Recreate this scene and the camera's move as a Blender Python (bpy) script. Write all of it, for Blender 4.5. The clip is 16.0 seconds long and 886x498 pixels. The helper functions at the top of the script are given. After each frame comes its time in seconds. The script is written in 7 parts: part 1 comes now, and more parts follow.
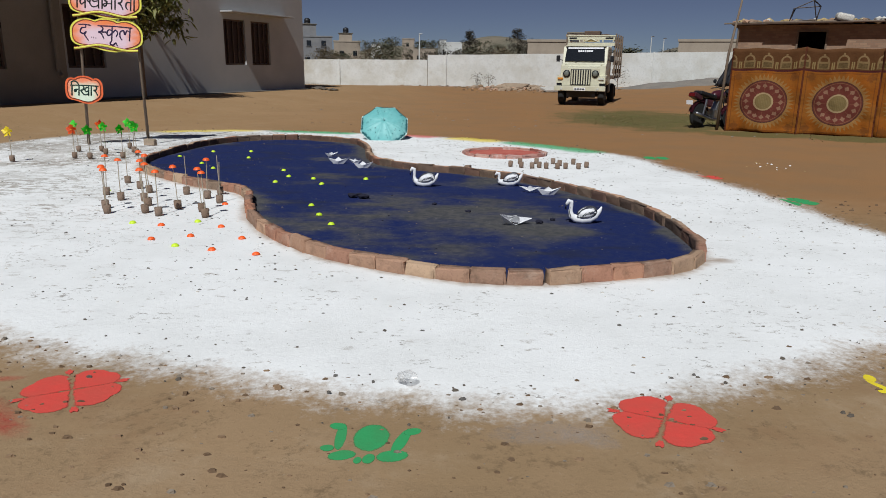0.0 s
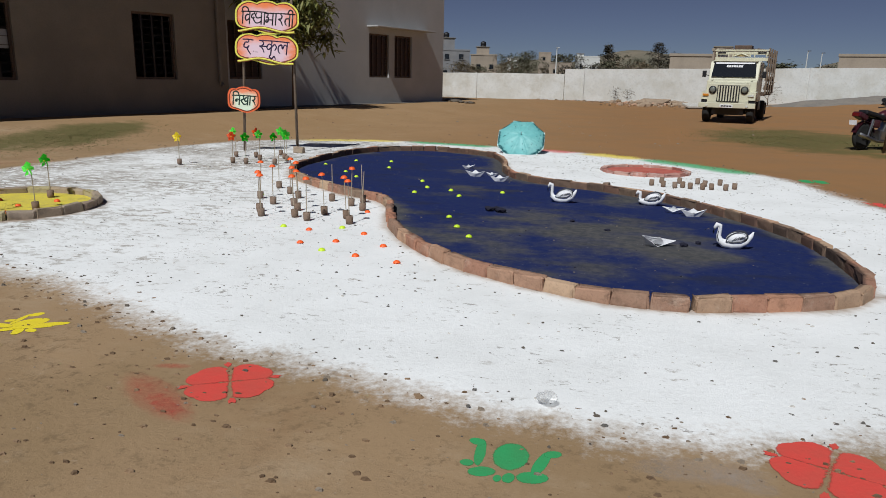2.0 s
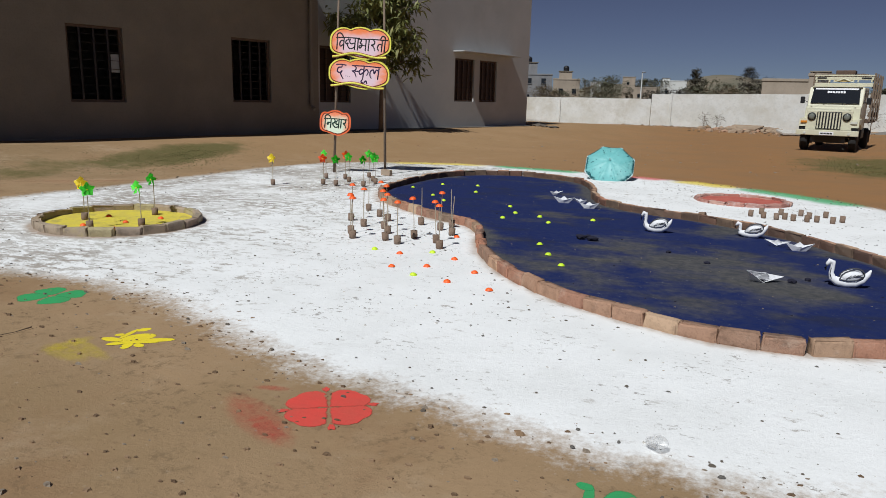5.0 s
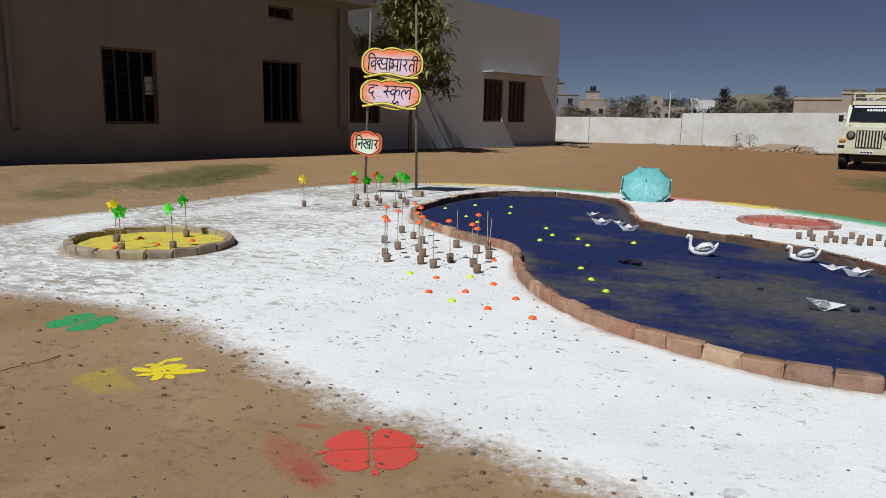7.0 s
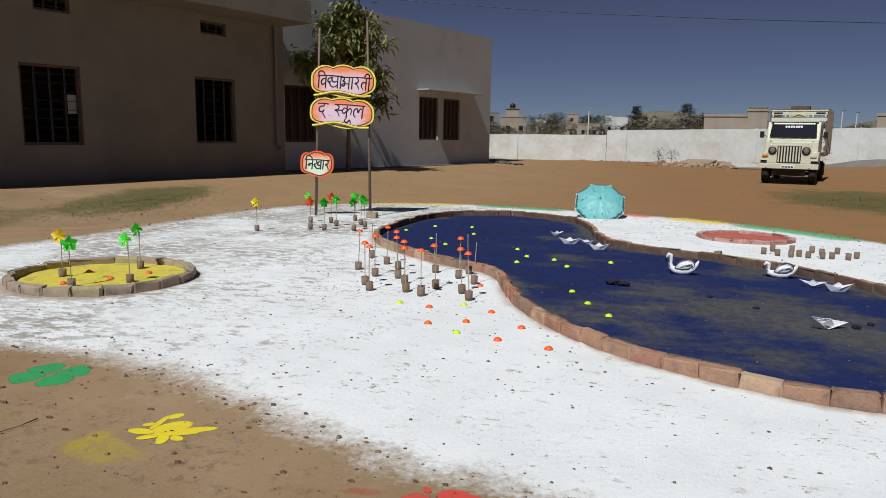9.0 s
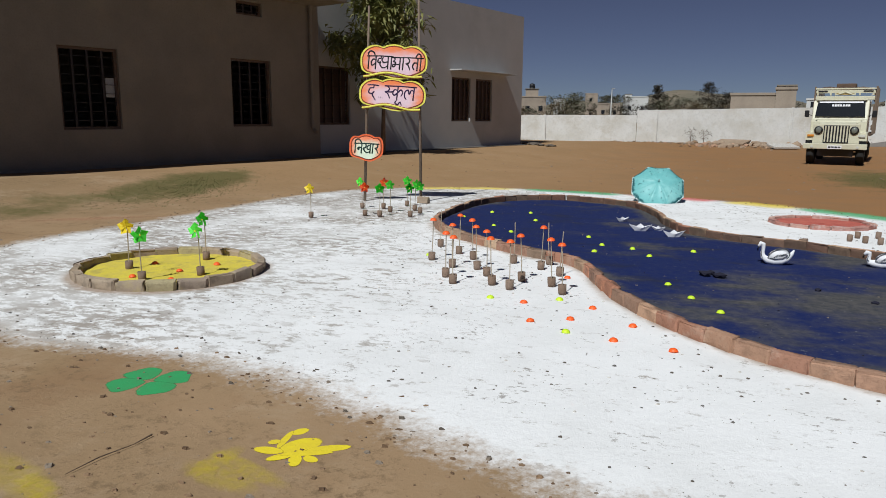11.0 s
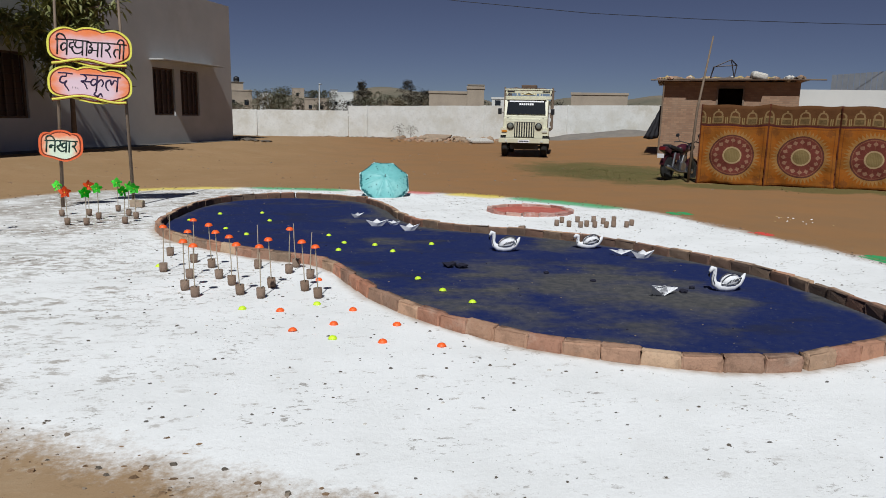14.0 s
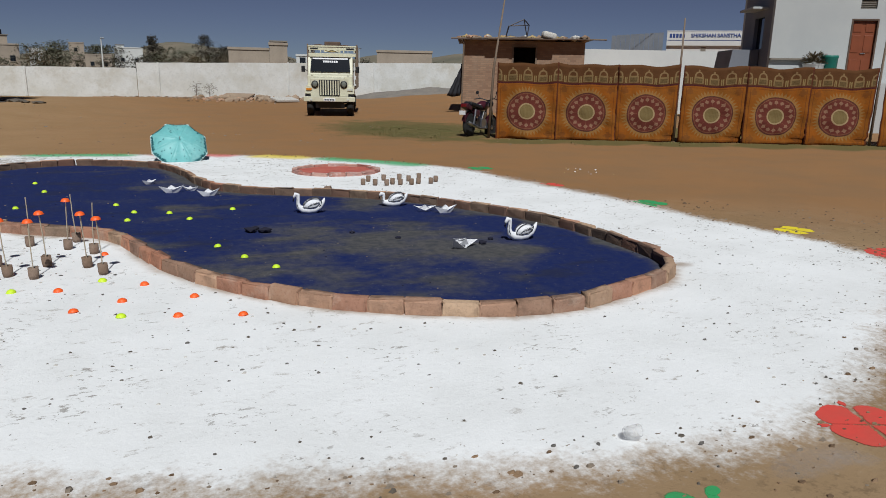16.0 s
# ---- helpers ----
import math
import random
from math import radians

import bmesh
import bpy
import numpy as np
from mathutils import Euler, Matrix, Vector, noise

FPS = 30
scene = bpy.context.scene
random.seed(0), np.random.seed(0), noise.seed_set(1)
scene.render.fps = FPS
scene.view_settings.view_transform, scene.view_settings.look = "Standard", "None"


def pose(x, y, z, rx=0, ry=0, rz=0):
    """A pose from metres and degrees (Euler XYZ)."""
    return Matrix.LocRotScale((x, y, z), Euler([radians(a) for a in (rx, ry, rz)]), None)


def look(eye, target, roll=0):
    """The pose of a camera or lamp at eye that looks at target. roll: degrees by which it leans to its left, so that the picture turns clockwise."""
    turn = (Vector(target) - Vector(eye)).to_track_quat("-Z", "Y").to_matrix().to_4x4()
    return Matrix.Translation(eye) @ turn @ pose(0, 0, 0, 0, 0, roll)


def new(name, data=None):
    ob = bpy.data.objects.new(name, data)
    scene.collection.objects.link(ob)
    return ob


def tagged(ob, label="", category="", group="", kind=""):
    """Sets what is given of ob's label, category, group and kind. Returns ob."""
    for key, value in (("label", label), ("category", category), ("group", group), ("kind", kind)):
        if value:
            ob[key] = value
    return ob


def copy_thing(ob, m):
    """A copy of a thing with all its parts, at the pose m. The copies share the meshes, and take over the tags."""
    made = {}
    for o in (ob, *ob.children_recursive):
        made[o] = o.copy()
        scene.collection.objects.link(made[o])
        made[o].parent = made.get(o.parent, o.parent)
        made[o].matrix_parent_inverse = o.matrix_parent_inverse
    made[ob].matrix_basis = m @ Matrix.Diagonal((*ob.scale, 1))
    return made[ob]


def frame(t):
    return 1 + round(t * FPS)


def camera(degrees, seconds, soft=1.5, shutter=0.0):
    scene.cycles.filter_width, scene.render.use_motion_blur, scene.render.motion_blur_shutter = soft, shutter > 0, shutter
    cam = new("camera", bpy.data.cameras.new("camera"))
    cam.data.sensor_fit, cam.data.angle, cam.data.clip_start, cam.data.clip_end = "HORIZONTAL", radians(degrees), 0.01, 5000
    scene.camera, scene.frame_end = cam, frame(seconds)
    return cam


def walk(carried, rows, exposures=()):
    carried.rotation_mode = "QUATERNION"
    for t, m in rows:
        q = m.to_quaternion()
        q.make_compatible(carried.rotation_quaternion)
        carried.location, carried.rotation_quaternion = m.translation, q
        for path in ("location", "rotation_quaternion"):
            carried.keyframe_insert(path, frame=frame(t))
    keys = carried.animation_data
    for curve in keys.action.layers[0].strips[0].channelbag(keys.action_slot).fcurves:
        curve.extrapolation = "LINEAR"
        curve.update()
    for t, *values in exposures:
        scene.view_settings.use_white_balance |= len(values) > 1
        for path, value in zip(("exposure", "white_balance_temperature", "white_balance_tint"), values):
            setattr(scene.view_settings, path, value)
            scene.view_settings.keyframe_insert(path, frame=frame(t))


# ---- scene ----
cam = camera(64.4, 16.0, soft=0.9)
EXPOSURE, KELVIN = -0.3, 6090
PATH = [
    (0, (0.119, 0.055, 1.448), (0.073, 1.989, 0.938), 0.7),
    (0.5, (0.09, 0.052, 1.451), (-0.053, 1.982, 0.944), 1.1),
    (1, (0.07, 0.056, 1.451), (-0.138, 1.974, 0.926), 1.4),
    (1.5, (0.045, 0.057, 1.457), (-0.257, 1.97, 0.955), 1.2),
    (2, (0.019, 0.06, 1.461), (-0.381, 1.96, 0.98), 1.2),
    (2.5, (0.002, 0.064, 1.467), (-0.407, 1.969, 1.018), 1.4),
    (3, (-0.016, 0.066, 1.468), (-0.468, 1.966, 1.037), 1.6),
    (3.5, (-0.032, 0.076, 1.467), (-0.545, 1.962, 1.042), 1.6),
    (4, (-0.062, 0.09, 1.47), (-0.623, 1.961, 1.041), 1.7),
    (6.3, (-0.236, 0.17, 1.478), (-0.92, 2.011, 1.097), 1.6),
    (6.5, (-0.255, 0.198, 1.467), (-0.952, 2.035, 1.095), 1.7),
    (7, (-0.316, 0.292, 1.466), (-1.003, 2.133, 1.096), 1.2),
    (7.5, (-0.427, 0.37, 1.478), (-1.139, 2.204, 1.118), 1.6),
    (8, (-0.597, 0.368, 1.492), (-1.189, 2.253, 1.176), 1.5),
    (8.2, (-0.7, 0.368, 1.475), (-1.24, 2.268, 1.159), 0.7),
    (10.3, (-1.458, 0.597, 1.494), (-1.889, 2.524, 1.175), 0.8),
    (10.5, (-1.561, 0.602, 1.495), (-1.992, 2.526, 1.157), -0.3),
    (11, (-1.721, 0.645, 1.492), (-2.245, 2.539, 1.121), 0.5),
    (11.5, (-1.843, 0.766, 1.499), (-2.353, 2.671, 1.165), -0.5),
    (12, (-1.969, 0.812, 1.509), (-2.426, 2.73, 1.172), 0.2),
    (12.5, (-2.066, 0.8, 1.513), (-2.468, 2.733, 1.191), -0.3),
    (13, (-2.079, 0.762, 1.512), (-2.176, 2.729, 1.167), 0.7),
    (13.5, (-2.063, 0.809, 1.504), (-1.997, 2.776, 1.147), 0.5),
    (14, (-2.041, 0.853, 1.502), (-1.775, 2.799, 1.128), 1.1),
    (14.5, (-2.018, 0.852, 1.503), (-1.634, 2.775, 1.109), 1.0),
    (15, (-1.985, 0.866, 1.501), (-1.459, 2.749, 1.082), 0.9),
    (15.5, (-1.958, 0.856, 1.498), (-1.299, 2.693, 1.062), 1.0),
    (16, (-1.938, 0.850, 1.501), (-1.177, 2.637, 1.025), 1.1),
]
walk(cam, [(t, look(eye, target, roll)) for t, eye, target, roll in PATH], [(t, EXPOSURE + d, KELVIN, 6) for t, d in ((0.0, -0.05), (1.5, -0.07), (3.0, -0.1), (4.2, 0.0), (6.3, 0.0), (13.5, 0.0), (14.5, -0.03), (16.0, -0.07))])

# ---- world, sun ----
SUN_EL, SUN_AZ = radians(52), radians(195)
world = bpy.data.worlds.new("sky")
scene.world = world
world.use_nodes = True
wn = world.node_tree.nodes
sky = wn.new("ShaderNodeTexSky")
sky.sky_type, sky.sun_disc, sky.sun_elevation, sky.sun_rotation = "NISHITA", False, SUN_EL, SUN_AZ
sky.air_density, sky.dust_density, sky.ozone_density, sky.altitude = 0.6, 0.05, 5.0, 1200
wn["Background"].inputs[1].default_value = 0.055
hazy = wn.new("ShaderNodeHueSaturation")
hazy.inputs["Hue"].default_value = 0.522
hazy.inputs["Saturation"].default_value, hazy.inputs["Value"].default_value = 0.78, 0.615
world.node_tree.links.new(sky.outputs[0], hazy.inputs["Color"])
world.node_tree.links.new(hazy.outputs[0], wn["Background"].inputs[0])
sun_data = bpy.data.lights.new("sun", "SUN")
sun_data.energy, sun_data.angle, sun_data.color = 5.0, radians(0.5), (1.0, 0.965, 0.92)
sun = new("sun", sun_data)
sun.matrix_world = look((math.sin(SUN_AZ) * math.cos(SUN_EL) * 60, math.cos(SUN_AZ) * math.cos(SUN_EL) * 60, math.sin(SUN_EL) * 60), (0, 0, 0))


# ---- materials ----
def nodes_of(name):
    m = bpy.data.materials.new(name)
    m.use_nodes = True
    return m, m.node_tree.nodes, m.node_tree.links, m.node_tree.nodes["Principled BSDF"]


def noise_node(nt, links, vec, scale, detail=5.0, rough=0.6):
    n = nt.new("ShaderNodeTexNoise")
    n.inputs["Scale"].default_value, n.inputs["Detail"].default_value, n.inputs["Roughness"].default_value = scale, detail, rough
    links.new(vec, n.inputs["Vector"])
    return n.outputs["Fac"]


def ramp(nt, links, fac, lo, hi, smooth=True):
    r = nt.new("ShaderNodeMapRange")
    r.interpolation_type = "SMOOTHSTEP" if smooth else "LINEAR"
    r.inputs["From Min"].default_value, r.inputs["From Max"].default_value = lo, hi
    links.new(fac, r.inputs["Value"])
    return r.outputs["Result"]


def mixed(nt, links, fac, a, b):
    m = nt.new("ShaderNodeMix")
    m.data_type = "RGBA"
    for sock, v in ((m.inputs[6], a), (m.inputs[7], b)):
        if isinstance(v, tuple):
            sock.default_value = (*v[:3], 1)
        else:
            links.new(v, sock)
    if isinstance(fac, float):
        m.inputs[0].default_value = fac
    else:
        links.new(fac, m.inputs[0])
    return m.outputs[2]


def maths(nt, links, op, a, b):
    m = nt.new("ShaderNodeMath")
    m.operation = op
    for sock, v in zip(m.inputs, (a, b)):
        if isinstance(v, (int, float)):
            sock.default_value = v
        else:
            links.new(v, sock)
    return m.outputs[0]


def bump_to(nt, links, bsdf, height, strength, distance):
    b = nt.new("ShaderNodeBump")
    b.inputs["Strength"].default_value, b.inputs["Distance"].default_value = strength, distance
    links.new(height, b.inputs["Height"])
    links.new(b.outputs[0], bsdf.inputs["Normal"])


def surface(name, a, b, scale=6.0, rough=0.8, metal=0.0, bump=0.15, dirt=None, dirt_amount=0.5, varied=0.0, fine=60.0, spec=0.4):
    """A surface of two tones at two scales, with optional dirt patches and variation from piece to piece."""
    m, nt, links, bsdf = nodes_of(name)
    co = nt.new("ShaderNodeTexCoord").outputs["Object"]
    info = nt.new("ShaderNodeObjectInfo")
    if varied:
        add = nt.new("ShaderNodeVectorMath")
        add.operation = "ADD"
        links.new(co, add.inputs[0])
        scl = nt.new("ShaderNodeMath")
        scl.operation = "MULTIPLY"
        links.new(info.outputs["Random"], scl.inputs[0])
        scl.inputs[1].default_value = 37.0
        links.new(scl.outputs[0], add.inputs[1])
        co = add.outputs[0]
    big = noise_node(nt, links, co, scale)
    small = noise_node(nt, links, co, fine, 4.0)
    col = mixed(nt, links, ramp(nt, links, big, 0.3, 0.7), a, b)
    dark = tuple(0.72 * v for v in a)
    col = mixed(nt, links, maths(nt, links, "MULTIPLY", ramp(nt, links, small, 0.45, 0.75), 0.5), col, dark)
    if dirt:
        patch = ramp(nt, links, noise_node(nt, links, co, scale * 0.45, 8.0, 0.7), 0.5, 0.68)
        col = mixed(nt, links, maths(nt, links, "MULTIPLY", patch, dirt_amount), col, dirt)
    if varied:
        hsv = nt.new("ShaderNodeHueSaturation")
        links.new(col, hsv.inputs["Color"])
        links.new(ramp(nt, links, info.outputs["Random"], -0.001, 1.0, False), hsv.inputs["Fac"])
        hsv.inputs["Value"].default_value = 1 + varied
        hsv.inputs["Saturation"].default_value = 1 - 0.6 * varied
        col = hsv.outputs[0]
    links.new(col, bsdf.inputs["Base Color"])
    bsdf.inputs["Roughness"].default_value, bsdf.inputs["Metallic"].default_value = rough, metal
    bsdf.inputs["Specular IOR Level"].default_value = spec
    if bump:
        bump_to(nt, links, bsdf, small, bump, 0.01)
    return m


SOIL_A, SOIL_B, SOIL_C = (0.335, 0.227, 0.132), (0.265, 0.18, 0.098), (0.40, 0.302, 0.2)


def soil_colour(nt, links):
    """Sandy soil in world coordinates: tone drifts, crumbs and pale scuffs. Gives colour, height and the coordinates."""
    co = nt.new("ShaderNodeNewGeometry").outputs["Position"]
    drift = noise_node(nt, links, co, 0.35, 4.0)
    scuff = noise_node(nt, links, co, 1.6, 9.0, 0.7)
    stain = noise_node(nt, links, co, 0.9, 7.0, 0.66)
    crumb = noise_node(nt, links, co, 38.0, 6.0, 0.7)
    col = mixed(nt, links, ramp(nt, links, drift, 0.35, 0.65), SOIL_A, SOIL_B)
    col = mixed(nt, links, maths(nt, links, "MULTIPLY", ramp(nt, links, scuff, 0.5, 0.72), 0.6), col, SOIL_C)
    col = mixed(nt, links, maths(nt, links, "MULTIPLY", ramp(nt, links, stain, 0.5, 0.68), 0.5), col, (0.24, 0.14, 0.075))
    col = mixed(nt, links, maths(nt, links, "MULTIPLY", ramp(nt, links, crumb, 0.6, 0.67), 0.5), col, (0.17, 0.105, 0.06))
    mottle = noise_node(nt, links, co, 13.0, 7.0, 0.78)
    patch = ramp(nt, links, noise_node(nt, links, co, 2.3, 4.0), 0.42, 0.62)
    col = mixed(nt, links, maths(nt, links, "MULTIPLY", maths(nt, links, "MULTIPLY", ramp(nt, links, mottle, 0.49, 0.62), patch), 0.68), col, (0.16, 0.108, 0.062))
    pale = ramp(nt, links, noise_node(nt, links, co, 21.0, 5.0, 0.7), 0.63, 0.72)
    col = mixed(nt, links, maths(nt, links, "MULTIPLY", pale, 0.35), col, (0.46, 0.37, 0.27))
    return col, maths(nt, links, "ADD", maths(nt, links, "ADD", crumb, scuff), mottle), co


def attribute(nt, name):
    a = nt.new("ShaderNodeAttribute")
    a.attribute_name = name
    return a.outputs["Fac"]


def court_soil(nt, links):
    """The soil with its redder, more trodden tone across the court."""
    col, height, co = soil_colour(nt, links)
    col = mixed(nt, links, maths(nt, links, "MULTIPLY", attribute(nt, "court"), 0.6), col, (0.335, 0.205, 0.1))
    worn_red = mixed(nt, links, ramp(nt, links, noise_node(nt, links, co, 0.7, 6.0, 0.65), 0.35, 0.68), (0.285, 0.148, 0.062), (0.25, 0.142, 0.068))
    return mixed(nt, links, maths(nt, links, "MULTIPLY", attribute(nt, "red_soil"), 0.93), col, worn_red), height, co


def ground_material():
    m, nt, links, bsdf = nodes_of("sandy_soil")
    col, height, co = court_soil(nt, links)
    patchy = maths(nt, links, "MULTIPLY", maths(nt, links, "SUBTRACT", noise_node(nt, links, co, 1.1, 8.0, 0.72), 0.5), 1.7)
    grass = maths(nt, links, "MULTIPLY", ramp(nt, links, maths(nt, links, "ADD", attribute(nt, "grass"), patchy), 0.3, 0.85), 0.85)
    col = mixed(nt, links, grass, col, (0.105, 0.096, 0.034))
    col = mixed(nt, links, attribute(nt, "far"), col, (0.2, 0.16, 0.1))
    links.new(col, bsdf.inputs["Base Color"])
    bsdf.inputs["Roughness"].default_value = 0.95
    bsdf.inputs["Specular IOR Level"].default_value = 0.15
    bump_to(nt, links, bsdf, height, 0.38, 0.015)
    return m


def powder_material():
    """White chalk powder strewn on the soil: ragged rim, streaks and patches where the soil shows."""
    m, nt, links, bsdf = nodes_of("white_powder")
    soil, height, co = court_soil(nt, links)
    stretch = nt.new("ShaderNodeMapping")
    stretch.inputs["Scale"].default_value = (1.0, 1.7, 1.0)
    links.new(co, stretch.inputs["Vector"])
    ragged = noise_node(nt, links, co, 3.0, 8.0, 0.7)
    rim = maths(nt, links, "ADD", attribute(nt, "edge"), maths(nt, links, "MULTIPLY", maths(nt, links, "SUBTRACT", ragged, 0.5), 0.55))
    rim = maths(nt, links, "ADD", rim, maths(nt, links, "MULTIPLY", maths(nt, links, "SUBTRACT", noise_node(nt, links, co, 22.0, 6.0, 0.75), 0.5), 0.5))
    cover = ramp(nt, links, rim, -0.17, 0.2)
    streak = noise_node(nt, links, stretch.outputs[0], 5.2, 12.0, 0.78)
    area = noise_node(nt, links, co, 0.8, 5.0, 0.6)
    bare = maths(nt, links, "MULTIPLY", ramp(nt, links, maths(nt, links, "ADD", streak, maths(nt, links, "MULTIPLY", attribute(nt, "worn"), 0.19)), 0.6, 0.7), ramp(nt, links, area, 0.3, 0.62))
    speck = ramp(nt, links, noise_node(nt, links, stretch.outputs[0], 30.0, 6.0, 0.7), 0.63, 0.72)
    fleck = maths(nt, links, "MULTIPLY", ramp(nt, links, noise_node(nt, links, stretch.outputs[0], 15.0, 8.0, 0.75), 0.562, 0.612), ramp(nt, links, maths(nt, links, "ADD", noise_node(nt, links, co, 1.9, 4.0), maths(nt, links, "MULTIPLY", attribute(nt, "worn"), 0.1)), 0.51, 0.66))
    white = mixed(nt, links, ramp(nt, links, noise_node(nt, links, co, 1.1, 6.0), 0.35, 0.7), (0.82, 0.82, 0.82), (0.745, 0.745, 0.74))
    col = mixed(nt, links, cover, soil, white)
    col = mixed(nt, links, maths(nt, links, "MULTIPLY", maths(nt, links, "MULTIPLY", bare, 0.9), cover), col, (0.30, 0.26, 0.22))
    col = mixed(nt, links, maths(nt, links, "MULTIPLY", maths(nt, links, "MULTIPLY", speck, 0.5), cover), col, (0.25, 0.22, 0.2))
    col = mixed(nt, links, maths(nt, links, "MULTIPLY", maths(nt, links, "MULTIPLY", fleck, 0.8), cover), col, (0.24, 0.215, 0.19))
    dust = ramp(nt, links, maths(nt, links, "ADD", attribute(nt, "dust"), maths(nt, links, "MULTIPLY", maths(nt, links, "SUBTRACT", ragged, 0.5), 0.9)), 0.35, 0.95)
    col = mixed(nt, links, maths(nt, links, "MULTIPLY", dust, 0.8), col, (0.33, 0.245, 0.18))
    for name, rgb in (("green_dust", (0.03, 0.36, 0.12)), ("yellow_dust", (0.75, 0.58, 0.06)), ("red_dust", (0.62, 0.07, 0.06))):
        amount = ramp(nt, links, maths(nt, links, "ADD", attribute(nt, name), maths(nt, links, "MULTIPLY", maths(nt, links, "SUBTRACT", ragged, 0.5), 1.1)), 0.15, 1.05)
        col = mixed(nt, links, maths(nt, links, "MULTIPLY", amount, 0.8), col, rgb)
    links.new(col, bsdf.inputs["Base Color"])
    bsdf.inputs["Roughness"].default_value = 0.95
    bsdf.inputs["Specular IOR Level"].default_value = 0.1
    bump_to(nt, links, bsdf, maths(nt, links, "ADD", height, streak), 0.25, 0.015)
    return m


def pond_material():
    """Dark blue powder over soil, thin and brownish in places."""
    m, nt, links, bsdf = nodes_of("blue_powder")
    co = nt.new("ShaderNodeNewGeometry").outputs["Position"]
    wide = noise_node(nt, links, co, 0.9, 4.0, 0.55)
    fine = noise_node(nt, links, co, 14.0, 8.0, 0.72)
    speck = ramp(nt, links, noise_node(nt, links, co, 30.0, 4.0), 0.645, 0.74)
    col = mixed(nt, links, ramp(nt, links, fine, 0.35, 0.7), (0.007, 0.016, 0.088), (0.018, 0.026, 0.086))
    drag = nt.new("ShaderNodeMapping")
    drag.inputs["Rotation"].default_value, drag.inputs["Scale"].default_value = (0, 0, 0.5), (0.7, 1.35, 1.0)
    links.new(co, drag.inputs["Vector"])
    smear_n = noise_node(nt, links, drag.outputs[0], 1.9, 4.5, 0.6)
    col = mixed(nt, links, maths(nt, links, "MULTIPLY", ramp(nt, links, smear_n, 0.5, 0.66), 0.55), col, (0.018, 0.02, 0.036))
    thin = maths(nt, links, "ADD", maths(nt, links, "ADD", wide, maths(nt, links, "MULTIPLY", fine, 0.07)), maths(nt, links, "MULTIPLY", attribute(nt, "thin"), 0.31))
    earth = mixed(nt, links, ramp(nt, links, fine, 0.3, 0.7), (0.05, 0.052, 0.052), (0.105, 0.098, 0.09))
    col = mixed(nt, links, maths(nt, links, "MULTIPLY", ramp(nt, links, maths(nt, links, "ADD", thin, maths(nt, links, "MULTIPLY", maths(nt, links, "SUBTRACT", smear_n, 0.5), 0.5)), 0.53, 0.82), 0.88), col, earth)
    col = mixed(nt, links, maths(nt, links, "MULTIPLY", speck, 0.5), col, (0.25, 0.25, 0.27))
    links.new(col, bsdf.inputs["Base Color"])
    bsdf.inputs["Roughness"].default_value = 0.9
    bsdf.inputs["Specular IOR Level"].default_value = 0.2
    bump_to(nt, links, bsdf, fine, 0.5, 0.01)
    return m


def plain(name, rgb, rough=0.6, metal=0.0):
    return surface(name, rgb, tuple(0.85 * v for v in rgb), 9.0, rough, metal, 0.05)


def glass_material(name, rgb, rough=0.05):
    m, nt, links, bsdf = nodes_of(name)
    bsdf.inputs["Base Color"].default_value = (*rgb, 1)
    bsdf.inputs["Roughness"].default_value = rough
    bsdf.inputs["Specular IOR Level"].default_value = 0.6
    return m


SOIL = ground_material()
POWDER = powder_material()
BLUE = pond_material()


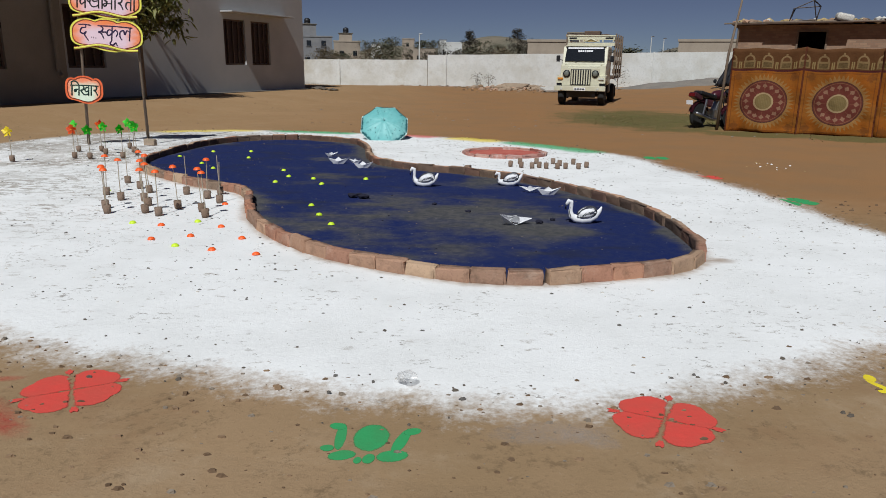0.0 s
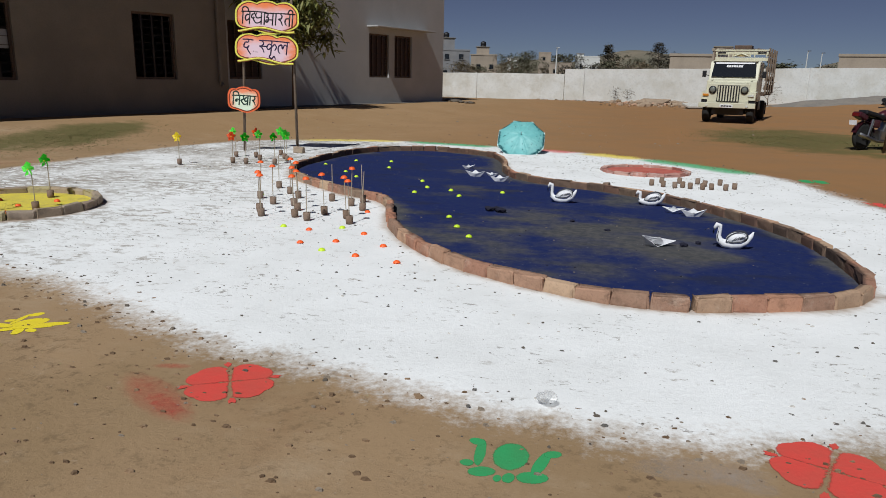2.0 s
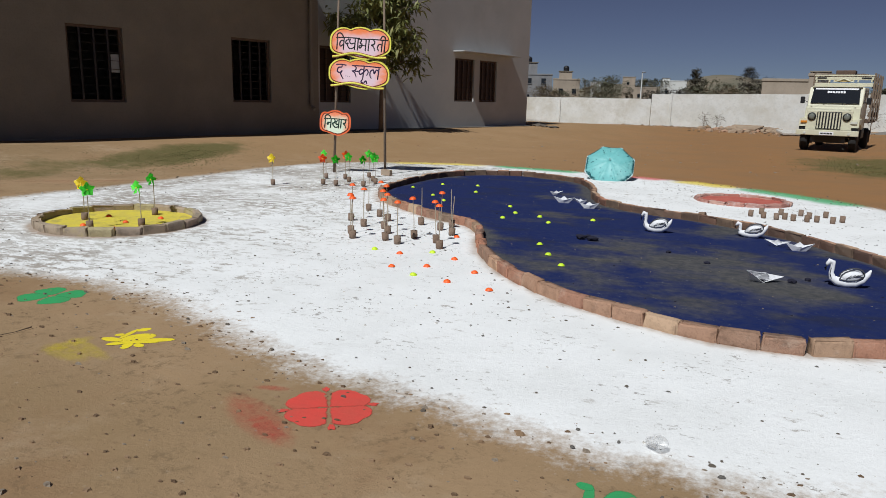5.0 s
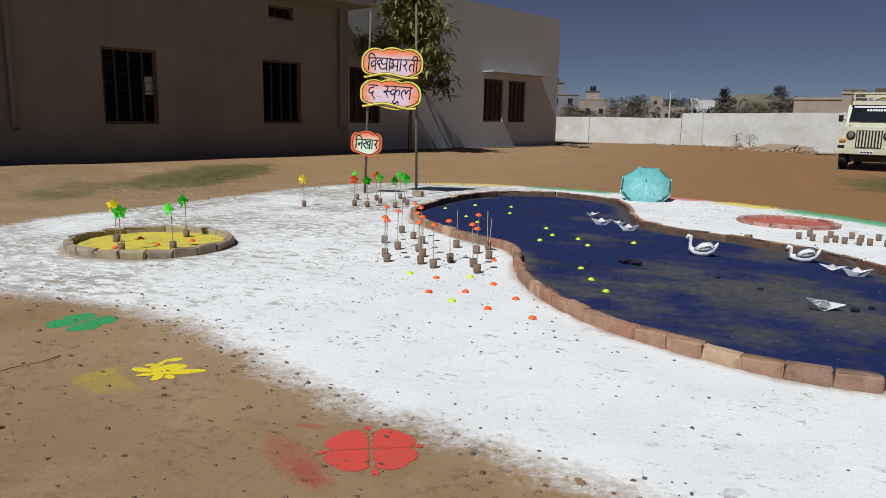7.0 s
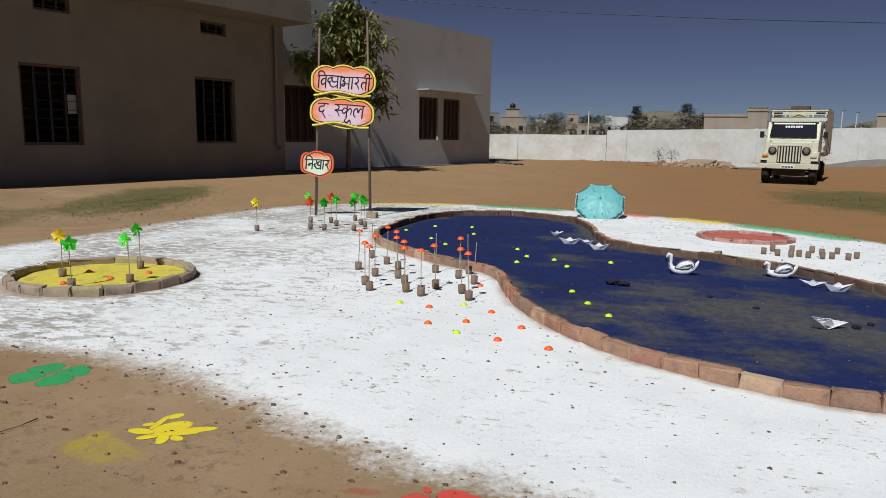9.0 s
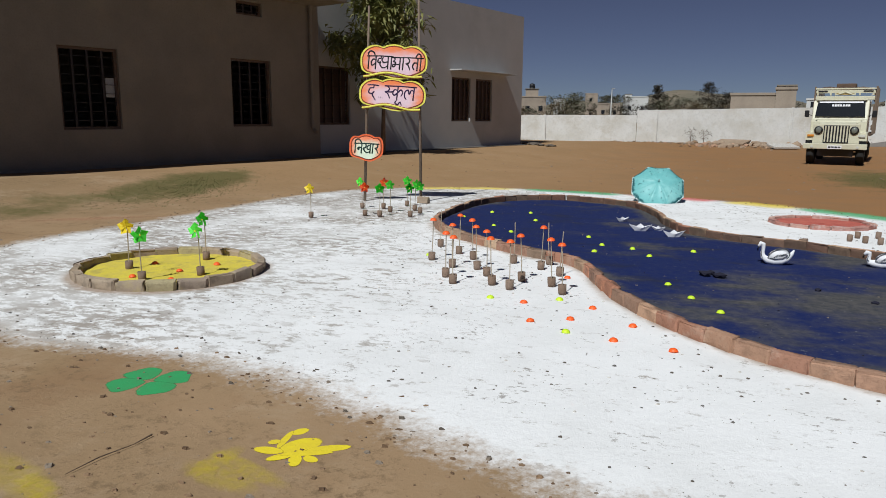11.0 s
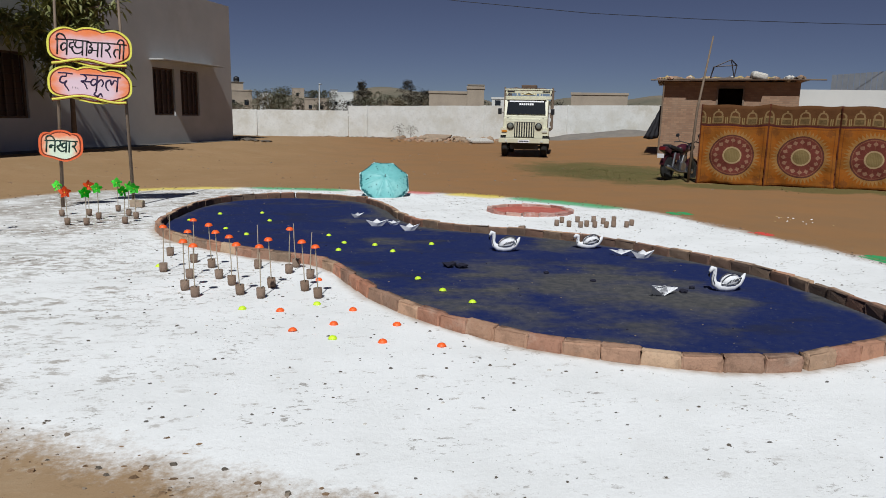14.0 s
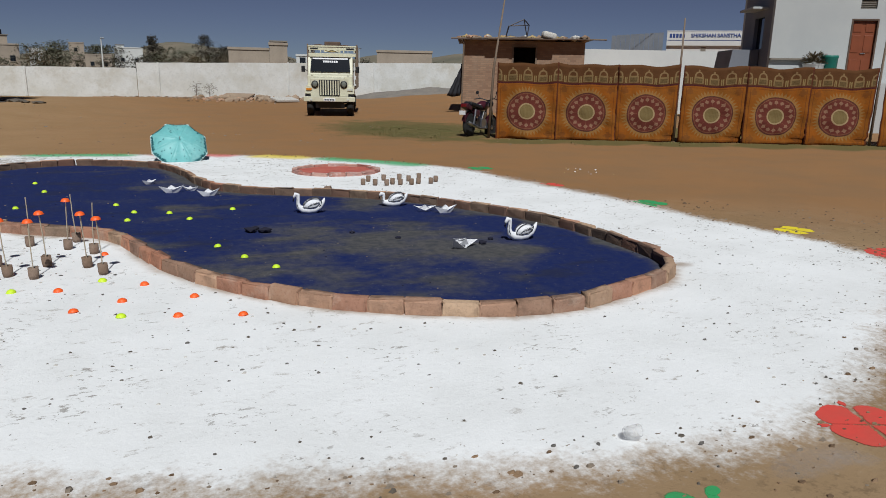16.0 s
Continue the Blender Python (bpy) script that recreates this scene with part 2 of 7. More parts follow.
def brick_material(name, tones, dust, dust_amount, stain=0.0):
    """Fired brick: each piece takes its own tone, with pits and pale dust."""
    m, nt, links, bsdf = nodes_of(name)
    co = nt.new("ShaderNodeTexCoord").outputs["Object"]
    info = nt.new("ShaderNodeObjectInfo")
    add = nt.new("ShaderNodeVectorMath")
    add.operation = "ADD"
    links.new(co, add.inputs[0])
    links.new(maths(nt, links, "MULTIPLY", info.outputs["Random"], 53.0), add.inputs[1])
    co = add.outputs[0]
    tone = nt.new("ShaderNodeValToRGB")
    tone.color_ramp.interpolation = "LINEAR"
    while len(tone.color_ramp.elements) < len(tones):
        tone.color_ramp.elements.new(0.5)
    for i, (el, rgb) in enumerate(zip(tone.color_ramp.elements, tones)):
        el.position, el.color = i / (len(tones) - 1), (*rgb, 1)
    links.new(info.outputs["Random"], tone.inputs[0])
    big, small = noise_node(nt, links, co, 9.0, 6.0), noise_node(nt, links, co, 60.0, 5.0, 0.7)
    dark = nt.new("ShaderNodeHueSaturation")
    dark.inputs["Value"].default_value = 0.55
    links.new(tone.outputs[0], dark.inputs["Color"])
    col = mixed(nt, links, maths(nt, links, "MULTIPLY", ramp(nt, links, big, 0.48, 0.72), 0.8), tone.outputs[0], dark.outputs[0])
    col = mixed(nt, links, maths(nt, links, "MULTIPLY", ramp(nt, links, small, 0.5, 0.7), 0.5), col, dark.outputs[0])
    veil = ramp(nt, links, noise_node(nt, links, co, 5.0, 9.0, 0.7), 0.52, 0.7)
    col = mixed(nt, links, maths(nt, links, "MULTIPLY", veil, dust_amount), col, dust)
    if stain:
        sep = nt.new("ShaderNodeSeparateXYZ")
        links.new(nt.new("ShaderNodeTexCoord").outputs["Object"], sep.inputs[0])
        wet = ramp(nt, links, maths(nt, links, "ADD", sep.outputs[1], maths(nt, links, "MULTIPLY", maths(nt, links, "SUBTRACT", big, 0.5), 0.06)), 0.004, 0.036)
        col = mixed(nt, links, maths(nt, links, "MULTIPLY", wet, stain), col, (0.05, 0.034, 0.032))
    links.new(col, bsdf.inputs["Base Color"])
    bsdf.inputs["Roughness"].default_value = 0.92
    bsdf.inputs["Specular IOR Level"].default_value = 0.2
    bump_to(nt, links, bsdf, maths(nt, links, "ADD", small, big), 0.7, 0.012)
    return m


BRICK = brick_material("fired_brick", [(0.25, 0.185, 0.135), (0.43, 0.205, 0.13), (0.37, 0.24, 0.16), (0.50, 0.35, 0.235), (0.46, 0.22, 0.14), (0.3, 0.18, 0.13), (0.44, 0.27, 0.18)], (0.56, 0.46, 0.37), 0.36, 0.72)
BRICK_PALE = brick_material("dusty_brick", [(0.34, 0.27, 0.21), (0.41, 0.33, 0.24), (0.31, 0.23, 0.18), (0.44, 0.38, 0.22)], (0.5, 0.42, 0.14), 0.35)
BRICK_RED = brick_material("red_powdered_brick", [(0.4, 0.15, 0.115), (0.55, 0.36, 0.3), (0.36, 0.14, 0.11), (0.6, 0.46, 0.41)], (0.7, 0.63, 0.6), 0.85)
YELLOW = surface("yellow_powder", (0.72, 0.60, 0.06), (0.62, 0.5, 0.09), 9.0, 0.95, 0, 1.0, (0.36, 0.3, 0.1), 0.7)


def drawn_powder(name, rgb, rgb2, loose=False):
    """Thin coloured powder on the soil, fading out raggedly at its edge."""
    m, nt, links, bsdf = nodes_of(name)
    co = nt.new("ShaderNodeNewGeometry").outputs["Position"]
    height = noise_node(nt, links, co, 38.0, 6.0, 0.7)
    n = noise_node(nt, links, co, 26.0, 6.0, 0.7)
    tone = mixed(nt, links, ramp(nt, links, noise_node(nt, links, co, 7.0, 5.0), 0.3, 0.7), rgb, rgb2)
    f = ramp(nt, links, maths(nt, links, "ADD", attribute(nt, "body"), maths(nt, links, "MULTIPLY", maths(nt, links, "SUBTRACT", n, 0.5), 0.6)), 0.0, 1.0)
    grain = noise_node(nt, links, co, 150.0, 3.0, 0.7)
    f = maths(nt, links, "MULTIPLY", f, maths(nt, links, "ADD", grain, 0.35)) if loose else ramp(nt, links, maths(nt, links, "ADD", f, maths(nt, links, "MULTIPLY", maths(nt, links, "SUBTRACT", grain, 0.5), 0.7)), 0.2, 0.62)
    links.new(tone, bsdf.inputs["Base Color"])
    links.new(f, bsdf.inputs["Alpha"])
    bsdf.inputs["Roughness"].default_value = 0.95
    bsdf.inputs["Specular IOR Level"].default_value = 0.1
    bump_to(nt, links, bsdf, height, 0.3, 0.012)
    return m


RED_DRAWN = drawn_powder("red_drawing_powder", (0.64, 0.075, 0.06), (0.56, 0.085, 0.065))
GREEN_DRAWN = drawn_powder("green_drawing_powder", (0.05, 0.33, 0.115), (0.06, 0.29, 0.105))
YELLOW_DRAWN = drawn_powder("yellow_drawing_powder", (0.78, 0.64, 0.03), (0.7, 0.55, 0.04))
RED_FLOOR = surface("red_powder_floor", (0.40, 0.09, 0.07), (0.5, 0.14, 0.1), 4.0, 0.95, 0, 0.3)
CONCRETE_DARK = surface("dark_cement_plaster", (0.225, 0.198, 0.165), (0.185, 0.163, 0.137), 0.9, 0.9, 0, 0.3, (0.26, 0.215, 0.16), 0.5, 0, 25)
PLASTER_GREY = surface("grey_plaster", (0.46, 0.455, 0.45), (0.41, 0.41, 0.41), 0.8, 0.9, 0, 0.2, (0.33, 0.32, 0.31), 0.4, 0, 30)
WHITEWASH = surface("weathered_whitewash", (0.66, 0.665, 0.65), (0.56, 0.55, 0.51), 1.1, 0.9, 0, 0.3, (0.43, 0.39, 0.31), 0.6, 0, 9)
WHITE_PAINT = surface("white_wall_paint", (0.62, 0.62, 0.60), (0.56, 0.56, 0.55), 0.7, 0.85, 0, 0.1)
MUD_BRICK = surface("mud_brick", (0.40, 0.24, 0.16), (0.48, 0.31, 0.21), 2.5, 0.95, 0, 0.6, (0.3, 0.17, 0.11), 0.6, 0, 14)


def coursed_brick(name):
    m, nt, links, bsdf = nodes_of(name)
    co = nt.new("ShaderNodeTexCoord").outputs["Object"]
    sep = nt.new("ShaderNodeSeparateXYZ")
    links.new(co, sep.inputs[0])
    com = nt.new("ShaderNodeCombineXYZ")
    links.new(maths(nt, links, "ADD", sep.outputs[0], sep.outputs[1]), com.inputs[0])
    links.new(sep.outputs[2], com.inputs[1])
    b = nt.new("ShaderNodeTexBrick")
    links.new(com.outputs[0], b.inputs["Vector"])
    for key, v in (("Scale", 1.0), ("Brick Width", 0.24), ("Row Height", 0.085), ("Mortar Size", 0.009), ("Bias", 0.0)):
        b.inputs[key].default_value = v
    b.inputs["Color1"].default_value, b.inputs["Color2"].default_value, b.inputs["Mortar"].default_value = (0.31, 0.195, 0.125, 1), (0.22, 0.13, 0.085, 1), (0.21, 0.145, 0.1, 1)
    n = noise_node(nt, links, co, 1.3, 7.0, 0.65)
    col = mixed(nt, links, maths(nt, links, "MULTIPLY", ramp(nt, links, n, 0.45, 0.7), 0.6), b.outputs["Color"], (0.29, 0.205, 0.145))
    links.new(col, bsdf.inputs["Base Color"])
    bsdf.inputs["Roughness"].default_value = 0.95
    bump_to(nt, links, bsdf, b.outputs["Fac"], -0.5, 0.01)
    return m


HUT_BRICK = coursed_brick("coursed_hut_brick")
WOOD_DARK = surface("dark_wood", (0.085, 0.055, 0.04), (0.12, 0.075, 0.05), 5.0, 0.7, 0, 0.2)
WOOD_POLE = surface("weathered_pole_wood", (0.15, 0.11, 0.08), (0.2, 0.15, 0.11), 8.0, 0.8, 0, 0.3)
DOOR_WOOD = surface("varnished_red_wood", (0.22, 0.06, 0.025), (0.18, 0.05, 0.02), 3.0, 0.45, 0, 0.1)
BARS = plain("painted_iron", (0.05, 0.04, 0.04), 0.5, 0.6)
# Dark tone puts the shade of the closed rooms into the plaster.
ROOM = plain("room_shade_plaster", (0.12, 0.11, 0.10), 0.9)
CLAY = surface("clay_cup", (0.16, 0.105, 0.07), (0.21, 0.14, 0.10), 20.0, 0.9, 0, 0.4, None, 0.5, 0.25, 90)
STICK = plain("thin_bamboo", (0.4, 0.335, 0.25), 0.6)
PAPER = surface("white_paper", (0.82, 0.82, 0.84), (0.74, 0.74, 0.77), 6.0, 0.8, 0, 0.05)
ORANGE = plain("orange_plastic", (0.95, 0.13, 0.02), 0.5)
LIME = plain("lime_plastic", (0.62, 0.85, 0.03), 0.5)
PIN_GREEN = plain("green_plastic", (0.14, 0.88, 0.07), 0.4)
PIN_YELLOW = plain("yellow_plastic", (0.95, 0.75, 0.03), 0.4)
BLACK = plain("black_paint", (0.012, 0.012, 0.015), 0.5)
RUBBER = plain("tyre_rubber", (0.02, 0.02, 0.02), 0.85)
STEEL = plain("steel", (0.5, 0.5, 0.5), 0.3, 1.0)
DRY_LEAF = surface("dry_leaf", (0.14, 0.095, 0.06), (0.10, 0.09, 0.045), 3.0, 0.8, 0, 0.0)
GRASS = surface("dry_grass", (0.12, 0.13, 0.04), (0.2, 0.17, 0.07), 3.0, 0.8, 0, 0.0)
CLOD = plain("blue_black_clod", (0.014, 0.014, 0.03), 0.9)
PEBBLE_GREY = plain("grey_pebble", (0.24, 0.195, 0.15), 0.9)
PEBBLE_DARK = plain("dark_pebble", (0.12, 0.10, 0.08), 0.9)
PEBBLE_PALE = surface("chalky_pebble", (0.62, 0.6, 0.56), (0.4, 0.37, 0.33), 20.0, 0.9, 0, 0.3)
PEBBLE_BROWN = plain("brown_pebble", (0.26, 0.17, 0.10), 0.9)
STRAW = surface("dry_straw", (0.45, 0.33, 0.15), (0.36, 0.26, 0.12), 8.0, 0.9, 0, 0.5)
LEAF = surface("mango_leaf", (0.105, 0.12, 0.03), (0.2, 0.19, 0.055), 3.0, 0.55, 0, 0.1)
BARK = surface("bark", (0.12, 0.085, 0.06), (0.18, 0.13, 0.09), 10.0, 0.9, 0, 0.5)


def clear_plastic():
    m, nt, links, bsdf = nodes_of("clear_plastic")
    bsdf.inputs["Base Color"].default_value = (0.8, 0.8, 0.8, 1)
    bsdf.inputs["Roughness"].default_value = 0.2
    bsdf.inputs["Alpha"].default_value = 0.3
    return m


CLEAR = clear_plastic()


# ---- mesh tools ----
def finish(name, bm, mats, smooth=False):
    me = bpy.data.meshes.new(name)
    bmesh.ops.recalc_face_normals(bm, faces=bm.faces)
    bm.to_mesh(me)
    bm.free()
    for m in mats if isinstance(mats, (list, tuple)) else [mats]:
        me.materials.append(m)
    if smooth:
        me.polygons.foreach_set("use_smooth", [True] * len(me.polygons))
    return me


def part(name, bm, material, parent=None, label="", smooth=False):
    ob = new(name, finish(name, bm, material, smooth))
    if parent:
        ob.parent = parent
    return tagged(ob, label)


def thing(name, m, label, category, group="", kind=""):
    """An empty at a thing's base, that carries its parts."""
    ob = new(name)
    ob.matrix_world = m
    return tagged(ob, label, category, group, kind)


def box(bm, size, at=(0, 0, 0), turn=None, bevel=0.0):
    m = Matrix.Translation(at) @ (turn or Matrix()) @ Matrix.Diagonal((*size, 1))
    made = bmesh.ops.create_cube(bm, size=1.0, matrix=m)
    if bevel:
        edges = {e for v in made["verts"] for e in v.link_edges}
        bmesh.ops.bevel(bm, geom=list(edges), offset=bevel, segments=2, affect="EDGES", profile=0.6)
    return bm


def boxes(*specs):
    bm = bmesh.new()
    for s in specs:
        box(bm, *s)
    return bm


def tube(bm, points, radius, sides=8, cap=True):
    """A round bar along points; radius a number or one for each point."""
    pts = [Vector(p) for p in points]
    rings = []
    for i, p in enumerate(pts):
        way = (pts[min(i + 1, len(pts) - 1)] - pts[max(i - 1, 0)]).normalized()
        side = way.cross(Vector((0, 0, 1)) if abs(way.z) < 0.95 else Vector((1, 0, 0))).normalized()
        up = side.cross(way)
        r = radius[i] if isinstance(radius, (list, tuple)) else radius
        rings.append([bm.verts.new(p + r * (math.cos(a) * side + math.sin(a) * up)) for a in [2 * math.pi * k / sides for k in range(sides)]])
    for a, b in zip(rings, rings[1:]):
        for k in range(sides):
            bm.faces.new((a[k], a[(k + 1) % sides], b[(k + 1) % sides], b[k]))
    if cap:
        bm.faces.new(rings[0][::-1])
        bm.faces.new(rings[-1])
    return bm


def lathe(bm, profile, sides=16, m=None):
    """Turns (radius, height) pairs about z."""
    m = m or Matrix()
    rings = []
    for r, z in profile:
        rings.append([bm.verts.new(m @ Vector((r * math.cos(2 * math.pi * k / sides), r * math.sin(2 * math.pi * k / sides), z))) for k in range(sides)])
    for a, b in zip(rings, rings[1:]):
        for k in range(sides):
            bm.faces.new((a[k], a[(k + 1) % sides], b[(k + 1) % sides], b[k]))
    if profile[0][0] > 1e-6:
        bm.faces.new(rings[0][::-1])
    if profile[-1][0] > 1e-6:
        bm.faces.new(rings[-1])
    bmesh.ops.remove_doubles(bm, verts=bm.verts, dist=1e-6)
    return bm


def slab(bm, outline, z0, z1, m=None):
    """A flat plate with the given outline of (x, y)."""
    m = m or Matrix()
    lo = [bm.verts.new(m @ Vector((x, y, z0))) for x, y in outline]
    hi = [bm.verts.new(m @ Vector((x, y, z1))) for x, y in outline]
    faces = [bm.faces.new(hi), bm.faces.new(lo[::-1])]
    for k in range(len(lo)):
        j = (k + 1) % len(lo)
        bm.faces.new((lo[k], lo[j], hi[j], hi[k]))
    bmesh.ops.triangulate(bm, faces=faces)
    return bm


def closed_curve(points, n):
    """n even places along a smooth closed line through the points."""
    p = np.array(points, float)
    a, b, c, d = np.roll(p, 1, 0), p, np.roll(p, -1, 0), np.roll(p, -2, 0)
    t = np.linspace(0, 1, 24, endpoint=False)[:, None, None]
    q = 0.5 * (2 * b + (c - a) * t + (2 * a - 5 * b + 4 * c - d) * t ** 2 + (3 * b - a - 3 * c + d) * t ** 3)
    q = q.transpose(1, 0, 2).reshape(-1, 2)
    seg = np.linalg.norm(np.roll(q, -1, 0) - q, axis=1)
    s = np.concatenate([[0], np.cumsum(seg)])
    want = np.linspace(0, s[-1], n, endpoint=False)
    q = np.vstack([q, q[:1]])
    return np.column_stack([np.interp(want, s, q[:, k]) for k in (0, 1)]), s[-1]


def smoothstep(x, lo, hi):
    t = np.clip((x - lo) / (hi - lo), 0, 1)
    return t * t * (3 - 2 * t)


def rise(x, y):
    """The lie of the land: level court, a bank along the building, a rise by the far hut."""
    x, y = np.asarray(x, float), np.asarray(y, float)
    out = 0.93 * x - 0.3665 * y
    bank = 0.30 * smoothstep(-out, 12.6, 15.6)
    far = 0.08 * smoothstep(y, 32, 44) + 0.55 * smoothstep(x, 7, 17) * smoothstep(y, 30, 43)
    return (bank * (1 - smoothstep(y, 36, 44)) + far) * (1 - smoothstep(y, 60, 90))


def set_attribute(me, name, values):
    a = me.attributes.new(name, "FLOAT", "POINT")
    a.data.foreach_set("value", np.asarray(values, np.float32).ravel())


def sheet(name, xs, ys, zs, mat):
    """A grid mesh from three arrays of the same shape."""
    r, c = xs.shape
    me = bpy.data.meshes.new(name)
    k = np.arange(r * c).reshape(r, c)
    quads = np.stack([k[:-1, :-1], k[:-1, 1:], k[1:, 1:], k[1:, :-1]], -1).reshape(-1, 4)
    me.from_pydata(np.column_stack([xs.ravel(), ys.ravel(), zs.ravel()]).tolist(), [], quads.tolist())
    me.materials.append(mat)
    me.polygons.foreach_set("use_smooth", [True] * len(me.polygons))
    return me


# ---- ground ----
def blob(x, y, cx, cy, rx, ry, soft=0.6):
    return 1 - smoothstep(np.hypot((x - cx) / rx, (y - cy) / ry), 1 - soft, 1 + soft)


def spread(lo, hi, near_lo, near_hi, step, far_n):
    near = np.arange(near_lo, near_hi, step)
    g = np.geomspace(1, 1 + abs(lo - near_lo), far_n) - 1
    h = np.geomspace(1, 1 + abs(hi - near_hi), far_n) - 1
    return np.concatenate([near_lo - g[::-1], near[1:], near_hi + h])


gx, gy = np.meshgrid(spread(-1500, 1500, -18, 22, 0.25, 26), spread(-400, 2500, -4, 48, 0.25, 26))
bumps = np.array([noise.noise((x * 0.6, y * 0.6, 0)) for x, y in zip(gx.ravel(), gy.ravel())]).reshape(gx.shape)
court = 1 - smoothstep(np.hypot(gx + 2, gy - 9), 8.0, 10)
ground_me = sheet("ground", gx, gy, rise(gx, gy) + 0.02 * bumps * (1 - court) - 0.0015, SOIL)
grass = np.maximum.reduce([0.9 * blob(gx, gy, -10.25, 12.6, 0.75, 2.4), 0.9 * blob(gx, gy, 5.4, 20.2, 2.6, 4.2), *[1.1 * blob(gx, gy, 6.38 + 0.913 * u, 16.4 - 0.408 * u, 1.3, 0.75) for u in (0.5, 2.5, 4.5, 6.5, 8.5, 10.5, 12.5)], 0.95 * blob(gx, gy, 13.5, 17.5, 4.5, 2.2), 0.6 * blob(gx, gy, -10.8, 9.5, 0.9, 1.4)])
set_attribute(ground_me, "grass", grass)


def soil_tones(me, x, y):
    set_attribute(me, "court", smoothstep(y, 10, 16) * (1 - smoothstep(y, 40, 50)))
    set_attribute(me, "red_soil", smoothstep(x, -7, 2.0) * smoothstep(y + 0.9 * x, 8.5, 13.5) * (1 - smoothstep(y, 40, 50)))


soil_tones(ground_me, gx, gy)
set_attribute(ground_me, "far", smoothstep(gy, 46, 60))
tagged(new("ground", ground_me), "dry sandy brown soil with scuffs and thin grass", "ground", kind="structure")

# white powder round the pond
POND = [(-4.44, 10.1), (-4.02, 9.2), (-3.5, 8.66), (-2.92, 8.16), (-2.45, 7.9), (-2.19, 7.55), (-2.02, 7.0), (-1.8, 6.4), (-1.48, 5.84), (-1.0, 5.28), (-0.45, 4.92),
        (0.1, 4.68), (0.6, 4.62), (1.25, 4.79), (1.75, 5.02), (2.0, 5.39), (2.06, 5.95), (2.03, 6.6), (1.9, 7.2), (1.55, 7.95), (1.05, 8.7), (0.3, 9.37), (-0.45, 9.74),
        (-1.02, 10.2), (-1.3, 10.9), (-1.45, 11.9), (-1.8, 12.85), (-2.5, 13.3), (-3.2, 13.45), (-3.9, 13.05), (-4.3, 12.3), (-4.46, 11.2)]
RIM = [(-6.6, 4.55), (-5.6, 4.25), (-4.7, 4.25), (-3.8, 4.15), (-3.2, 3.92), (-2.3, 3.47), (-1.5, 3.2), (-0.8, 3.03), (-0.15, 2.87), (0.6, 2.86), (1.3, 3.06), (2.45, 3.65), (3.4, 4.2),
       (4.03, 4.82), (4.1, 5.6), (3.85, 6.8), (3.62, 8.6), (3.25, 10.1), (2.95, 11.6), (2.1, 12.75), (0.9, 13.8), (-0.4, 14.5), (-2.4, 15.05), (-4.3, 15.3), (-5.9, 14.9), (-7.3, 13.9),
       (-7.95, 12.1), (-8.15, 10.3), (-8.35, 8.6), (-8.6, 7.4), (-8.4, 6.2), (-7.6, 5.15)]
pond_line, pond_length = closed_curve(POND, 600)
rim_line, _ = closed_curve(RIM, 640)
mid = np.array([-2.2, 8.6])
reach = np.concatenate([np.linspace(0, 0.6, 26, endpoint=False), np.linspace(0.6, 1.0, 62), 1 + np.linspace(0.008, 0.15, 16)])[:, None, None]
wp = mid + (np.vstack([rim_line, rim_line[:1]]) - mid)[None] * reach
px, py = wp[..., 0], wp[..., 1]
far_from = np.linalg.norm(np.vstack([rim_line, rim_line[:1]]) - mid, axis=1)[None]
edge = (1 - reach[..., 0]) * far_from * 0.9
gap = np.full(px.shape, 9.0)
for q in pond_line[::3]:
    gap = np.minimum(gap, np.hypot(px - q[0], py - q[1]))
ring_gap = np.abs(np.hypot(px + 6.0, py - 6.32) - 0.85)
powder_me = sheet("white_powder", px, py, -0.006 + 0.0065 * smoothstep(edge, -0.72, -0.5) + 0.0105 * smoothstep(edge, -0.1, 0.3), POWDER)
soil_tones(powder_me, px, py)
set_attribute(powder_me, "edge", edge)
set_attribute(powder_me, "worn", np.clip(0.15 + 0.75 * smoothstep(-px, 1.5, 6.5) + 0.25 * smoothstep(py, 9, 13), 0, 1))
set_attribute(powder_me, "dust", np.maximum(0.85 * np.exp(-((px - 2.13) / 0.18) ** 2 - ((py - 5.32) / 0.12) ** 2), np.maximum(np.exp(-np.maximum(gap - 0.03, 0) / 0.12), 0.9 * np.exp(-np.maximum(ring_gap - 0.04, 0) / 0.1))))


def band(a, b):
    """A strip of coloured dust along the far rim, from angle a to angle b (degrees about the middle)."""
    ang = np.degrees(np.arctan2(py - mid[1], px - mid[0])) % 360
    return smoothstep(ang, a - 3, a + 3) * (1 - smoothstep(ang, b - 3, b + 3)) * 1.25 * np.exp(-((edge - 0.12) / 0.3) ** 2)


set_attribute(powder_me, "green_dust", np.maximum(0.95 * band(37, 58), 0.9 * band(89, 105)))
set_attribute(powder_me, "yellow_dust", np.maximum(band(59, 70), 0.8 * band(107, 124)))
set_attribute(powder_me, "red_dust", 0.75 * band(72, 87))
tagged(new("powder_ground", powder_me), "white chalk powder strewn in a wide ragged oval on the soil", "powder", kind="structure")

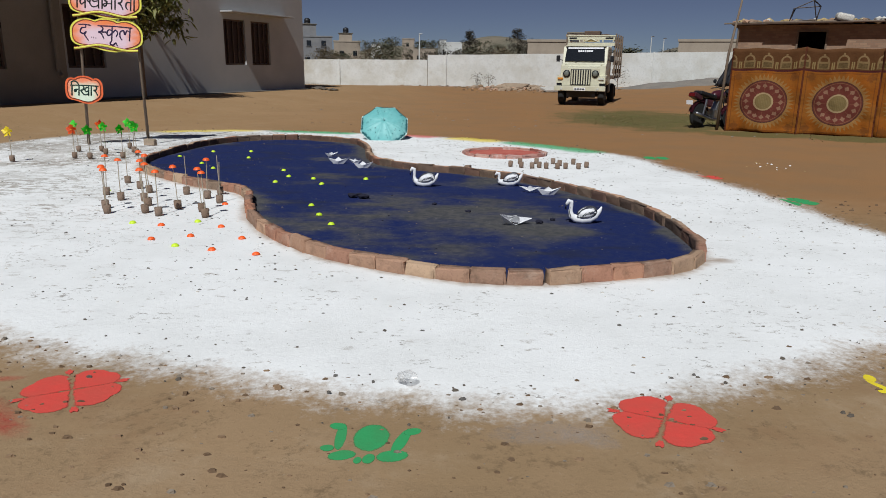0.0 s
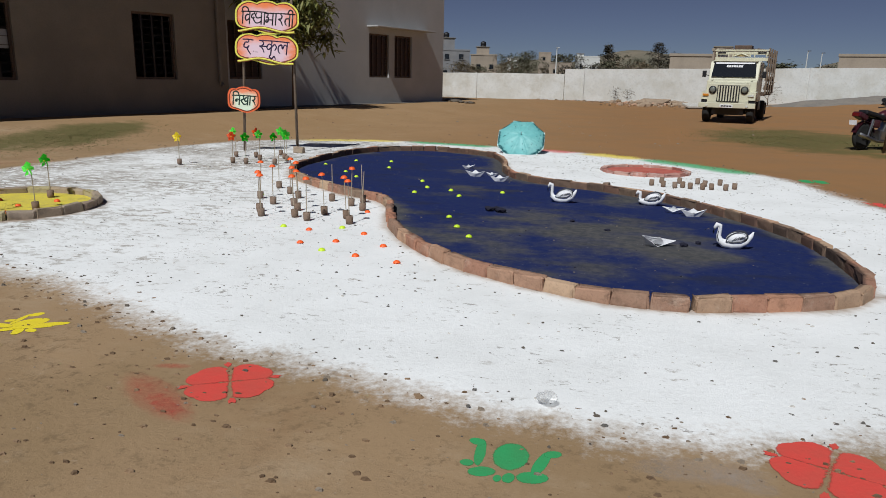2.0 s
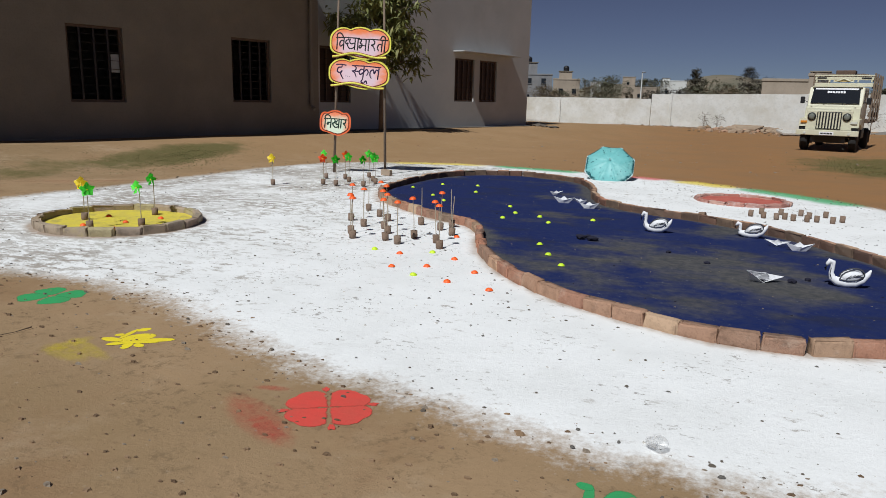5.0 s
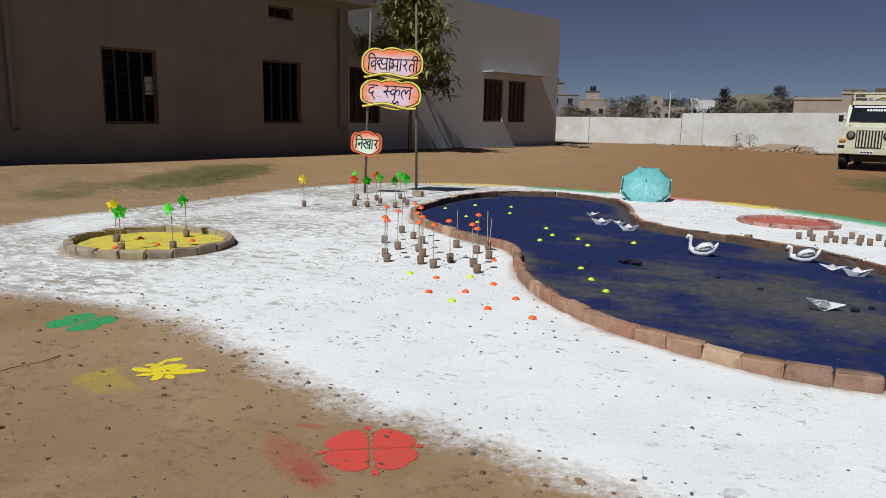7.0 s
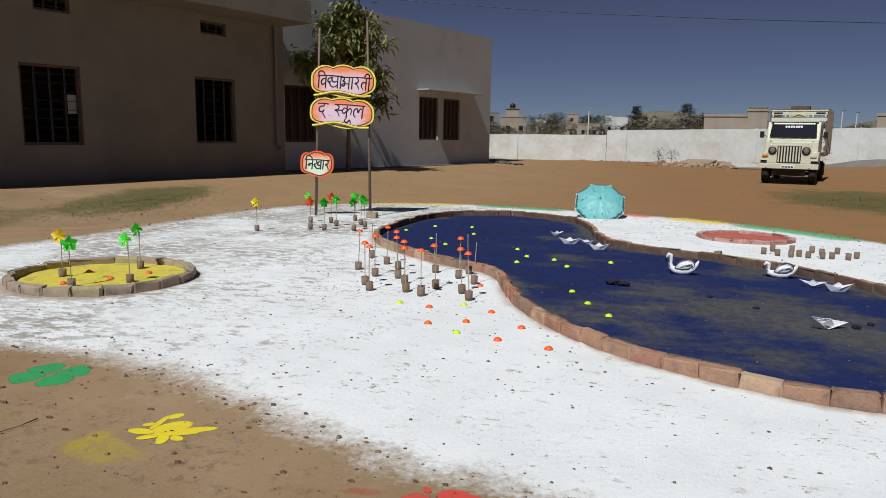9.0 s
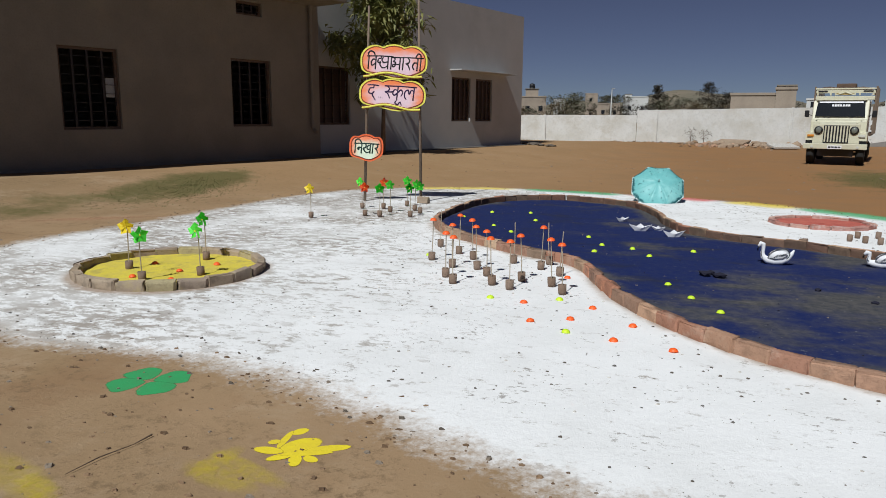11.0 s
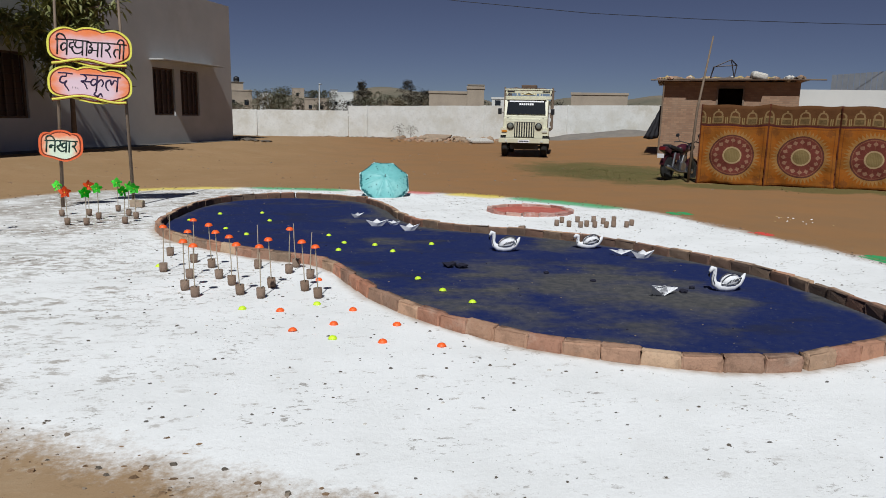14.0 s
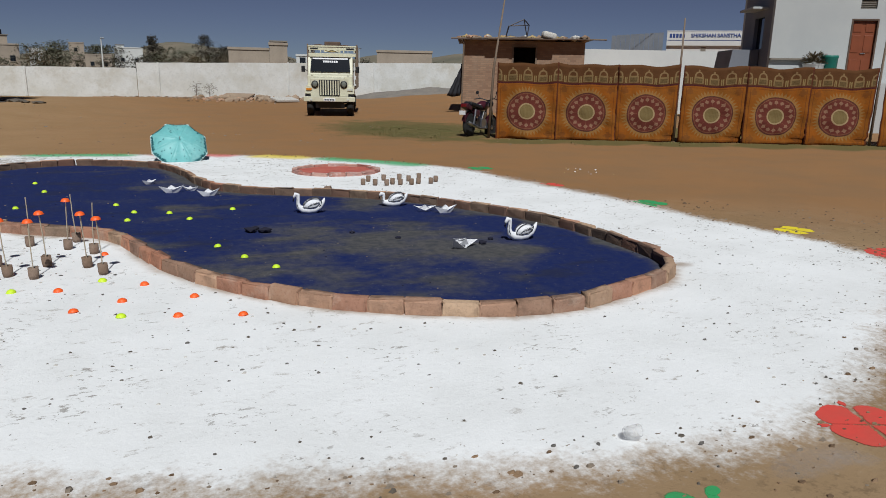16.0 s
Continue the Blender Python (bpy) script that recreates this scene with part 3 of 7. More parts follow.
# a fine grid clipped to the pond's outline, tucked under the bricks
cx, cy = np.meshgrid(np.arange(-4.6, 2.35, 0.036), np.arange(4.4, 13.7, 0.036))
pl = pond_line[::2]
inside = np.zeros(cx.shape, bool)
for (x0, y0), (x1, y1) in zip(pl, np.roll(pl, -1, 0)):
    if y0 != y1:
        inside ^= ((y0 > cy) != (y1 > cy)) & (cx < (x1 - x0) * (cy - y0) / (y1 - y0) + x0)
k = np.arange(cx.size).reshape(cx.shape)
keep = inside[:-1, :-1] & inside[:-1, 1:] & inside[1:, 1:] & inside[1:, :-1]
quads = np.stack([k[:-1, :-1], k[:-1, 1:], k[1:, 1:], k[1:, :-1]], -1)[keep]
used = np.unique(quads)
back = np.full(cx.size, -1)
back[used] = np.arange(used.size)
pond_me = bpy.data.meshes.new("pond_floor")
pond_me.from_pydata(np.column_stack([cx.ravel()[used], cy.ravel()[used], np.full(used.size, 0.016)]).tolist(), [], back[quads].tolist())
pond_me.materials.append(BLUE)
shore = np.full(used.size, 9.0)
for q in pond_line[::3]:
    shore = np.minimum(shore, np.hypot(cx.ravel()[used] - q[0], cy.ravel()[used] - q[1]))
ux, uy = cx.ravel()[used], cy.ravel()[used]
set_attribute(pond_me, "thin", -0.55 * smoothstep(ux - 0.3 * (uy - 6.0), 0.85, 1.5) * smoothstep(shore, 0.1, 0.35) - 0.4 * smoothstep(-ux, 2.0, 3.2) + np.maximum(np.exp(-np.maximum(shore - 0.05, 0) / 0.13), 0.85 * np.exp(-(((ux - 0.1) / 1.5) ** 2 + ((uy - 6.5) / 0.95) ** 2))))
tagged(new("pond_floor", pond_me), "dark blue powder laid flat as pond water, thin and brown in places", "pond", kind="structure")


# ---- brick borders ----
def brick_mesh(name, length, mat, seed):
    rnd = random.Random(seed)
    bm = bmesh.new()
    box(bm, (length, 0.078, 0.112), (0, 0, 0.056), None, 0.014)
    for v in bm.verts:
        v.co += Vector([rnd.uniform(-0.008, 0.008) for _ in range(3)])
    return finish(name, bm, mat)


def border(name, line, length, mat, label, z=0.0, sink=0.0, seed=3):
    """Bricks on edge, end to end along a closed line."""
    rnd = random.Random(seed)
    base = thing(name, Matrix(), label, "brick border")
    n = round(length / 0.243)
    shapes = [brick_mesh("brick", 0.241, mat, seed + i) for i in range(5)]
    step = len(line) / n
    for i in range(n):
        p, q, r = line[int(i * step) % len(line)], line[int((i + 0.5) * step) % len(line)], line[int((i + 1) * step) % len(line)]
        ob = new("brick", shapes[rnd.randrange(5)])
        turn = math.degrees(math.atan2(r[1] - p[1], r[0] - p[0]))
        ob.matrix_world = pose((p[0] + r[0] + q[0] * 2) / 4, (p[1] + r[1] + q[1] * 2) / 4, z - sink - rnd.uniform(-0.004, 0.014), rnd.uniform(-4, 4), rnd.uniform(-2, 2), turn + rnd.uniform(-3, 3))
        ob.parent = base
    return base


def ellipse(cx, cy, rx, ry, n=400):
    return [(cx + rx * math.cos(2 * math.pi * k / n), cy + ry * math.sin(2 * math.pi * k / n)) for k in range(n)]


border("pond_border", pond_line, pond_length, BRICK, "red and buff bricks set on edge round the blue pond")
border("flower_bed_border", ellipse(-6.0, 6.32, 0.845, 0.80), 5.17, BRICK_PALE, "pale dusty bricks in a ring round the yellow bed", sink=0.012, seed=11)
border("round_border", ellipse(0.84, 11.75, 0.66, 0.58), 3.9, BRICK_RED, "red-powdered bricks set in a small ring", sink=0.045, seed=23)


def disc(name, cx, cy, rx, ry, z, mat, label):
    bm = bmesh.new()
    rings = []
    rnd = random.Random(5)
    for j in range(9):
        f = j / 8
        rings.append([bm.verts.new((cx + rx * f * math.cos(a), cy + ry * f * math.sin(a), z + rnd.uniform(0, 0.012))) for a in [2 * math.pi * k / 40 for k in range(40)]])
    for a, b in zip(rings, rings[1:]):
        for k in range(40):
            bm.faces.new((a[k], a[(k + 1) % 40], b[(k + 1) % 40], b[k]))
    bmesh.ops.remove_doubles(bm, verts=bm.verts, dist=1e-5)
    ob = new(name, finish(name, bm, mat, True))
    return tagged(ob, label, "powder", kind="structure")


disc("yellow_bed", -6.0, 6.32, 0.83, 0.785, 0.02, YELLOW, "bright yellow powder filling the brick ring")
disc("red_bed", 0.84, 11.75, 0.64, 0.56, 0.015, RED_FLOOR, "dull red powder filling the small brick ring")

# ---- the school building ----
HOUSE = Matrix(((0.3665, -0.93, 0, -17.27 * 0.93), (0.93, 0.3665, 0, 17.27 * 0.3665), (0, 0, 1, 0), (0, 0, 0, 1)))


def pierced_wall(u0, u1, z0, z1, holes, y0, y1):
    """A wall along u with rectangular openings (u0, u1, z0, z1) right through its thickness."""
    us = sorted({u0, u1, *[h[0] for h in holes], *[h[1] for h in holes]})
    zs = sorted({z0, z1, *[h[2] for h in holes], *[h[3] for h in holes]})
    solid = {}
    for i in range(len(us) - 1):
        for j in range(len(zs) - 1):
            cu, cz = (us[i] + us[i + 1]) / 2, (zs[j] + zs[j + 1]) / 2
            solid[i, j] = not any(h[0] < cu < h[1] and h[2] < cz < h[3] for h in holes)
    bm = bmesh.new()

    def quad(*c):
        bm.faces.new([bm.verts.new(p) for p in c])
    for (i, j), full in solid.items():
        if not full:
            continue
        a, b, c, d = us[i], us[i + 1], zs[j], zs[j + 1]
        quad((a, y0, c), (b, y0, c), (b, y0, d), (a, y0, d))
        quad((a, y1, c), (a, y1, d), (b, y1, d), (b, y1, c))
        if not solid.get((i - 1, j)):
            quad((a, y0, c), (a, y0, d), (a, y1, d), (a, y1, c))
        if not solid.get((i + 1, j)):
            quad((b, y0, c), (b, y1, c), (b, y1, d), (b, y0, d))
        if not solid.get((i, j - 1)):
            quad((a, y0, c), (a, y1, c), (b, y1, c), (b, y0, c))
        if not solid.get((i, j + 1)):
            quad((a, y0, d), (b, y0, d), (b, y1, d), (a, y1, d))
    bmesh.ops.remove_doubles(bm, verts=bm.verts, dist=1e-5)
    return bm


school = thing("school_building", HOUSE, "single-storey school building, dark cement wing and grey plastered wing", "building")
DARK_HOLES = [(7.15, 8.45, 1.14, 2.88), (11.43, 12.7, 1.18, 2.9), (11.66, 12.47, 4.0, 4.34), (7.53, 8.32, 4.0, 4.34), (1.6, 2.9, 1.14, 2.88), (-3.2, -1.9, 1.14, 2.88)]
GREY_HOLES = [(15.12, 16.45, 1.2, 2.96), (21.9, 23.13, 1.3, 2.95), (23.5, 24.67, 1.3, 2.95)]
part("wall", pierced_wall(-9, 14.45, 0.0, 4.5, DARK_HOLES, 0.0, 0.23), CONCRETE_DARK, school, "dark bare cement plaster wall")
part("wall", pierced_wall(14.45, 27.05, 0.0, 5.68, GREY_HOLES, 0.73, 0.96), PLASTER_GREY, school, "light grey plastered wall")
part("end_wall", boxes(((0.23, 9.0, 5.68), (26.935, 5.46, 2.84))), PLASTER_GREY, school, "grey plastered end wall")
part("end_wall", boxes(((0.23, 0.5, 4.5), (14.335, 0.48, 2.25))), CONCRETE_DARK, school)
part("back_wall", boxes(((36.0, 0.23, 4.5), (9.0, 9.8, 2.25))), CONCRETE_DARK, school)
# Unseen inner wall, added so the windows open onto darkness.
part("room_backing", boxes(((35.8, 0.12, 4.48), (8.9, 4.2, 2.24))), ROOM, school)
part("roof_slab", boxes(((23.6, 11.0, 0.62), (2.62, 4.28, 4.81), None, 0.02)), CONCRETE_DARK, school, "projecting cement roof slab with a deep fascia")
part("roof", boxes(((12.5, 8.8, 0.15), (20.6, 5.4, 5.2))), PLASTER_GREY, school)
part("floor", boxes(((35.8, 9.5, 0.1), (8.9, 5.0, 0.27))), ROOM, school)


def window(parent, u0, u1, z0, z1, y, closed=False):
    """A grilled window: frame, upright bars, cross bars, and shutters behind where it is closed."""
    w = part("window", boxes(((u1 - u0, 0.06, 0.06), ((u0 + u1) / 2, y + 0.1, z0 + 0.03)), ((u1 - u0, 0.06, 0.06), ((u0 + u1) / 2, y + 0.1, z1 - 0.03)),
                             ((0.06, 0.06, z1 - z0 - 0.12), (u0 + 0.03, y + 0.1, (z0 + z1) / 2)), ((0.06, 0.06, z1 - z0 - 0.12), (u1 - 0.03, y + 0.1, (z0 + z1) / 2))), WOOD_DARK, parent, "dark window frame")
    n = max(3, round((u1 - u0) / 0.3))
    for i in range(1, n):
        x = u0 + (u1 - u0) * i / n
        part("mullion", boxes(((0.045, 0.05, z1 - z0 - 0.12), (x, y + 0.1, (z0 + z1) / 2))), WOOD_DARK if closed else BARS, w)
    for i in range(1, 9 if z1 - z0 > 1 else 3):
        z = z0 + (z1 - z0) * i / (9 if z1 - z0 > 1 else 3)
        part("bar", boxes(((u1 - u0 - 0.1, 0.014, 0.014), ((u0 + u1) / 2, y + 0.06, z))), BARS, w)
    if closed:
        for i in range(2):
            c = u0 + (u1 - u0) * (0.27 + 0.46 * i)
            part("shutter", boxes(((0.43 * (u1 - u0), 0.03, z1 - z0 - 0.14), (c, y + 0.15, (z0 + z1) / 2), None, 0.005)), SHUTTER, w)
    return w


SHUTTER = surface("brown_shutter", (0.055, 0.028, 0.022), (0.045, 0.024, 0.02), 3.0, 0.6, 0, 0.1)
for h in DARK_HOLES:
    window(school, *h, 0.0)
for h in GREY_HOLES:
    window(school, *h, 0.73, True)
# The paper's grey carries the shade behind the bars.
part("paper_notice", boxes(((0.2, 0.008, 0.42), (8.3, 0.145, 2.05))), plain("shade_grey_paper", (0.42, 0.42, 0.42), 0.8), school, "sheet of paper behind the window bars, shade put into its grey")
part("canopy", boxes(((3.9, 0.55, 0.045), (23.72, 0.455, 3.2), None, 0.01)), PLASTER_GREY, school, "thin grey sunshade slab over two windows")
for u, z0 in ((14.1, 1.0), (5.25, 0.95)):
    bm = bmesh.new()
    tube(bm, [(u, -0.09, 4.5), (u, -0.09, z0 + 0.15), (u, -0.16, z0 + 0.04), (u, -0.22, z0)], 0.055, 12)
    part("drainpipe", bm, CONCRETE_DARK, school, "grey rainwater pipe with a bent foot")
part("plinth", boxes(((33.9, 0.1, 0.34), (-2.5, -0.055, 0.17))), CONCRETE_DARK, school)

# ---- far boundary wall ----
def boundary(name, x0, x1, zt0, zt1, zb0, zb1, label):
    bm = bmesh.new()
    n = 24
    rnd = random.Random(int(x1 * 7) + 3)
    cols = []
    for i in range(n + 1):
        f = i / n
        x, zt, zb = x0 + (x1 - x0) * f, zt0 + (zt1 - zt0) * f + rnd.uniform(-0.012, 0.012), zb0 + (zb1 - zb0) * f - 0.3
        cols.append([bm.verts.new((x, 44.2, zb)), bm.verts.new((x, 44.2, zt)), bm.verts.new((x, 44.43, zt)), bm.verts.new((x, 44.43, zb))])
    for a, b in zip(cols, cols[1:]):
        for k in range(3):
            bm.faces.new((a[k], b[k], b[k + 1], a[k + 1]))
    bm.faces.new(cols[0])
    bm.faces.new(cols[-1][::-1])
    ob = new(name, finish(name, bm, WHITEWASH))
    return tagged(ob, label, "wall", kind="structure")


low_wall = boundary("wall_north", -16, -2.03, 1.55, 1.66, 0.1, 0.1, "lower stretch of weathered whitewashed boundary wall")
high_wall = boundary("wall_north_high", -2.0, 24, 1.93, 2.5, 0.1, 0.7, "higher stretch of weathered whitewashed boundary wall")
for x, top, owner in ((-7.4, 1.64, low_wall), (-0.9, 1.98, high_wall), (6.3, 2.14, high_wall), (11.6, 2.26, high_wall)):
    part("pilaster", boxes(((0.1, 0.06, top - 0.1), (x, 44.172, top / 2 + 0.05), None, 0.01)), WHITEWASH, owner)

# ---- brick hut ----
hut = thing("brick_hut", pose(11.0, 29.36, 0.25, 0, 0, -25), "low mud-brick hut under a flat roof loaded with rubble", "hut")
part("wall", pierced_wall(0, 5.15, -0.4, 2.78, [(2.07, 3.12, 1.85, 2.58)], 0.0, 0.23), HUT_BRICK, hut, "rough mud-brick front wall")
part("side_wall", boxes(((0.23, 3.2, 3.18), (0.115, 1.83, 1.19))), HUT_BRICK, hut)
part("side_wall", boxes(((0.23, 3.2, 3.18), (5.035, 1.83, 1.19))), HUT_BRICK, hut)
part("back_wall", boxes(((5.15, 0.23, 3.18), (2.575, 3.545, 1.19))), HUT_BRICK, hut)
for x0, x1, jut in ((-0.25, 1.0, 0.5), (1.0, 2.05, 0.58), (2.05, 3.85, 0.62), (3.85, 5.4, 0.46)):
    part("roof_sheet", boxes(((x1 - x0 + 0.03, 3.7 + jut, 0.035), ((x0 + x1) / 2, (3.7 - jut) / 2, 2.81 + 0.012 * x0), None, 0.008)), WOOD_DARK, hut, "thin dark roof sheet jutting over the front")
part("window_frame", boxes(((0.06, 0.1, 0.73), (2.1, 0.0, 2.215)), ((0.06, 0.1, 0.73), (3.09, 0.0, 2.215)), ((1.05, 0.1, 0.06), (2.595, -0.002, 2.56))), WOOD_POLE, hut)
bm = bmesh.new()
tube(bm, [(-0.05, -0.33, -0.25), (0.0, -0.33, 2.80)], 0.035)
part("prop", bm, WOOD_POLE, hut)
bm = bmesh.new()
tube(bm, [(-0.55, -0.3, 2.84), (0.6, -0.3, 2.87), (3.0, -0.33, 2.88), (6.0, -0.28, 2.87)], 0.03)
part("roof_pole", bm, WOOD_POLE, hut)


def rough_stone(bm, r, at, rnd, flat=0.6):
    made = bmesh.ops.create_icosphere(bm, subdivisions=1, radius=1.0)
    sx, sy, sz = r * rnd.uniform(0.7, 1.3), r * rnd.uniform(0.7, 1.3), r * flat * rnd.uniform(0.7, 1.3)
    turn = Euler((0, 0, rnd.uniform(0, 6.3))).to_matrix()
    for v in made["verts"]:
        c = v.co * rnd.uniform(0.78, 1.12)
        v.co = turn @ Vector((c.x * sx, c.y * sy, c.z * sz)) + Vector(at)


rnd = random.Random(41)
for i in range(64):
    bm = bmesh.new()
    x = rnd.uniform(-0.2, 5.3)
    rough_stone(bm, rnd.uniform(0.07, 0.24), (0, 0, 0.02), rnd, 0.6)
    ob = new("roof_stone", finish("roof_stone", bm, rnd.choice([MUD_BRICK, HUT_BRICK, PEBBLE_PALE, BARK, STRAW, STRAW])))
    ob.matrix_world = hut.matrix_world @ pose(x, rnd.uniform(-0.3, 0.6), 2.89)
    tagged(ob, "rough stone weighing down the hut roof", "stone", "stones on the hut roof")
sack = new("cement_sack", finish("cement_sack", box(bmesh.new(), (0.6, 0.4, 0.27), (0, 0, 0.135), None, 0.09), PEBBLE_PALE, True))
sack.matrix_world = hut.matrix_world @ pose(3.55, -0.2, 2.88, 0, 12, 15)
tagged(sack, "crumpled dusty pale sack lying on the hut roof", "sack")
bm = bmesh.new()
corner = [Vector(p) for p in ((0, 0, 0), (0.9, 0.1, 0.05), (1.0, 0.5, 0.55), (0.15, 0.45, 0.5), (0.1, 0.1, 0.45), (0.75, 0.2, 0.75))]
for a, b in ((0, 1), (1, 2), (2, 3), (3, 0), (0, 4), (4, 5), (5, 2), (1, 5), (3, 4)):
    tube(bm, [corner[a], corner[b]], 0.022, 6)
chair = new("broken_chair_frame", finish("broken_chair_frame", bm, BARS))
chair.matrix_world = hut.matrix_world @ pose(1.75, -0.3, 2.9)
tagged(chair, "bare bent metal frame dumped on the hut roof", "metal frame")
bm = bmesh.new()
rows = []
for j in range(9):
    f = j / 8
    rows.append([bm.verts.new((-0.62 * (1 - f) ** 1.3 + 0.6 * i / 10 * (1 - 0.75 * f) + 0.02 * math.sin(3 * j + i), 0.06 * math.sin(1.9 * i + 0.6 * j) * (1 - 0.6 * f), 0.12 * abs(i / 10 - 0.45) * (1 - f) + 1.4 * f)) for i in range(11)])
for a, b in zip(rows, rows[1:]):
    for i in range(10):
        bm.faces.new((a[i], a[i + 1], b[i + 1], b[i]))
tarp = new("tarpaulin", finish("tarpaulin", bm, plain("black_tarpaulin", (0.018, 0.018, 0.024), 0.7), True))
tarp.modifiers.new("cloth", "SOLIDIFY").thickness = 0.02
tarp.matrix_world = hut.matrix_world @ pose(-0.1, 0.05, 0.4, 0, 0, 12)
tagged(tarp, "dark tarpaulin hanging at the hut's corner", "tarpaulin")


# ---- printed cloth screen ----
def printed_cloth():
    """Block-printed tent cloth: orange field with a sun wheel, arcade band above, dark seams. Its map is in metres from the panel's foot."""
    m, nt, links, bsdf = nodes_of("printed_tent_cloth")
    uv = nt.new("ShaderNodeUVMap")
    sep = nt.new("ShaderNodeSeparateXYZ")
    links.new(uv.outputs[0], sep.inputs[0])
    u, v = sep.outputs[0], sep.outputs[1]
    M = lambda op, a, b=0.0: maths(nt, links, op, a, b)
    less = lambda a, b: M("LESS_THAN", a, b)
    more = lambda a, b: M("GREATER_THAN", a, b)
    dv = M("SUBTRACT", v, 0.70)
    r = M("SQRT", M("ADD", M("MULTIPLY", u, u), M("MULTIPLY", dv, dv)))
    ang = M("ARCTAN2", dv, u)
    co = nt.new("ShaderNodeTexCoord").outputs["Object"]
    wash = noise_node(nt, links, co, 2.2, 5.0)
    grain = noise_node(nt, links, co, 30.0, 4.0)
    col = mixed(nt, links, ramp(nt, links, wash, 0.3, 0.7), (0.25, 0.074, 0.008), (0.21, 0.08, 0.014))
    rays = M("ADD", 0.50, M("MULTIPLY", M("PINGPONG", M("MULTIPLY", ang, 44 / math.pi / 2 * 1.0), 0.5), 0.22))
    col = mixed(nt, links, M("MULTIPLY", less(r, rays), 0.85), col, (0.25, 0.135, 0.045))
    col = mixed(nt, links, less(r, 0.475), col, (0.07, 0.03, 0.022))
    col = mixed(nt, links, less(r, 0.455), col, (0.115, 0.03, 0.022))
    # eight pairs of small pale leaves in the wheel
    turn_in = M("SUBTRACT", M("PINGPONG", M("ADD", M("MULTIPLY", ang, 8 / math.pi), 0.5), 1.0), 0.5)
    side = M("MULTIPLY", turn_in, 0.14)
    lobe = M("ADD", M("ABSOLUTE", side, 0.0), M("ABSOLUTE", M("SUBTRACT", r, 0.345), 0.0))
    speckle = noise_node(nt, links, uv.outputs[0], 26.0, 3.0)
    col = mixed(nt, links, M("MULTIPLY", less(M("ADD", lobe, M("MULTIPLY", M("SUBTRACT", speckle, 0.5), 0.06)), 0.055), 0.75), col, (0.26, 0.15, 0.095))
    rim_ring = M("MULTIPLY", more(r, 0.425), less(r, 0.437))
    col = mixed(nt, links, M("MULTIPLY", rim_ring, 0.6), col, (0.22, 0.12, 0.06))
    spokes = M("MULTIPLY", less(M("ABSOLUTE", M("SINE", M("MULTIPLY", ang, 4.0)), 0.0), 0.07), M("MULTIPLY", more(r, 0.22), less(r, 0.43)))
    col = mixed(nt, links, M("MULTIPLY", spokes, 0.5), col, (0.2, 0.085, 0.05))
    col = mixed(nt, links, less(r, 0.2), col, (0.30, 0.215, 0.115))
    col = mixed(nt, links, less(r, 0.165), col, (0.155, 0.11, 0.045))
    weave = M("MULTIPLY", less(r, 0.15), more(M("SINE", M("MULTIPLY", u, 190.0)), 0.3))
    col = mixed(nt, links, M("MULTIPLY", weave, 0.4), col, (0.2, 0.15, 0.07))
    # thin printed frame and corner sprays in the field
    fu, fv = M("ABSOLUTE", u, 0.0), M("ABSOLUTE", dv, 0.0)
    frame_line = M("MULTIPLY", less(M("ABSOLUTE", M("SUBTRACT", M("MAXIMUM", fu, fv), 0.635), 0.0), 0.008), less(fv, 0.64))
    col = mixed(nt, links, M("MULTIPLY", frame_line, 0.6), col, (0.11, 0.035, 0.012))
    spray = M("MULTIPLY", less(M("ADD", M("ABSOLUTE", M("SUBTRACT", fu, 0.55), 0.0), M("ABSOLUTE", M("SUBTRACT", fv, 0.55), 0.0)), M("MULTIPLY", speckle, 0.2)), 0.5)
    col = mixed(nt, links, spray, col, (0.12, 0.045, 0.015))
    # arcade band
    band_on = more(v, 1.40)
    col = mixed(nt, links, band_on, col, (0.090, 0.040, 0.016))
    cell = M("PINGPONG", M("ADD", u, 0.72), 0.18)
    house_b = M("MULTIPLY", less(cell, 0.115), M("MULTIPLY", more(v, 1.44), less(v, 1.60)))
    col = mixed(nt, links, M("MULTIPLY", house_b, 0.7), col, (0.235, 0.165, 0.075))
    inner = M("MULTIPLY", less(cell, 0.085), M("MULTIPLY", more(v, 1.455), less(v, 1.56)))
    col = mixed(nt, links, M("MULTIPLY", M("MULTIPLY", inner, speckle), 1.4), col, (0.07, 0.045, 0.018))
    dome = M("SQRT", M("ADD", M("MULTIPLY", cell, cell), M("MULTIPLY", M("SUBTRACT", v, 1.62), M("SUBTRACT", v, 1.62))))
    arc = M("MULTIPLY", M("MULTIPLY", more(dome, 0.07), less(dome, 0.105)), more(v, 1.6))
    tip_b = M("MULTIPLY", less(cell, 0.02), M("MULTIPLY", more(v, 1.7), less(v, 1.765)))
    col = mixed(nt, links, M("MULTIPLY", M("MAXIMUM", arc, tip_b), 0.75), col, (0.245, 0.165, 0.08))
    pillar = M("MULTIPLY", M("MULTIPLY", more(cell, 0.15), less(cell, 0.174)), M("MULTIPLY", more(v, 1.43), less(v, 1.58)))
    col = mixed(nt, links, M("MULTIPLY", pillar, 0.8), col, (0.26, 0.19, 0.08))
    line = M("MULTIPLY", more(v, 1.375), less(v, 1.415))
    col = mixed(nt, links, line, col, (0.064, 0.016, 0.016))
    seam = M("MAXIMUM", more(M("ABSOLUTE", u), 0.695), less(v, 0.035))
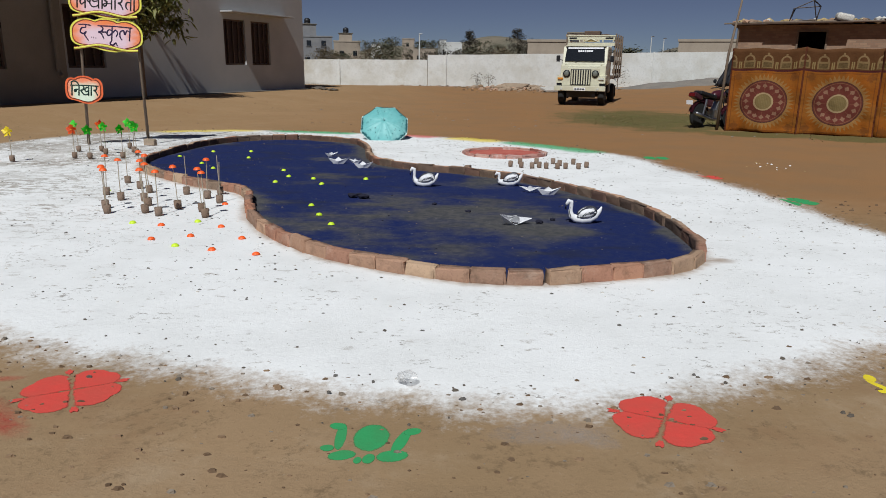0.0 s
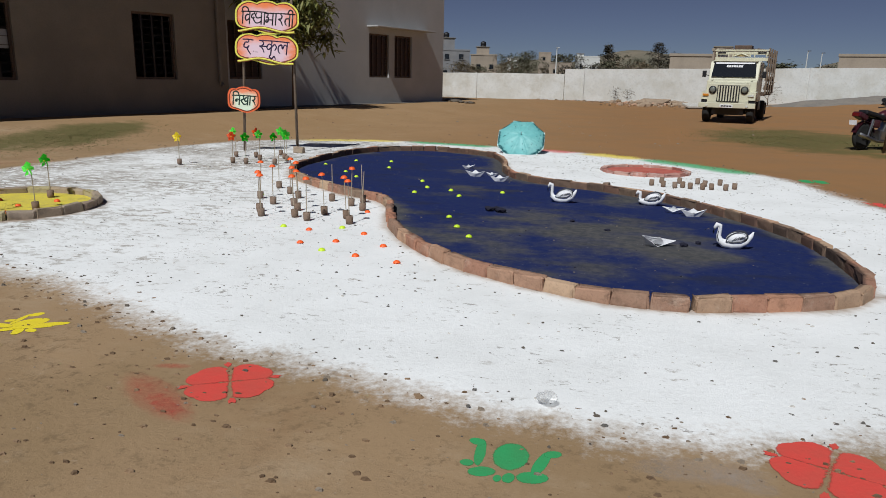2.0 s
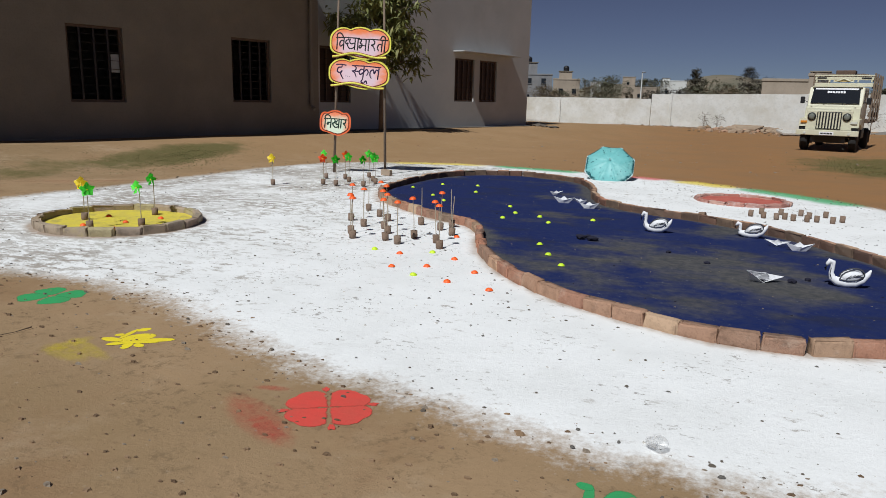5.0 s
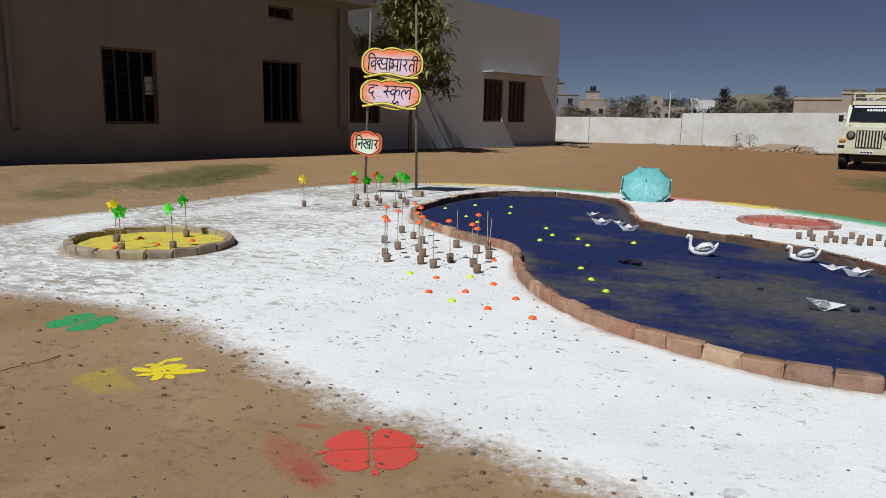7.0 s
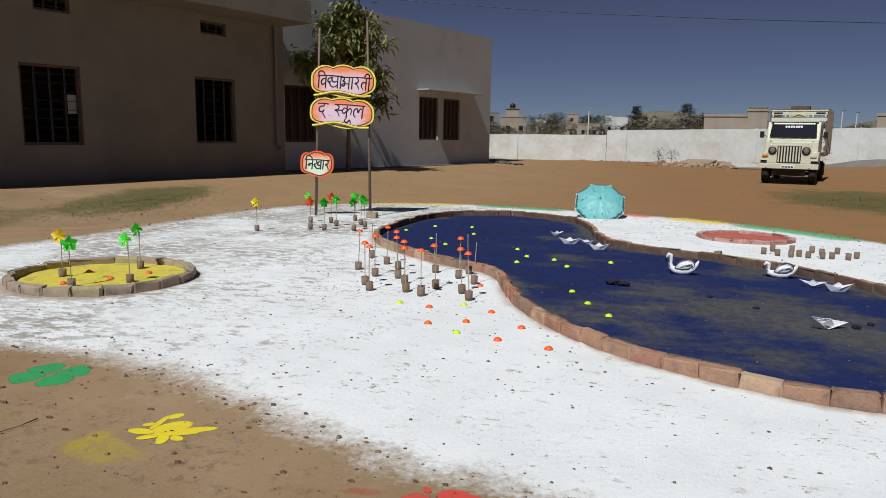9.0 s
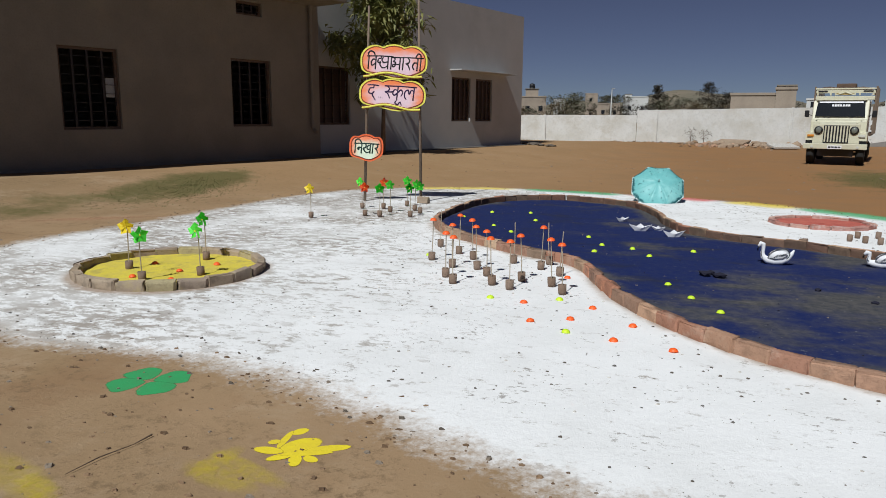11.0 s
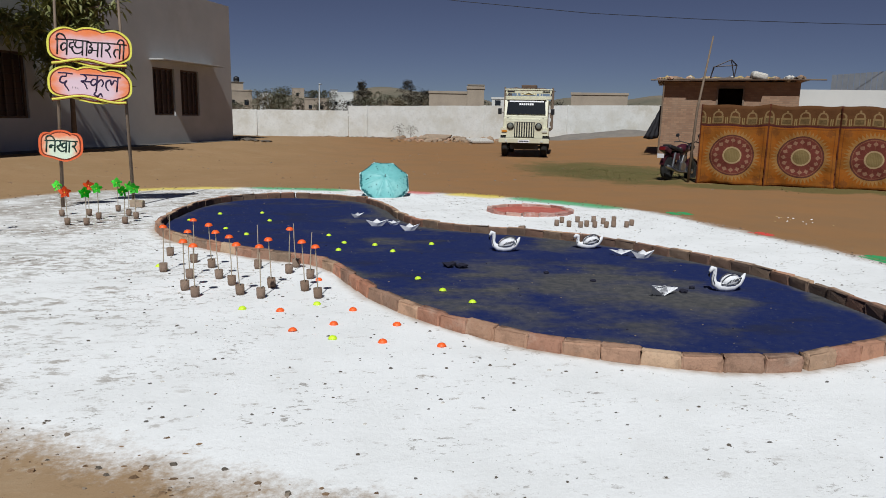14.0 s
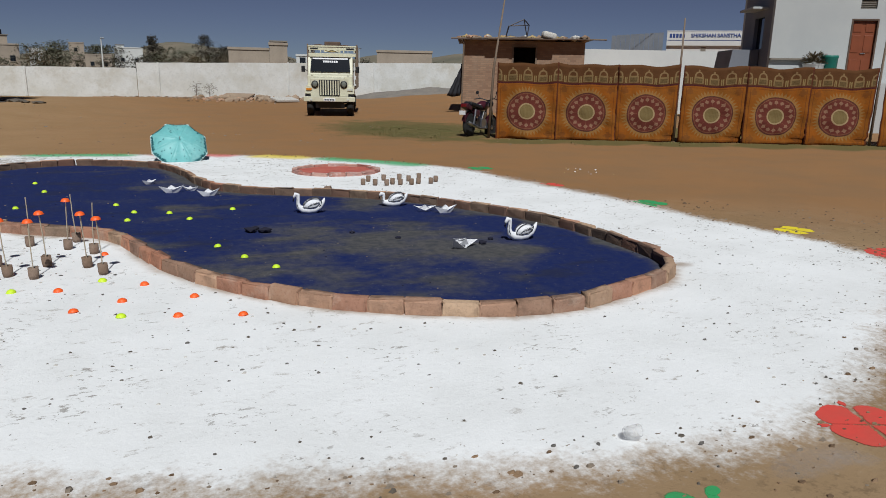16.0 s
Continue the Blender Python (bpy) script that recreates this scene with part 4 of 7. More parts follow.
    col = mixed(nt, links, M("MULTIPLY", seam, 0.85), col, (0.080, 0.022, 0.013))
    col = mixed(nt, links, M("MULTIPLY", ramp(nt, links, grain, 0.5, 0.8), 0.4), col, (0.107, 0.053, 0.022))
    links.new(col, bsdf.inputs["Base Color"])
    bsdf.inputs["Roughness"].default_value = 0.9
    bsdf.inputs["Specular IOR Level"].default_value = 0.1
    bump_to(nt, links, bsdf, noise_node(nt, links, co, 7.0, 5.0), 0.5, 0.04)
    return m


CLOTH = printed_cloth()
LINE0, LINE = Vector((6.38, 16.9, 0)), Vector((0.913, -0.408, 0))


def cloth_panel(parent, x0, width, seed):
    """One sewn panel: hung from its corners, with slack along the top and folds."""
    rnd = random.Random(seed)
    a, b, c = rnd.uniform(0, 6), rnd.uniform(0, 6), rnd.uniform(0.6, 1.3)
    n, k = 28, 22
    bm = bmesh.new()
    layer = bm.loops.layers.uv.new("uv")
    grid = []
    for i in range(n + 1):
        f = i / n
        col = []
        for j in range(k + 1):
            g = j / k
            sag = 0.035 * math.sin(math.pi * f) * g + 0.02 * math.sin(3 * math.pi * f + a) * g
            lift = 0.012 * math.sin(2 * math.pi * f + b) * (1 - g)
            y = 0.035 * math.sin(7 * f + a + 2 * g) * c + 0.018 * math.sin(19 * f + b) * (1 - 0.5 * g) + 0.03 * math.sin(4 * g + b) * math.sin(math.pi * f)
            y += 0.07 * (1 - g) ** 2 * math.sin(11 * f + b) + 0.012 * math.sin(31 * f + a + 9 * g) + 0.02 * math.sin(23 * g + 5 * f + a) * (1 - g) + 0.03 * math.exp(-((g - 0.12) / 0.09) ** 2) * math.sin(60 * g + 3 * f) * (0.3 + f)
            col.append((bm.verts.new((x0 + width * f, y, -0.015 + lift * (1 - g) + 1.9 * g - sag)), (f - 0.5) * 1.45, g * 1.86))
        grid.append(col)
    for i in range(n):
        for j in range(k):
            q = (grid[i][j], grid[i + 1][j], grid[i + 1][j + 1], grid[i][j + 1])
            face = bm.faces.new([p[0] for p in q])
            for loop, p in zip(face.loops, q):
                loop[layer].uv = (p[1], p[2])
    ob = part("panel", bm, CLOTH, parent, smooth=True)
    ob.modifiers.new("cloth", "SOLIDIFY").thickness = 0.006
    return ob


turn_line = math.degrees(math.atan2(LINE.y, LINE.x))
for start, width, seed in ((-0.08, 1.495, 1), (4.5, 1.58, 11), (9.5, 1.58, 21)):
    at = LINE0 + LINE * start
    screen = thing("cloth_screen", pose(at.x, at.y, 0, 0, 0, turn_line), "orange and maroon block-printed tent cloth screen hung between poles", "cloth screen", "cloth screens along the court")
    for i in range(3):
        cloth_panel(screen, i * width - 0.012, width + 0.024, seed + i)
for s, h, lean in ((-0.24, 3.45, 8.5), (4.44, 3.0, 0.6), (9.36, 3.2, 1.5)):
    at = LINE0 + LINE * s
    bm = bmesh.new()
    tube(bm, [(0, 0, -0.05), (0.01 * lean, 0, h * 0.5), (0.04 * lean, 0.01, h)], [0.035, 0.03, 0.018], 10)
    ob = new("screen_pole", finish("screen_pole", bm, WOOD_POLE, True))
    ob.matrix_world = pose(at.x, at.y + 0.06, 0)
    tagged(ob, "thin weathered bamboo pole holding the cloth screen", "pole", "poles of the cloth screens")

# ---- signs on poles ----
SIGN_YELLOW = plain("lemon_card", (0.86, 0.82, 0.12), 0.7)
SIGN_EDGE = plain("brown_marker", (0.22, 0.035, 0.012), 0.7)
SIGN_RIM = plain("orange_marker", (0.88, 0.16, 0.05), 0.7)


def sign_face(name, rim, middle):
    """Painted card: pale in the middle, warm towards the brush-painted top lobes."""
    m, nt, links, bsdf = nodes_of(name)
    co = nt.new("ShaderNodeTexCoord").outputs["Generated"]
    sep = nt.new("ShaderNodeSeparateXYZ")
    links.new(co, sep.inputs[0])
    n = noise_node(nt, links, co, 5.0, 4.0)
    dx = maths(nt, links, "ABSOLUTE", maths(nt, links, "SUBTRACT", sep.outputs[0], 0.5), 0.0)
    d = maths(nt, links, "MAXIMUM", maths(nt, links, "MULTIPLY", dx, 0.9), maths(nt, links, "MULTIPLY", maths(nt, links, "SUBTRACT", sep.outputs[1], 0.35), 0.8))
    f = ramp(nt, links, maths(nt, links, "ADD", d, maths(nt, links, "MULTIPLY", maths(nt, links, "SUBTRACT", n, 0.5), 0.25)), 0.2, 0.48)
    links.new(mixed(nt, links, f, middle, rim), bsdf.inputs["Base Color"])
    bsdf.inputs["Roughness"].default_value = 0.75
    return m


def cloud_outline(w, h, lobes, n=120):
    """A cloud-shaped board: round lobes along the top, a gentle wave below."""
    pts = []
    for k in range(n):
        a = 2 * math.pi * k / n
        x = math.copysign(abs(math.cos(a)) ** 0.62, math.cos(a))
        y = math.copysign(abs(math.sin(a)) ** 0.62, math.sin(a))
        if y > 0:
            y *= 0.80 + 0.20 * abs(math.cos(math.pi * lobes / 2 * x)) ** 0.7
        else:
            y *= 0.90 + 0.10 * math.sin(4.2 * x + 0.8)
        pts.append((w / 2 * x, h / 2 * y))
    return pts


def text_part(name, body, size, at, mat, parent, bold=0.005, shear=0.12):
    c = bpy.data.curves.new(name, "FONT")
    c.body, c.size, c.align_x, c.align_y, c.extrude, c.bevel_depth, c.bevel_resolution, c.shear = body, size, "CENTER", "CENTER", 0.001, bold, 0, shear
    tmp = bpy.data.objects.new(name, c)
    scene.collection.objects.link(tmp)
    bpy.context.view_layer.update()
    me = bpy.data.meshes.new_from_object(tmp.evaluated_get(bpy.context.evaluated_depsgraph_get()))
    bpy.data.objects.remove(tmp)
    me.materials.clear()
    me.materials.append(mat)
    ob = new(name, me)
    ob.parent = parent
    ob.matrix_local = pose(*at)
    return ob


# brush strokes of the hand-painted letters: (width, strokes), from baseline 0 to head line 1
LETTERS = {
    "i": (0.34, ["0.2,1 0.2,0", "0.2,1 0.12,1.25 0.4,1.42 0.8,1.3 1.0,1.0"]),
    "va": (0.92, ["0.76,1 0.76,0", "0.76,0.74 0.45,0.8 0.2,0.56 0.36,0.3 0.76,0.5"]),
    "dya": (1.62, ["0.46,1 0.46,0.86 0.16,0.8 0.1,0.56 0.32,0.5 0.42,0.6 0.36,0.4 0.62,0.14 1.0,0.12 1.36,0.28", "0.74,0.95 0.6,0.72 0.84,0.52 1.36,0.6", "1.36,1 1.36,0"]),
    "aa": (0.34, ["0.14,1 0.14,0"]),
    "bha": (1.05, ["0.86,1 0.86,0", "0.12,0.98 0.34,0.86 0.2,0.66 0.4,0.6 0.34,0.3 0.14,0.26 0.2,0.44 0.86,0.44"]),
    "ra": (0.62, ["0.24,1 0.46,0.82 0.36,0.6 0.12,0.54 0.34,0.42 0.58,0.04"]),
    "ta": (0.84, ["0.68,1 0.68,0", "0.68,0.62 0.34,0.64 0.2,0.36 0.38,0.08"]),
    "ii": (0.4, ["0.16,1 0.16,0", "0.16,1 0.1,1.28 -0.2,1.36 -0.42,1.02"]),
    "da": (0.95, ["0.55,1 0.55,0.8 0.24,0.74 0.16,0.44 0.44,0.34 0.62,0.5 0.5,0.28 0.66,0.06 0.84,-0.16"]),
    "dots": (0.6, ["0.1,0.1 0.13,0.1", "0.28,0.08 0.31,0.08", "0.46,0.06 0.49,0.06"]),
    "s": (0.66, ["0.2,1 0.42,0.84 0.32,0.62 0.08,0.56 0.32,0.44 0.54,0.08", "0.32,0.56 0.74,0.58"]),
    "ka": (1.02, ["0.52,1 0.52,0", "0.52,0.72 0.26,0.78 0.1,0.54 0.26,0.36 0.52,0.54 0.8,0.78 0.98,0.56 0.86,0.3"]),
    "uu": (0.0, ["-0.5,0 -0.62,-0.2 -0.36,-0.3 -0.16,-0.12 -0.02,-0.36"]),
    "la": (1.12, ["0.96,1 0.96,0", "0.96,0.66 0.72,0.76 0.56,0.46 0.42,0.76 0.16,0.6 0.18,0.26 0.36,0.06"]),
    "na": (0.84, ["0.7,1 0.7,0", "0.7,0.56 0.3,0.6 0.18,0.42 0.36,0.4 0.38,0.56"]),
    "kha": (1.2, ["0.24,1 0.44,0.82 0.34,0.58 0.1,0.5 0.36,0.2 0.62,0.08 1.02,0.2", "1.02,1 1.02,0", "1.02,0.76 0.76,0.8 0.58,0.58 0.74,0.4 1.02,0.52"]),
}


def smooth_line(pts, n=5):
    """Points along a soft line through the given ones."""
    p = [Vector(q) for q in pts]
    if len(p) < 3:
        return p
    out = []
    for i in range(len(p) - 1):
        a, b, c, d = p[max(i - 1, 0)], p[i], p[i + 1], p[min(i + 2, len(p) - 1)]
        for k in range(n):
            t = k / n
            out.append(0.5 * (2 * b + (c - a) * t + (2 * a - 5 * b + 4 * c - d) * t ** 2 + (3 * b - a - 3 * c + d) * t ** 3))
    return out + [p[-1]]


def painted_word(letters, size, wide, at, mat, parent, slant=0.1, tilt=0.0, brush=0.0112, seed=1):
    """One word brushed on a card: every letter's strokes and the head line above them."""
    rnd = random.Random(seed)
    bm = bmesh.new()
    x, total = 0.0, sum(LETTERS[c][0] for c in letters)

    def place(u, v):
        return ((u - total / 2 + slant * (v - 0.5)) * size * wide, (v - 0.5) * size + tilt * (u - total / 2) * size, 0.0)
    runs, start = [], 0.0
    for c in letters:
        width, strokes = LETTERS[c]
        lift = rnd.uniform(-0.04, 0.04)
        for st in strokes:
            pts = smooth_line([place(x + float(q.split(",")[0]), float(q.split(",")[1]) + lift) for q in st.split()])
            n = len(pts)
            tube(bm, pts, [brush * (0.75 + 0.4 * math.sin(math.pi * (k + 0.5) / n)) for k in range(n)], 6)
        if c == "dots":
            runs.append((start, x))
            start = x + width
        x += width
    runs.append((start, x))
    for a, b in runs:
        tube(bm, [place(a - 0.02, 1.0), place((a + b) / 2, 1.03), place(b + 0.04, 0.99)], brush * 0.9, 6)
    for v in bm.verts:
        v.co.z *= 0.35
    ob = part("lettering", bm, mat, parent, smooth=True)
    ob.matrix_local = pose(*at)
    return ob


PINK_FACE = sign_face("peach_painted_card", (0.90, 0.24, 0.07), (0.80, 0.60, 0.68))
MINT_FACE = sign_face("mint_painted_card", (0.90, 0.26, 0.12), (0.74, 0.84, 0.66))


def sign(name, m, w, h, lobes, words, size, face, label, curl=True, ink=BLACK, tilt=0.0):
    base = thing(name, m, label, "sign", "painted signs on the poles")
    part("card", slab(bmesh.new(), cloud_outline(w, h, lobes), -0.012, 0.0), SIGN_YELLOW if curl else SIGN_RIM, base, "lemon card edge" if curl else "orange card edge")
    part("outline", slab(bmesh.new(), cloud_outline(w - 0.06, h - 0.05, lobes), 0.0, 0.003), SIGN_EDGE, base, "dark brushed outline")
    part("face", slab(bmesh.new(), cloud_outline(w - 0.095, h - 0.085, lobes), 0.003, 0.006), face, base, "painted face fading from orange to a pale middle")
    for i, (letters, wide, x, y) in enumerate(words):
        painted_word(letters, size, wide, (x, y, 0.007), ink, base, tilt=tilt, seed=i + len(letters))
    if curl:
        xs = [-w * 0.45 + w * 0.88 * k / 18 for k in range(19)]
        wave = [(x, -h * 0.40 + 0.028 * math.sin(7.5 * x + 2.4) + 0.02 * math.cos(3 * x), 0.006) for x in xs]
        part("flourish", tube(bmesh.new(), wave, 0.026, 8), SIGN_EDGE, base, "dark line round the yellow stroke")
        part("flourish", tube(bmesh.new(), [(x, y, 0.012) for x, y, z in wave], 0.021, 8), SIGN_YELLOW, base, "yellow brushed stroke")
    return base


cam_side = (-3.4, 0.9)


def facing(x, y, z, lean=0.0, yaw=0.0):
    a = math.degrees(math.atan2(y - cam_side[1], x - cam_side[0])) - 90 + yaw
    return pose(x, y, z, 90, 0, a) @ pose(0, 0, 0, 0, 0, lean)


sign("school_sign", facing(-5.78, 12.13, 2.38, -1.5), 1.13, 0.57, 3, [(("i", "va", "dya", "aa"), 0.66, -0.235, -0.02), (("bha", "aa", "ra", "ta", "ii"), 0.79, 0.225, -0.035)], 0.205, PINK_FACE, "cloud-shaped peach card with black hand-painted Hindi lettering")
sign("school_sign", facing(-5.81, 12.13, 1.84, -3.0), 1.13, 0.54, 3, [(("da", "dots", "s", "ka", "uu", "la"), 0.86, -0.02, 0.03)], 0.22, PINK_FACE, "cloud-shaped peach card with purple-black hand-painted Hindi lettering", ink=plain("violet_ink", (0.03, 0.012, 0.06), 0.6))
sign("small_sign", facing(-6.28, 12.1, 0.945, -2), 0.59, 0.47, 2, [(("i", "na", "kha", "aa", "ra"), 0.76, 0.0, -0.015)], 0.17, MINT_FACE, "small mint and orange card with dark Hindi lettering on a pole", curl=False, ink=plain("dark_green_ink", (0.01, 0.04, 0.03), 0.6))
for x, y, h, dx in ((-6.36, 12.2, 3.3, 0.12), (-5.36, 12.33, 3.42, -0.05)):
    bm = bmesh.new()
    tube(bm, [(0, 0, -0.05), (dx * 0.5, 0, h / 2), (dx, 0, h)], [0.026, 0.023, 0.017], 10)
    ob = new("sign_pole", finish("sign_pole", bm, WOOD_POLE, True))
    ob.matrix_world = pose(x, y, 0)
    tagged(ob, "slim weathered wooden pole carrying the painted signs", "pole", "poles of the signs")
for x, y, r in ((-5.28, 12.2, -15),):
    ob = new("loose_brick", brick_mesh("loose_brick", 0.22, BRICK_PALE, 77))
    ob.matrix_world = pose(x, y, 0.01, 0, 0, r)
    tagged(ob, "grey dusty brick wedging the sign pole's foot", "brick", "bricks at the sign pole")


# ---- cups, flowers, pinwheels ----
def cup_mesh(r=0.036, h=0.085):
    return lathe(bmesh.new(), [(0.0, 0.0), (r * 0.88, 0.0), (r, h * 0.3), (r * 1.02, h), (r * 0.8, h), (r * 0.75, h * 0.85), (0.0, h * 0.85)], 14)


def half_ball(r=0.05):
    """A thin half shell, cut side down, with a slightly flared rim."""
    prof = [(r * 1.1, 0.0), (r, r * 0.08), (r * 0.93, r * 0.34), (r * 0.72, r * 0.6), (r * 0.4, r * 0.76), (0.0, r * 0.82)]
    return lathe(bmesh.new(), prof, 14)


def stalk_flower(head):
    base = thing("stick_flower", Matrix(), "orange half-ball flower on a thin stick in a small clay cup", "paper flower", "orange stick flowers beside the pond")
    part("cup", cup_mesh(), CLAY, base, "small brown clay cup", True)
    bm = bmesh.new()
    tube(bm, [(0, 0, 0.06), (0.004, 0.002, 0.22), (0, 0, 0.43)], 0.0045, 6)
    part("stick", bm, STICK, base)
    bm = half_ball(0.035)
    bmesh.ops.translate(bm, verts=bm.verts, vec=(0, 0, 0.415))
    if head:
        part("head", bm, ORANGE, base, "orange half-ball head", True)
    else:
        bm.free()
    return base


FLOWERS = [(-3.76, 7.57), (-3.41, 6.85), (-3.46, 7.28), (-3.28, 6.62), (-3.57, 7.98), (-3.35, 7.73), (-3.2, 7.26), (-3.05, 7.01), (-2.93, 6.67), (-2.75, 6.55), (-2.91, 7.67),
           (-2.7, 6.9), (-2.6, 7.45), (-2.41, 6.77), (-2.39, 7.22), (-2.29, 6.52), (-3.88, 8.34), (-2.55, 7.72)]
BARE = {10, 14, 16, 17}
rnd = random.Random(8)
first, plain_one = stalk_flower(True), stalk_flower(False)
tagged(plain_one, "bare thin stick standing in a small clay cup")
for i, (x, y) in enumerate(FLOWERS):
    m = pose(x, y, 0.011, rnd.uniform(-3, 3), rnd.uniform(-4, 4), rnd.uniform(0, 360))
    src = plain_one if i in BARE else first
    if i in (0, 10):
        src.matrix_world = m
    else:
        copy_thing(src, m)


def pinwheel(col, label, h=0.42):
    base = thing("pinwheel", Matrix(), label, "pinwheel", "pinwheels on the powder")
    part("cup", cup_mesh(), CLAY, base, "small brown clay cup", True)
    bm = bmesh.new()
    tube(bm, [(0, 0, 0.06), (0, 0, h)], 0.005, 6)
    part("stick", bm, STICK, base)
    bm = bmesh.new()
    for k in range(5):
        m = pose(0, -0.02, h, 90, 0, 0) @ pose(0, 0, 0, 0, 0, 72 * k)
        a, b, c, d = [bm.verts.new(m @ Vector(p)) for p in ((0, 0, 0.01), (0.062, -0.006, -0.006), (0.078, 0.028, 0.018), (0.014, 0.05, 0.03))]
        bm.faces.new((a, b, c))
        bm.faces.new((a, c, d))
    bmesh.ops.solidify(bm, geom=bm.faces[:], thickness=0.003)
    wheel = part("sail", bm, col, base)
    part("pin", lathe(bmesh.new(), [(0.007, 0), (0.007, 0.006), (0.0, 0.01)], 10, pose(0, -0.035, h, 90)), PIN_YELLOW, wheel)
    return base


rnd = random.Random(19)
kinds = {"g": (PIN_GREEN, "bright green plastic pinwheel on a stick in a clay cup"), "y": (PIN_YELLOW, "yellow plastic pinwheel on a stick in a clay cup"), "o": (ORANGE, "orange plastic pinwheel on a stick in a clay cup")}
made = {}
for x, y, c in ((-6.38, 6.2, "y"), (-5.95, 5.84, "g"), (-5.58, 6.18, "g"), (-5.95, 6.82, "g"), (-6.3, 9.95, "y"), (-6.0, 11.2, "g"), (-5.64, 10.41, "o"), (-5.4, 10.39, "g"), (-5.66, 11.26, "o"),
                (-5.42, 10.91, "g"), (-5.12, 11.22, "g"), (-4.94, 10.94, "g"), (-5.41, 11.71, "g"), (-4.96, 10.5, "g")):
    m = pose(x, y, 0.02, rnd.uniform(-3, 3), rnd.uniform(-3, 3), rnd.uniform(-25, 55))
    if c in made:
        copy_thing(made[c], m)
    else:
        made[c] = pinwheel(*kinds[c])
        made[c].matrix_world = m

cup = new("clay_cup", finish("clay_cup", cup_mesh(0.033, 0.085), CLAY, True))
tagged(cup, "small upturned brown clay cup standing on white powder", "cup", "clay cups beside the red ring")
CUPS = [(0.84, 10.27), (1.0, 10.55), (0.99, 10.18), (1.25, 10.6), (1.14, 10.12), (1.25, 10.2), (1.5, 10.62), (1.34, 10.12), (1.57, 10.42), (1.5, 10.1), (1.8, 10.6), (1.62, 10.14), (1.8, 10.12), (1.94, 10.28)]
for i, (x, y) in enumerate(CUPS):
    m = pose(x, y, 0.011, rnd.uniform(-2, 2), rnd.uniform(-2, 2), rnd.uniform(0, 360))
    if i:
        copy_thing(cup, m)
    else:
        cup.matrix_world = m
fallen = copy_thing(cup, pose(0.18, 9.78, 0.06, 84, 0, 60))
tagged(fallen, "clay cup fallen over beside the pond border")

for mat, word, group, spots, z in (
        (LIME, "lime", "lime half balls on the pond", [(-4.2, 10.77), (-3.31, 11.5), (-3.12, 10.72), (-3.28, 9.6), (-3.6, 10.05), (-2.28, 9.5), (-2.09, 8.99), (-2.15, 8.55), (-1.74, 8.84), (-1.56, 8.45), (-1.08, 8.88), (-1.41, 7.13), (-1.24, 6.68), (-1.05, 6.28), (-3.9, 11.4)], 0.016),
        (ORANGE, "orange", "orange half balls on the powder", [(-2.56, 6.15), (-2.43, 5.64), (-2.15, 5.77), (-2.01, 6.13), (-1.82, 5.34), (-1.70, 5.72), (-1.44, 5.23), (-2.31, 7.15)], 0.01),
        (LIME, "lime", "lime half balls on the powder", [(-2.85, 6.22), (-2.29, 6.32), (-2.15, 5.44), (-3.86, 7.81)], 0.01),
        (ORANGE, "orange", "orange half balls in the yellow bed", [(-6.29, 6.46), (-6.11, 5.91), (-5.7, 5.91), (-5.85, 6.24), (-5.69, 6.61)], 0.03)):
    bm = half_ball(0.031)
    ball = new("half_ball", finish("half_ball", bm, mat, True))
    tagged(ball, word + " plastic half ball lying cut side down", "half ball", group)
    for i, (x, y) in enumerate(spots):
        m = pose(x, y, z, rnd.uniform(-10, 10), rnd.uniform(-10, 10), rnd.uniform(0, 360))
        if i:
            copy_thing(ball, m)
        else:
            ball.matrix_world = m


# ---- pond figures ----
SWAN_INK = plain("grey_marker", (0.06, 0.06, 0.07), 0.7)


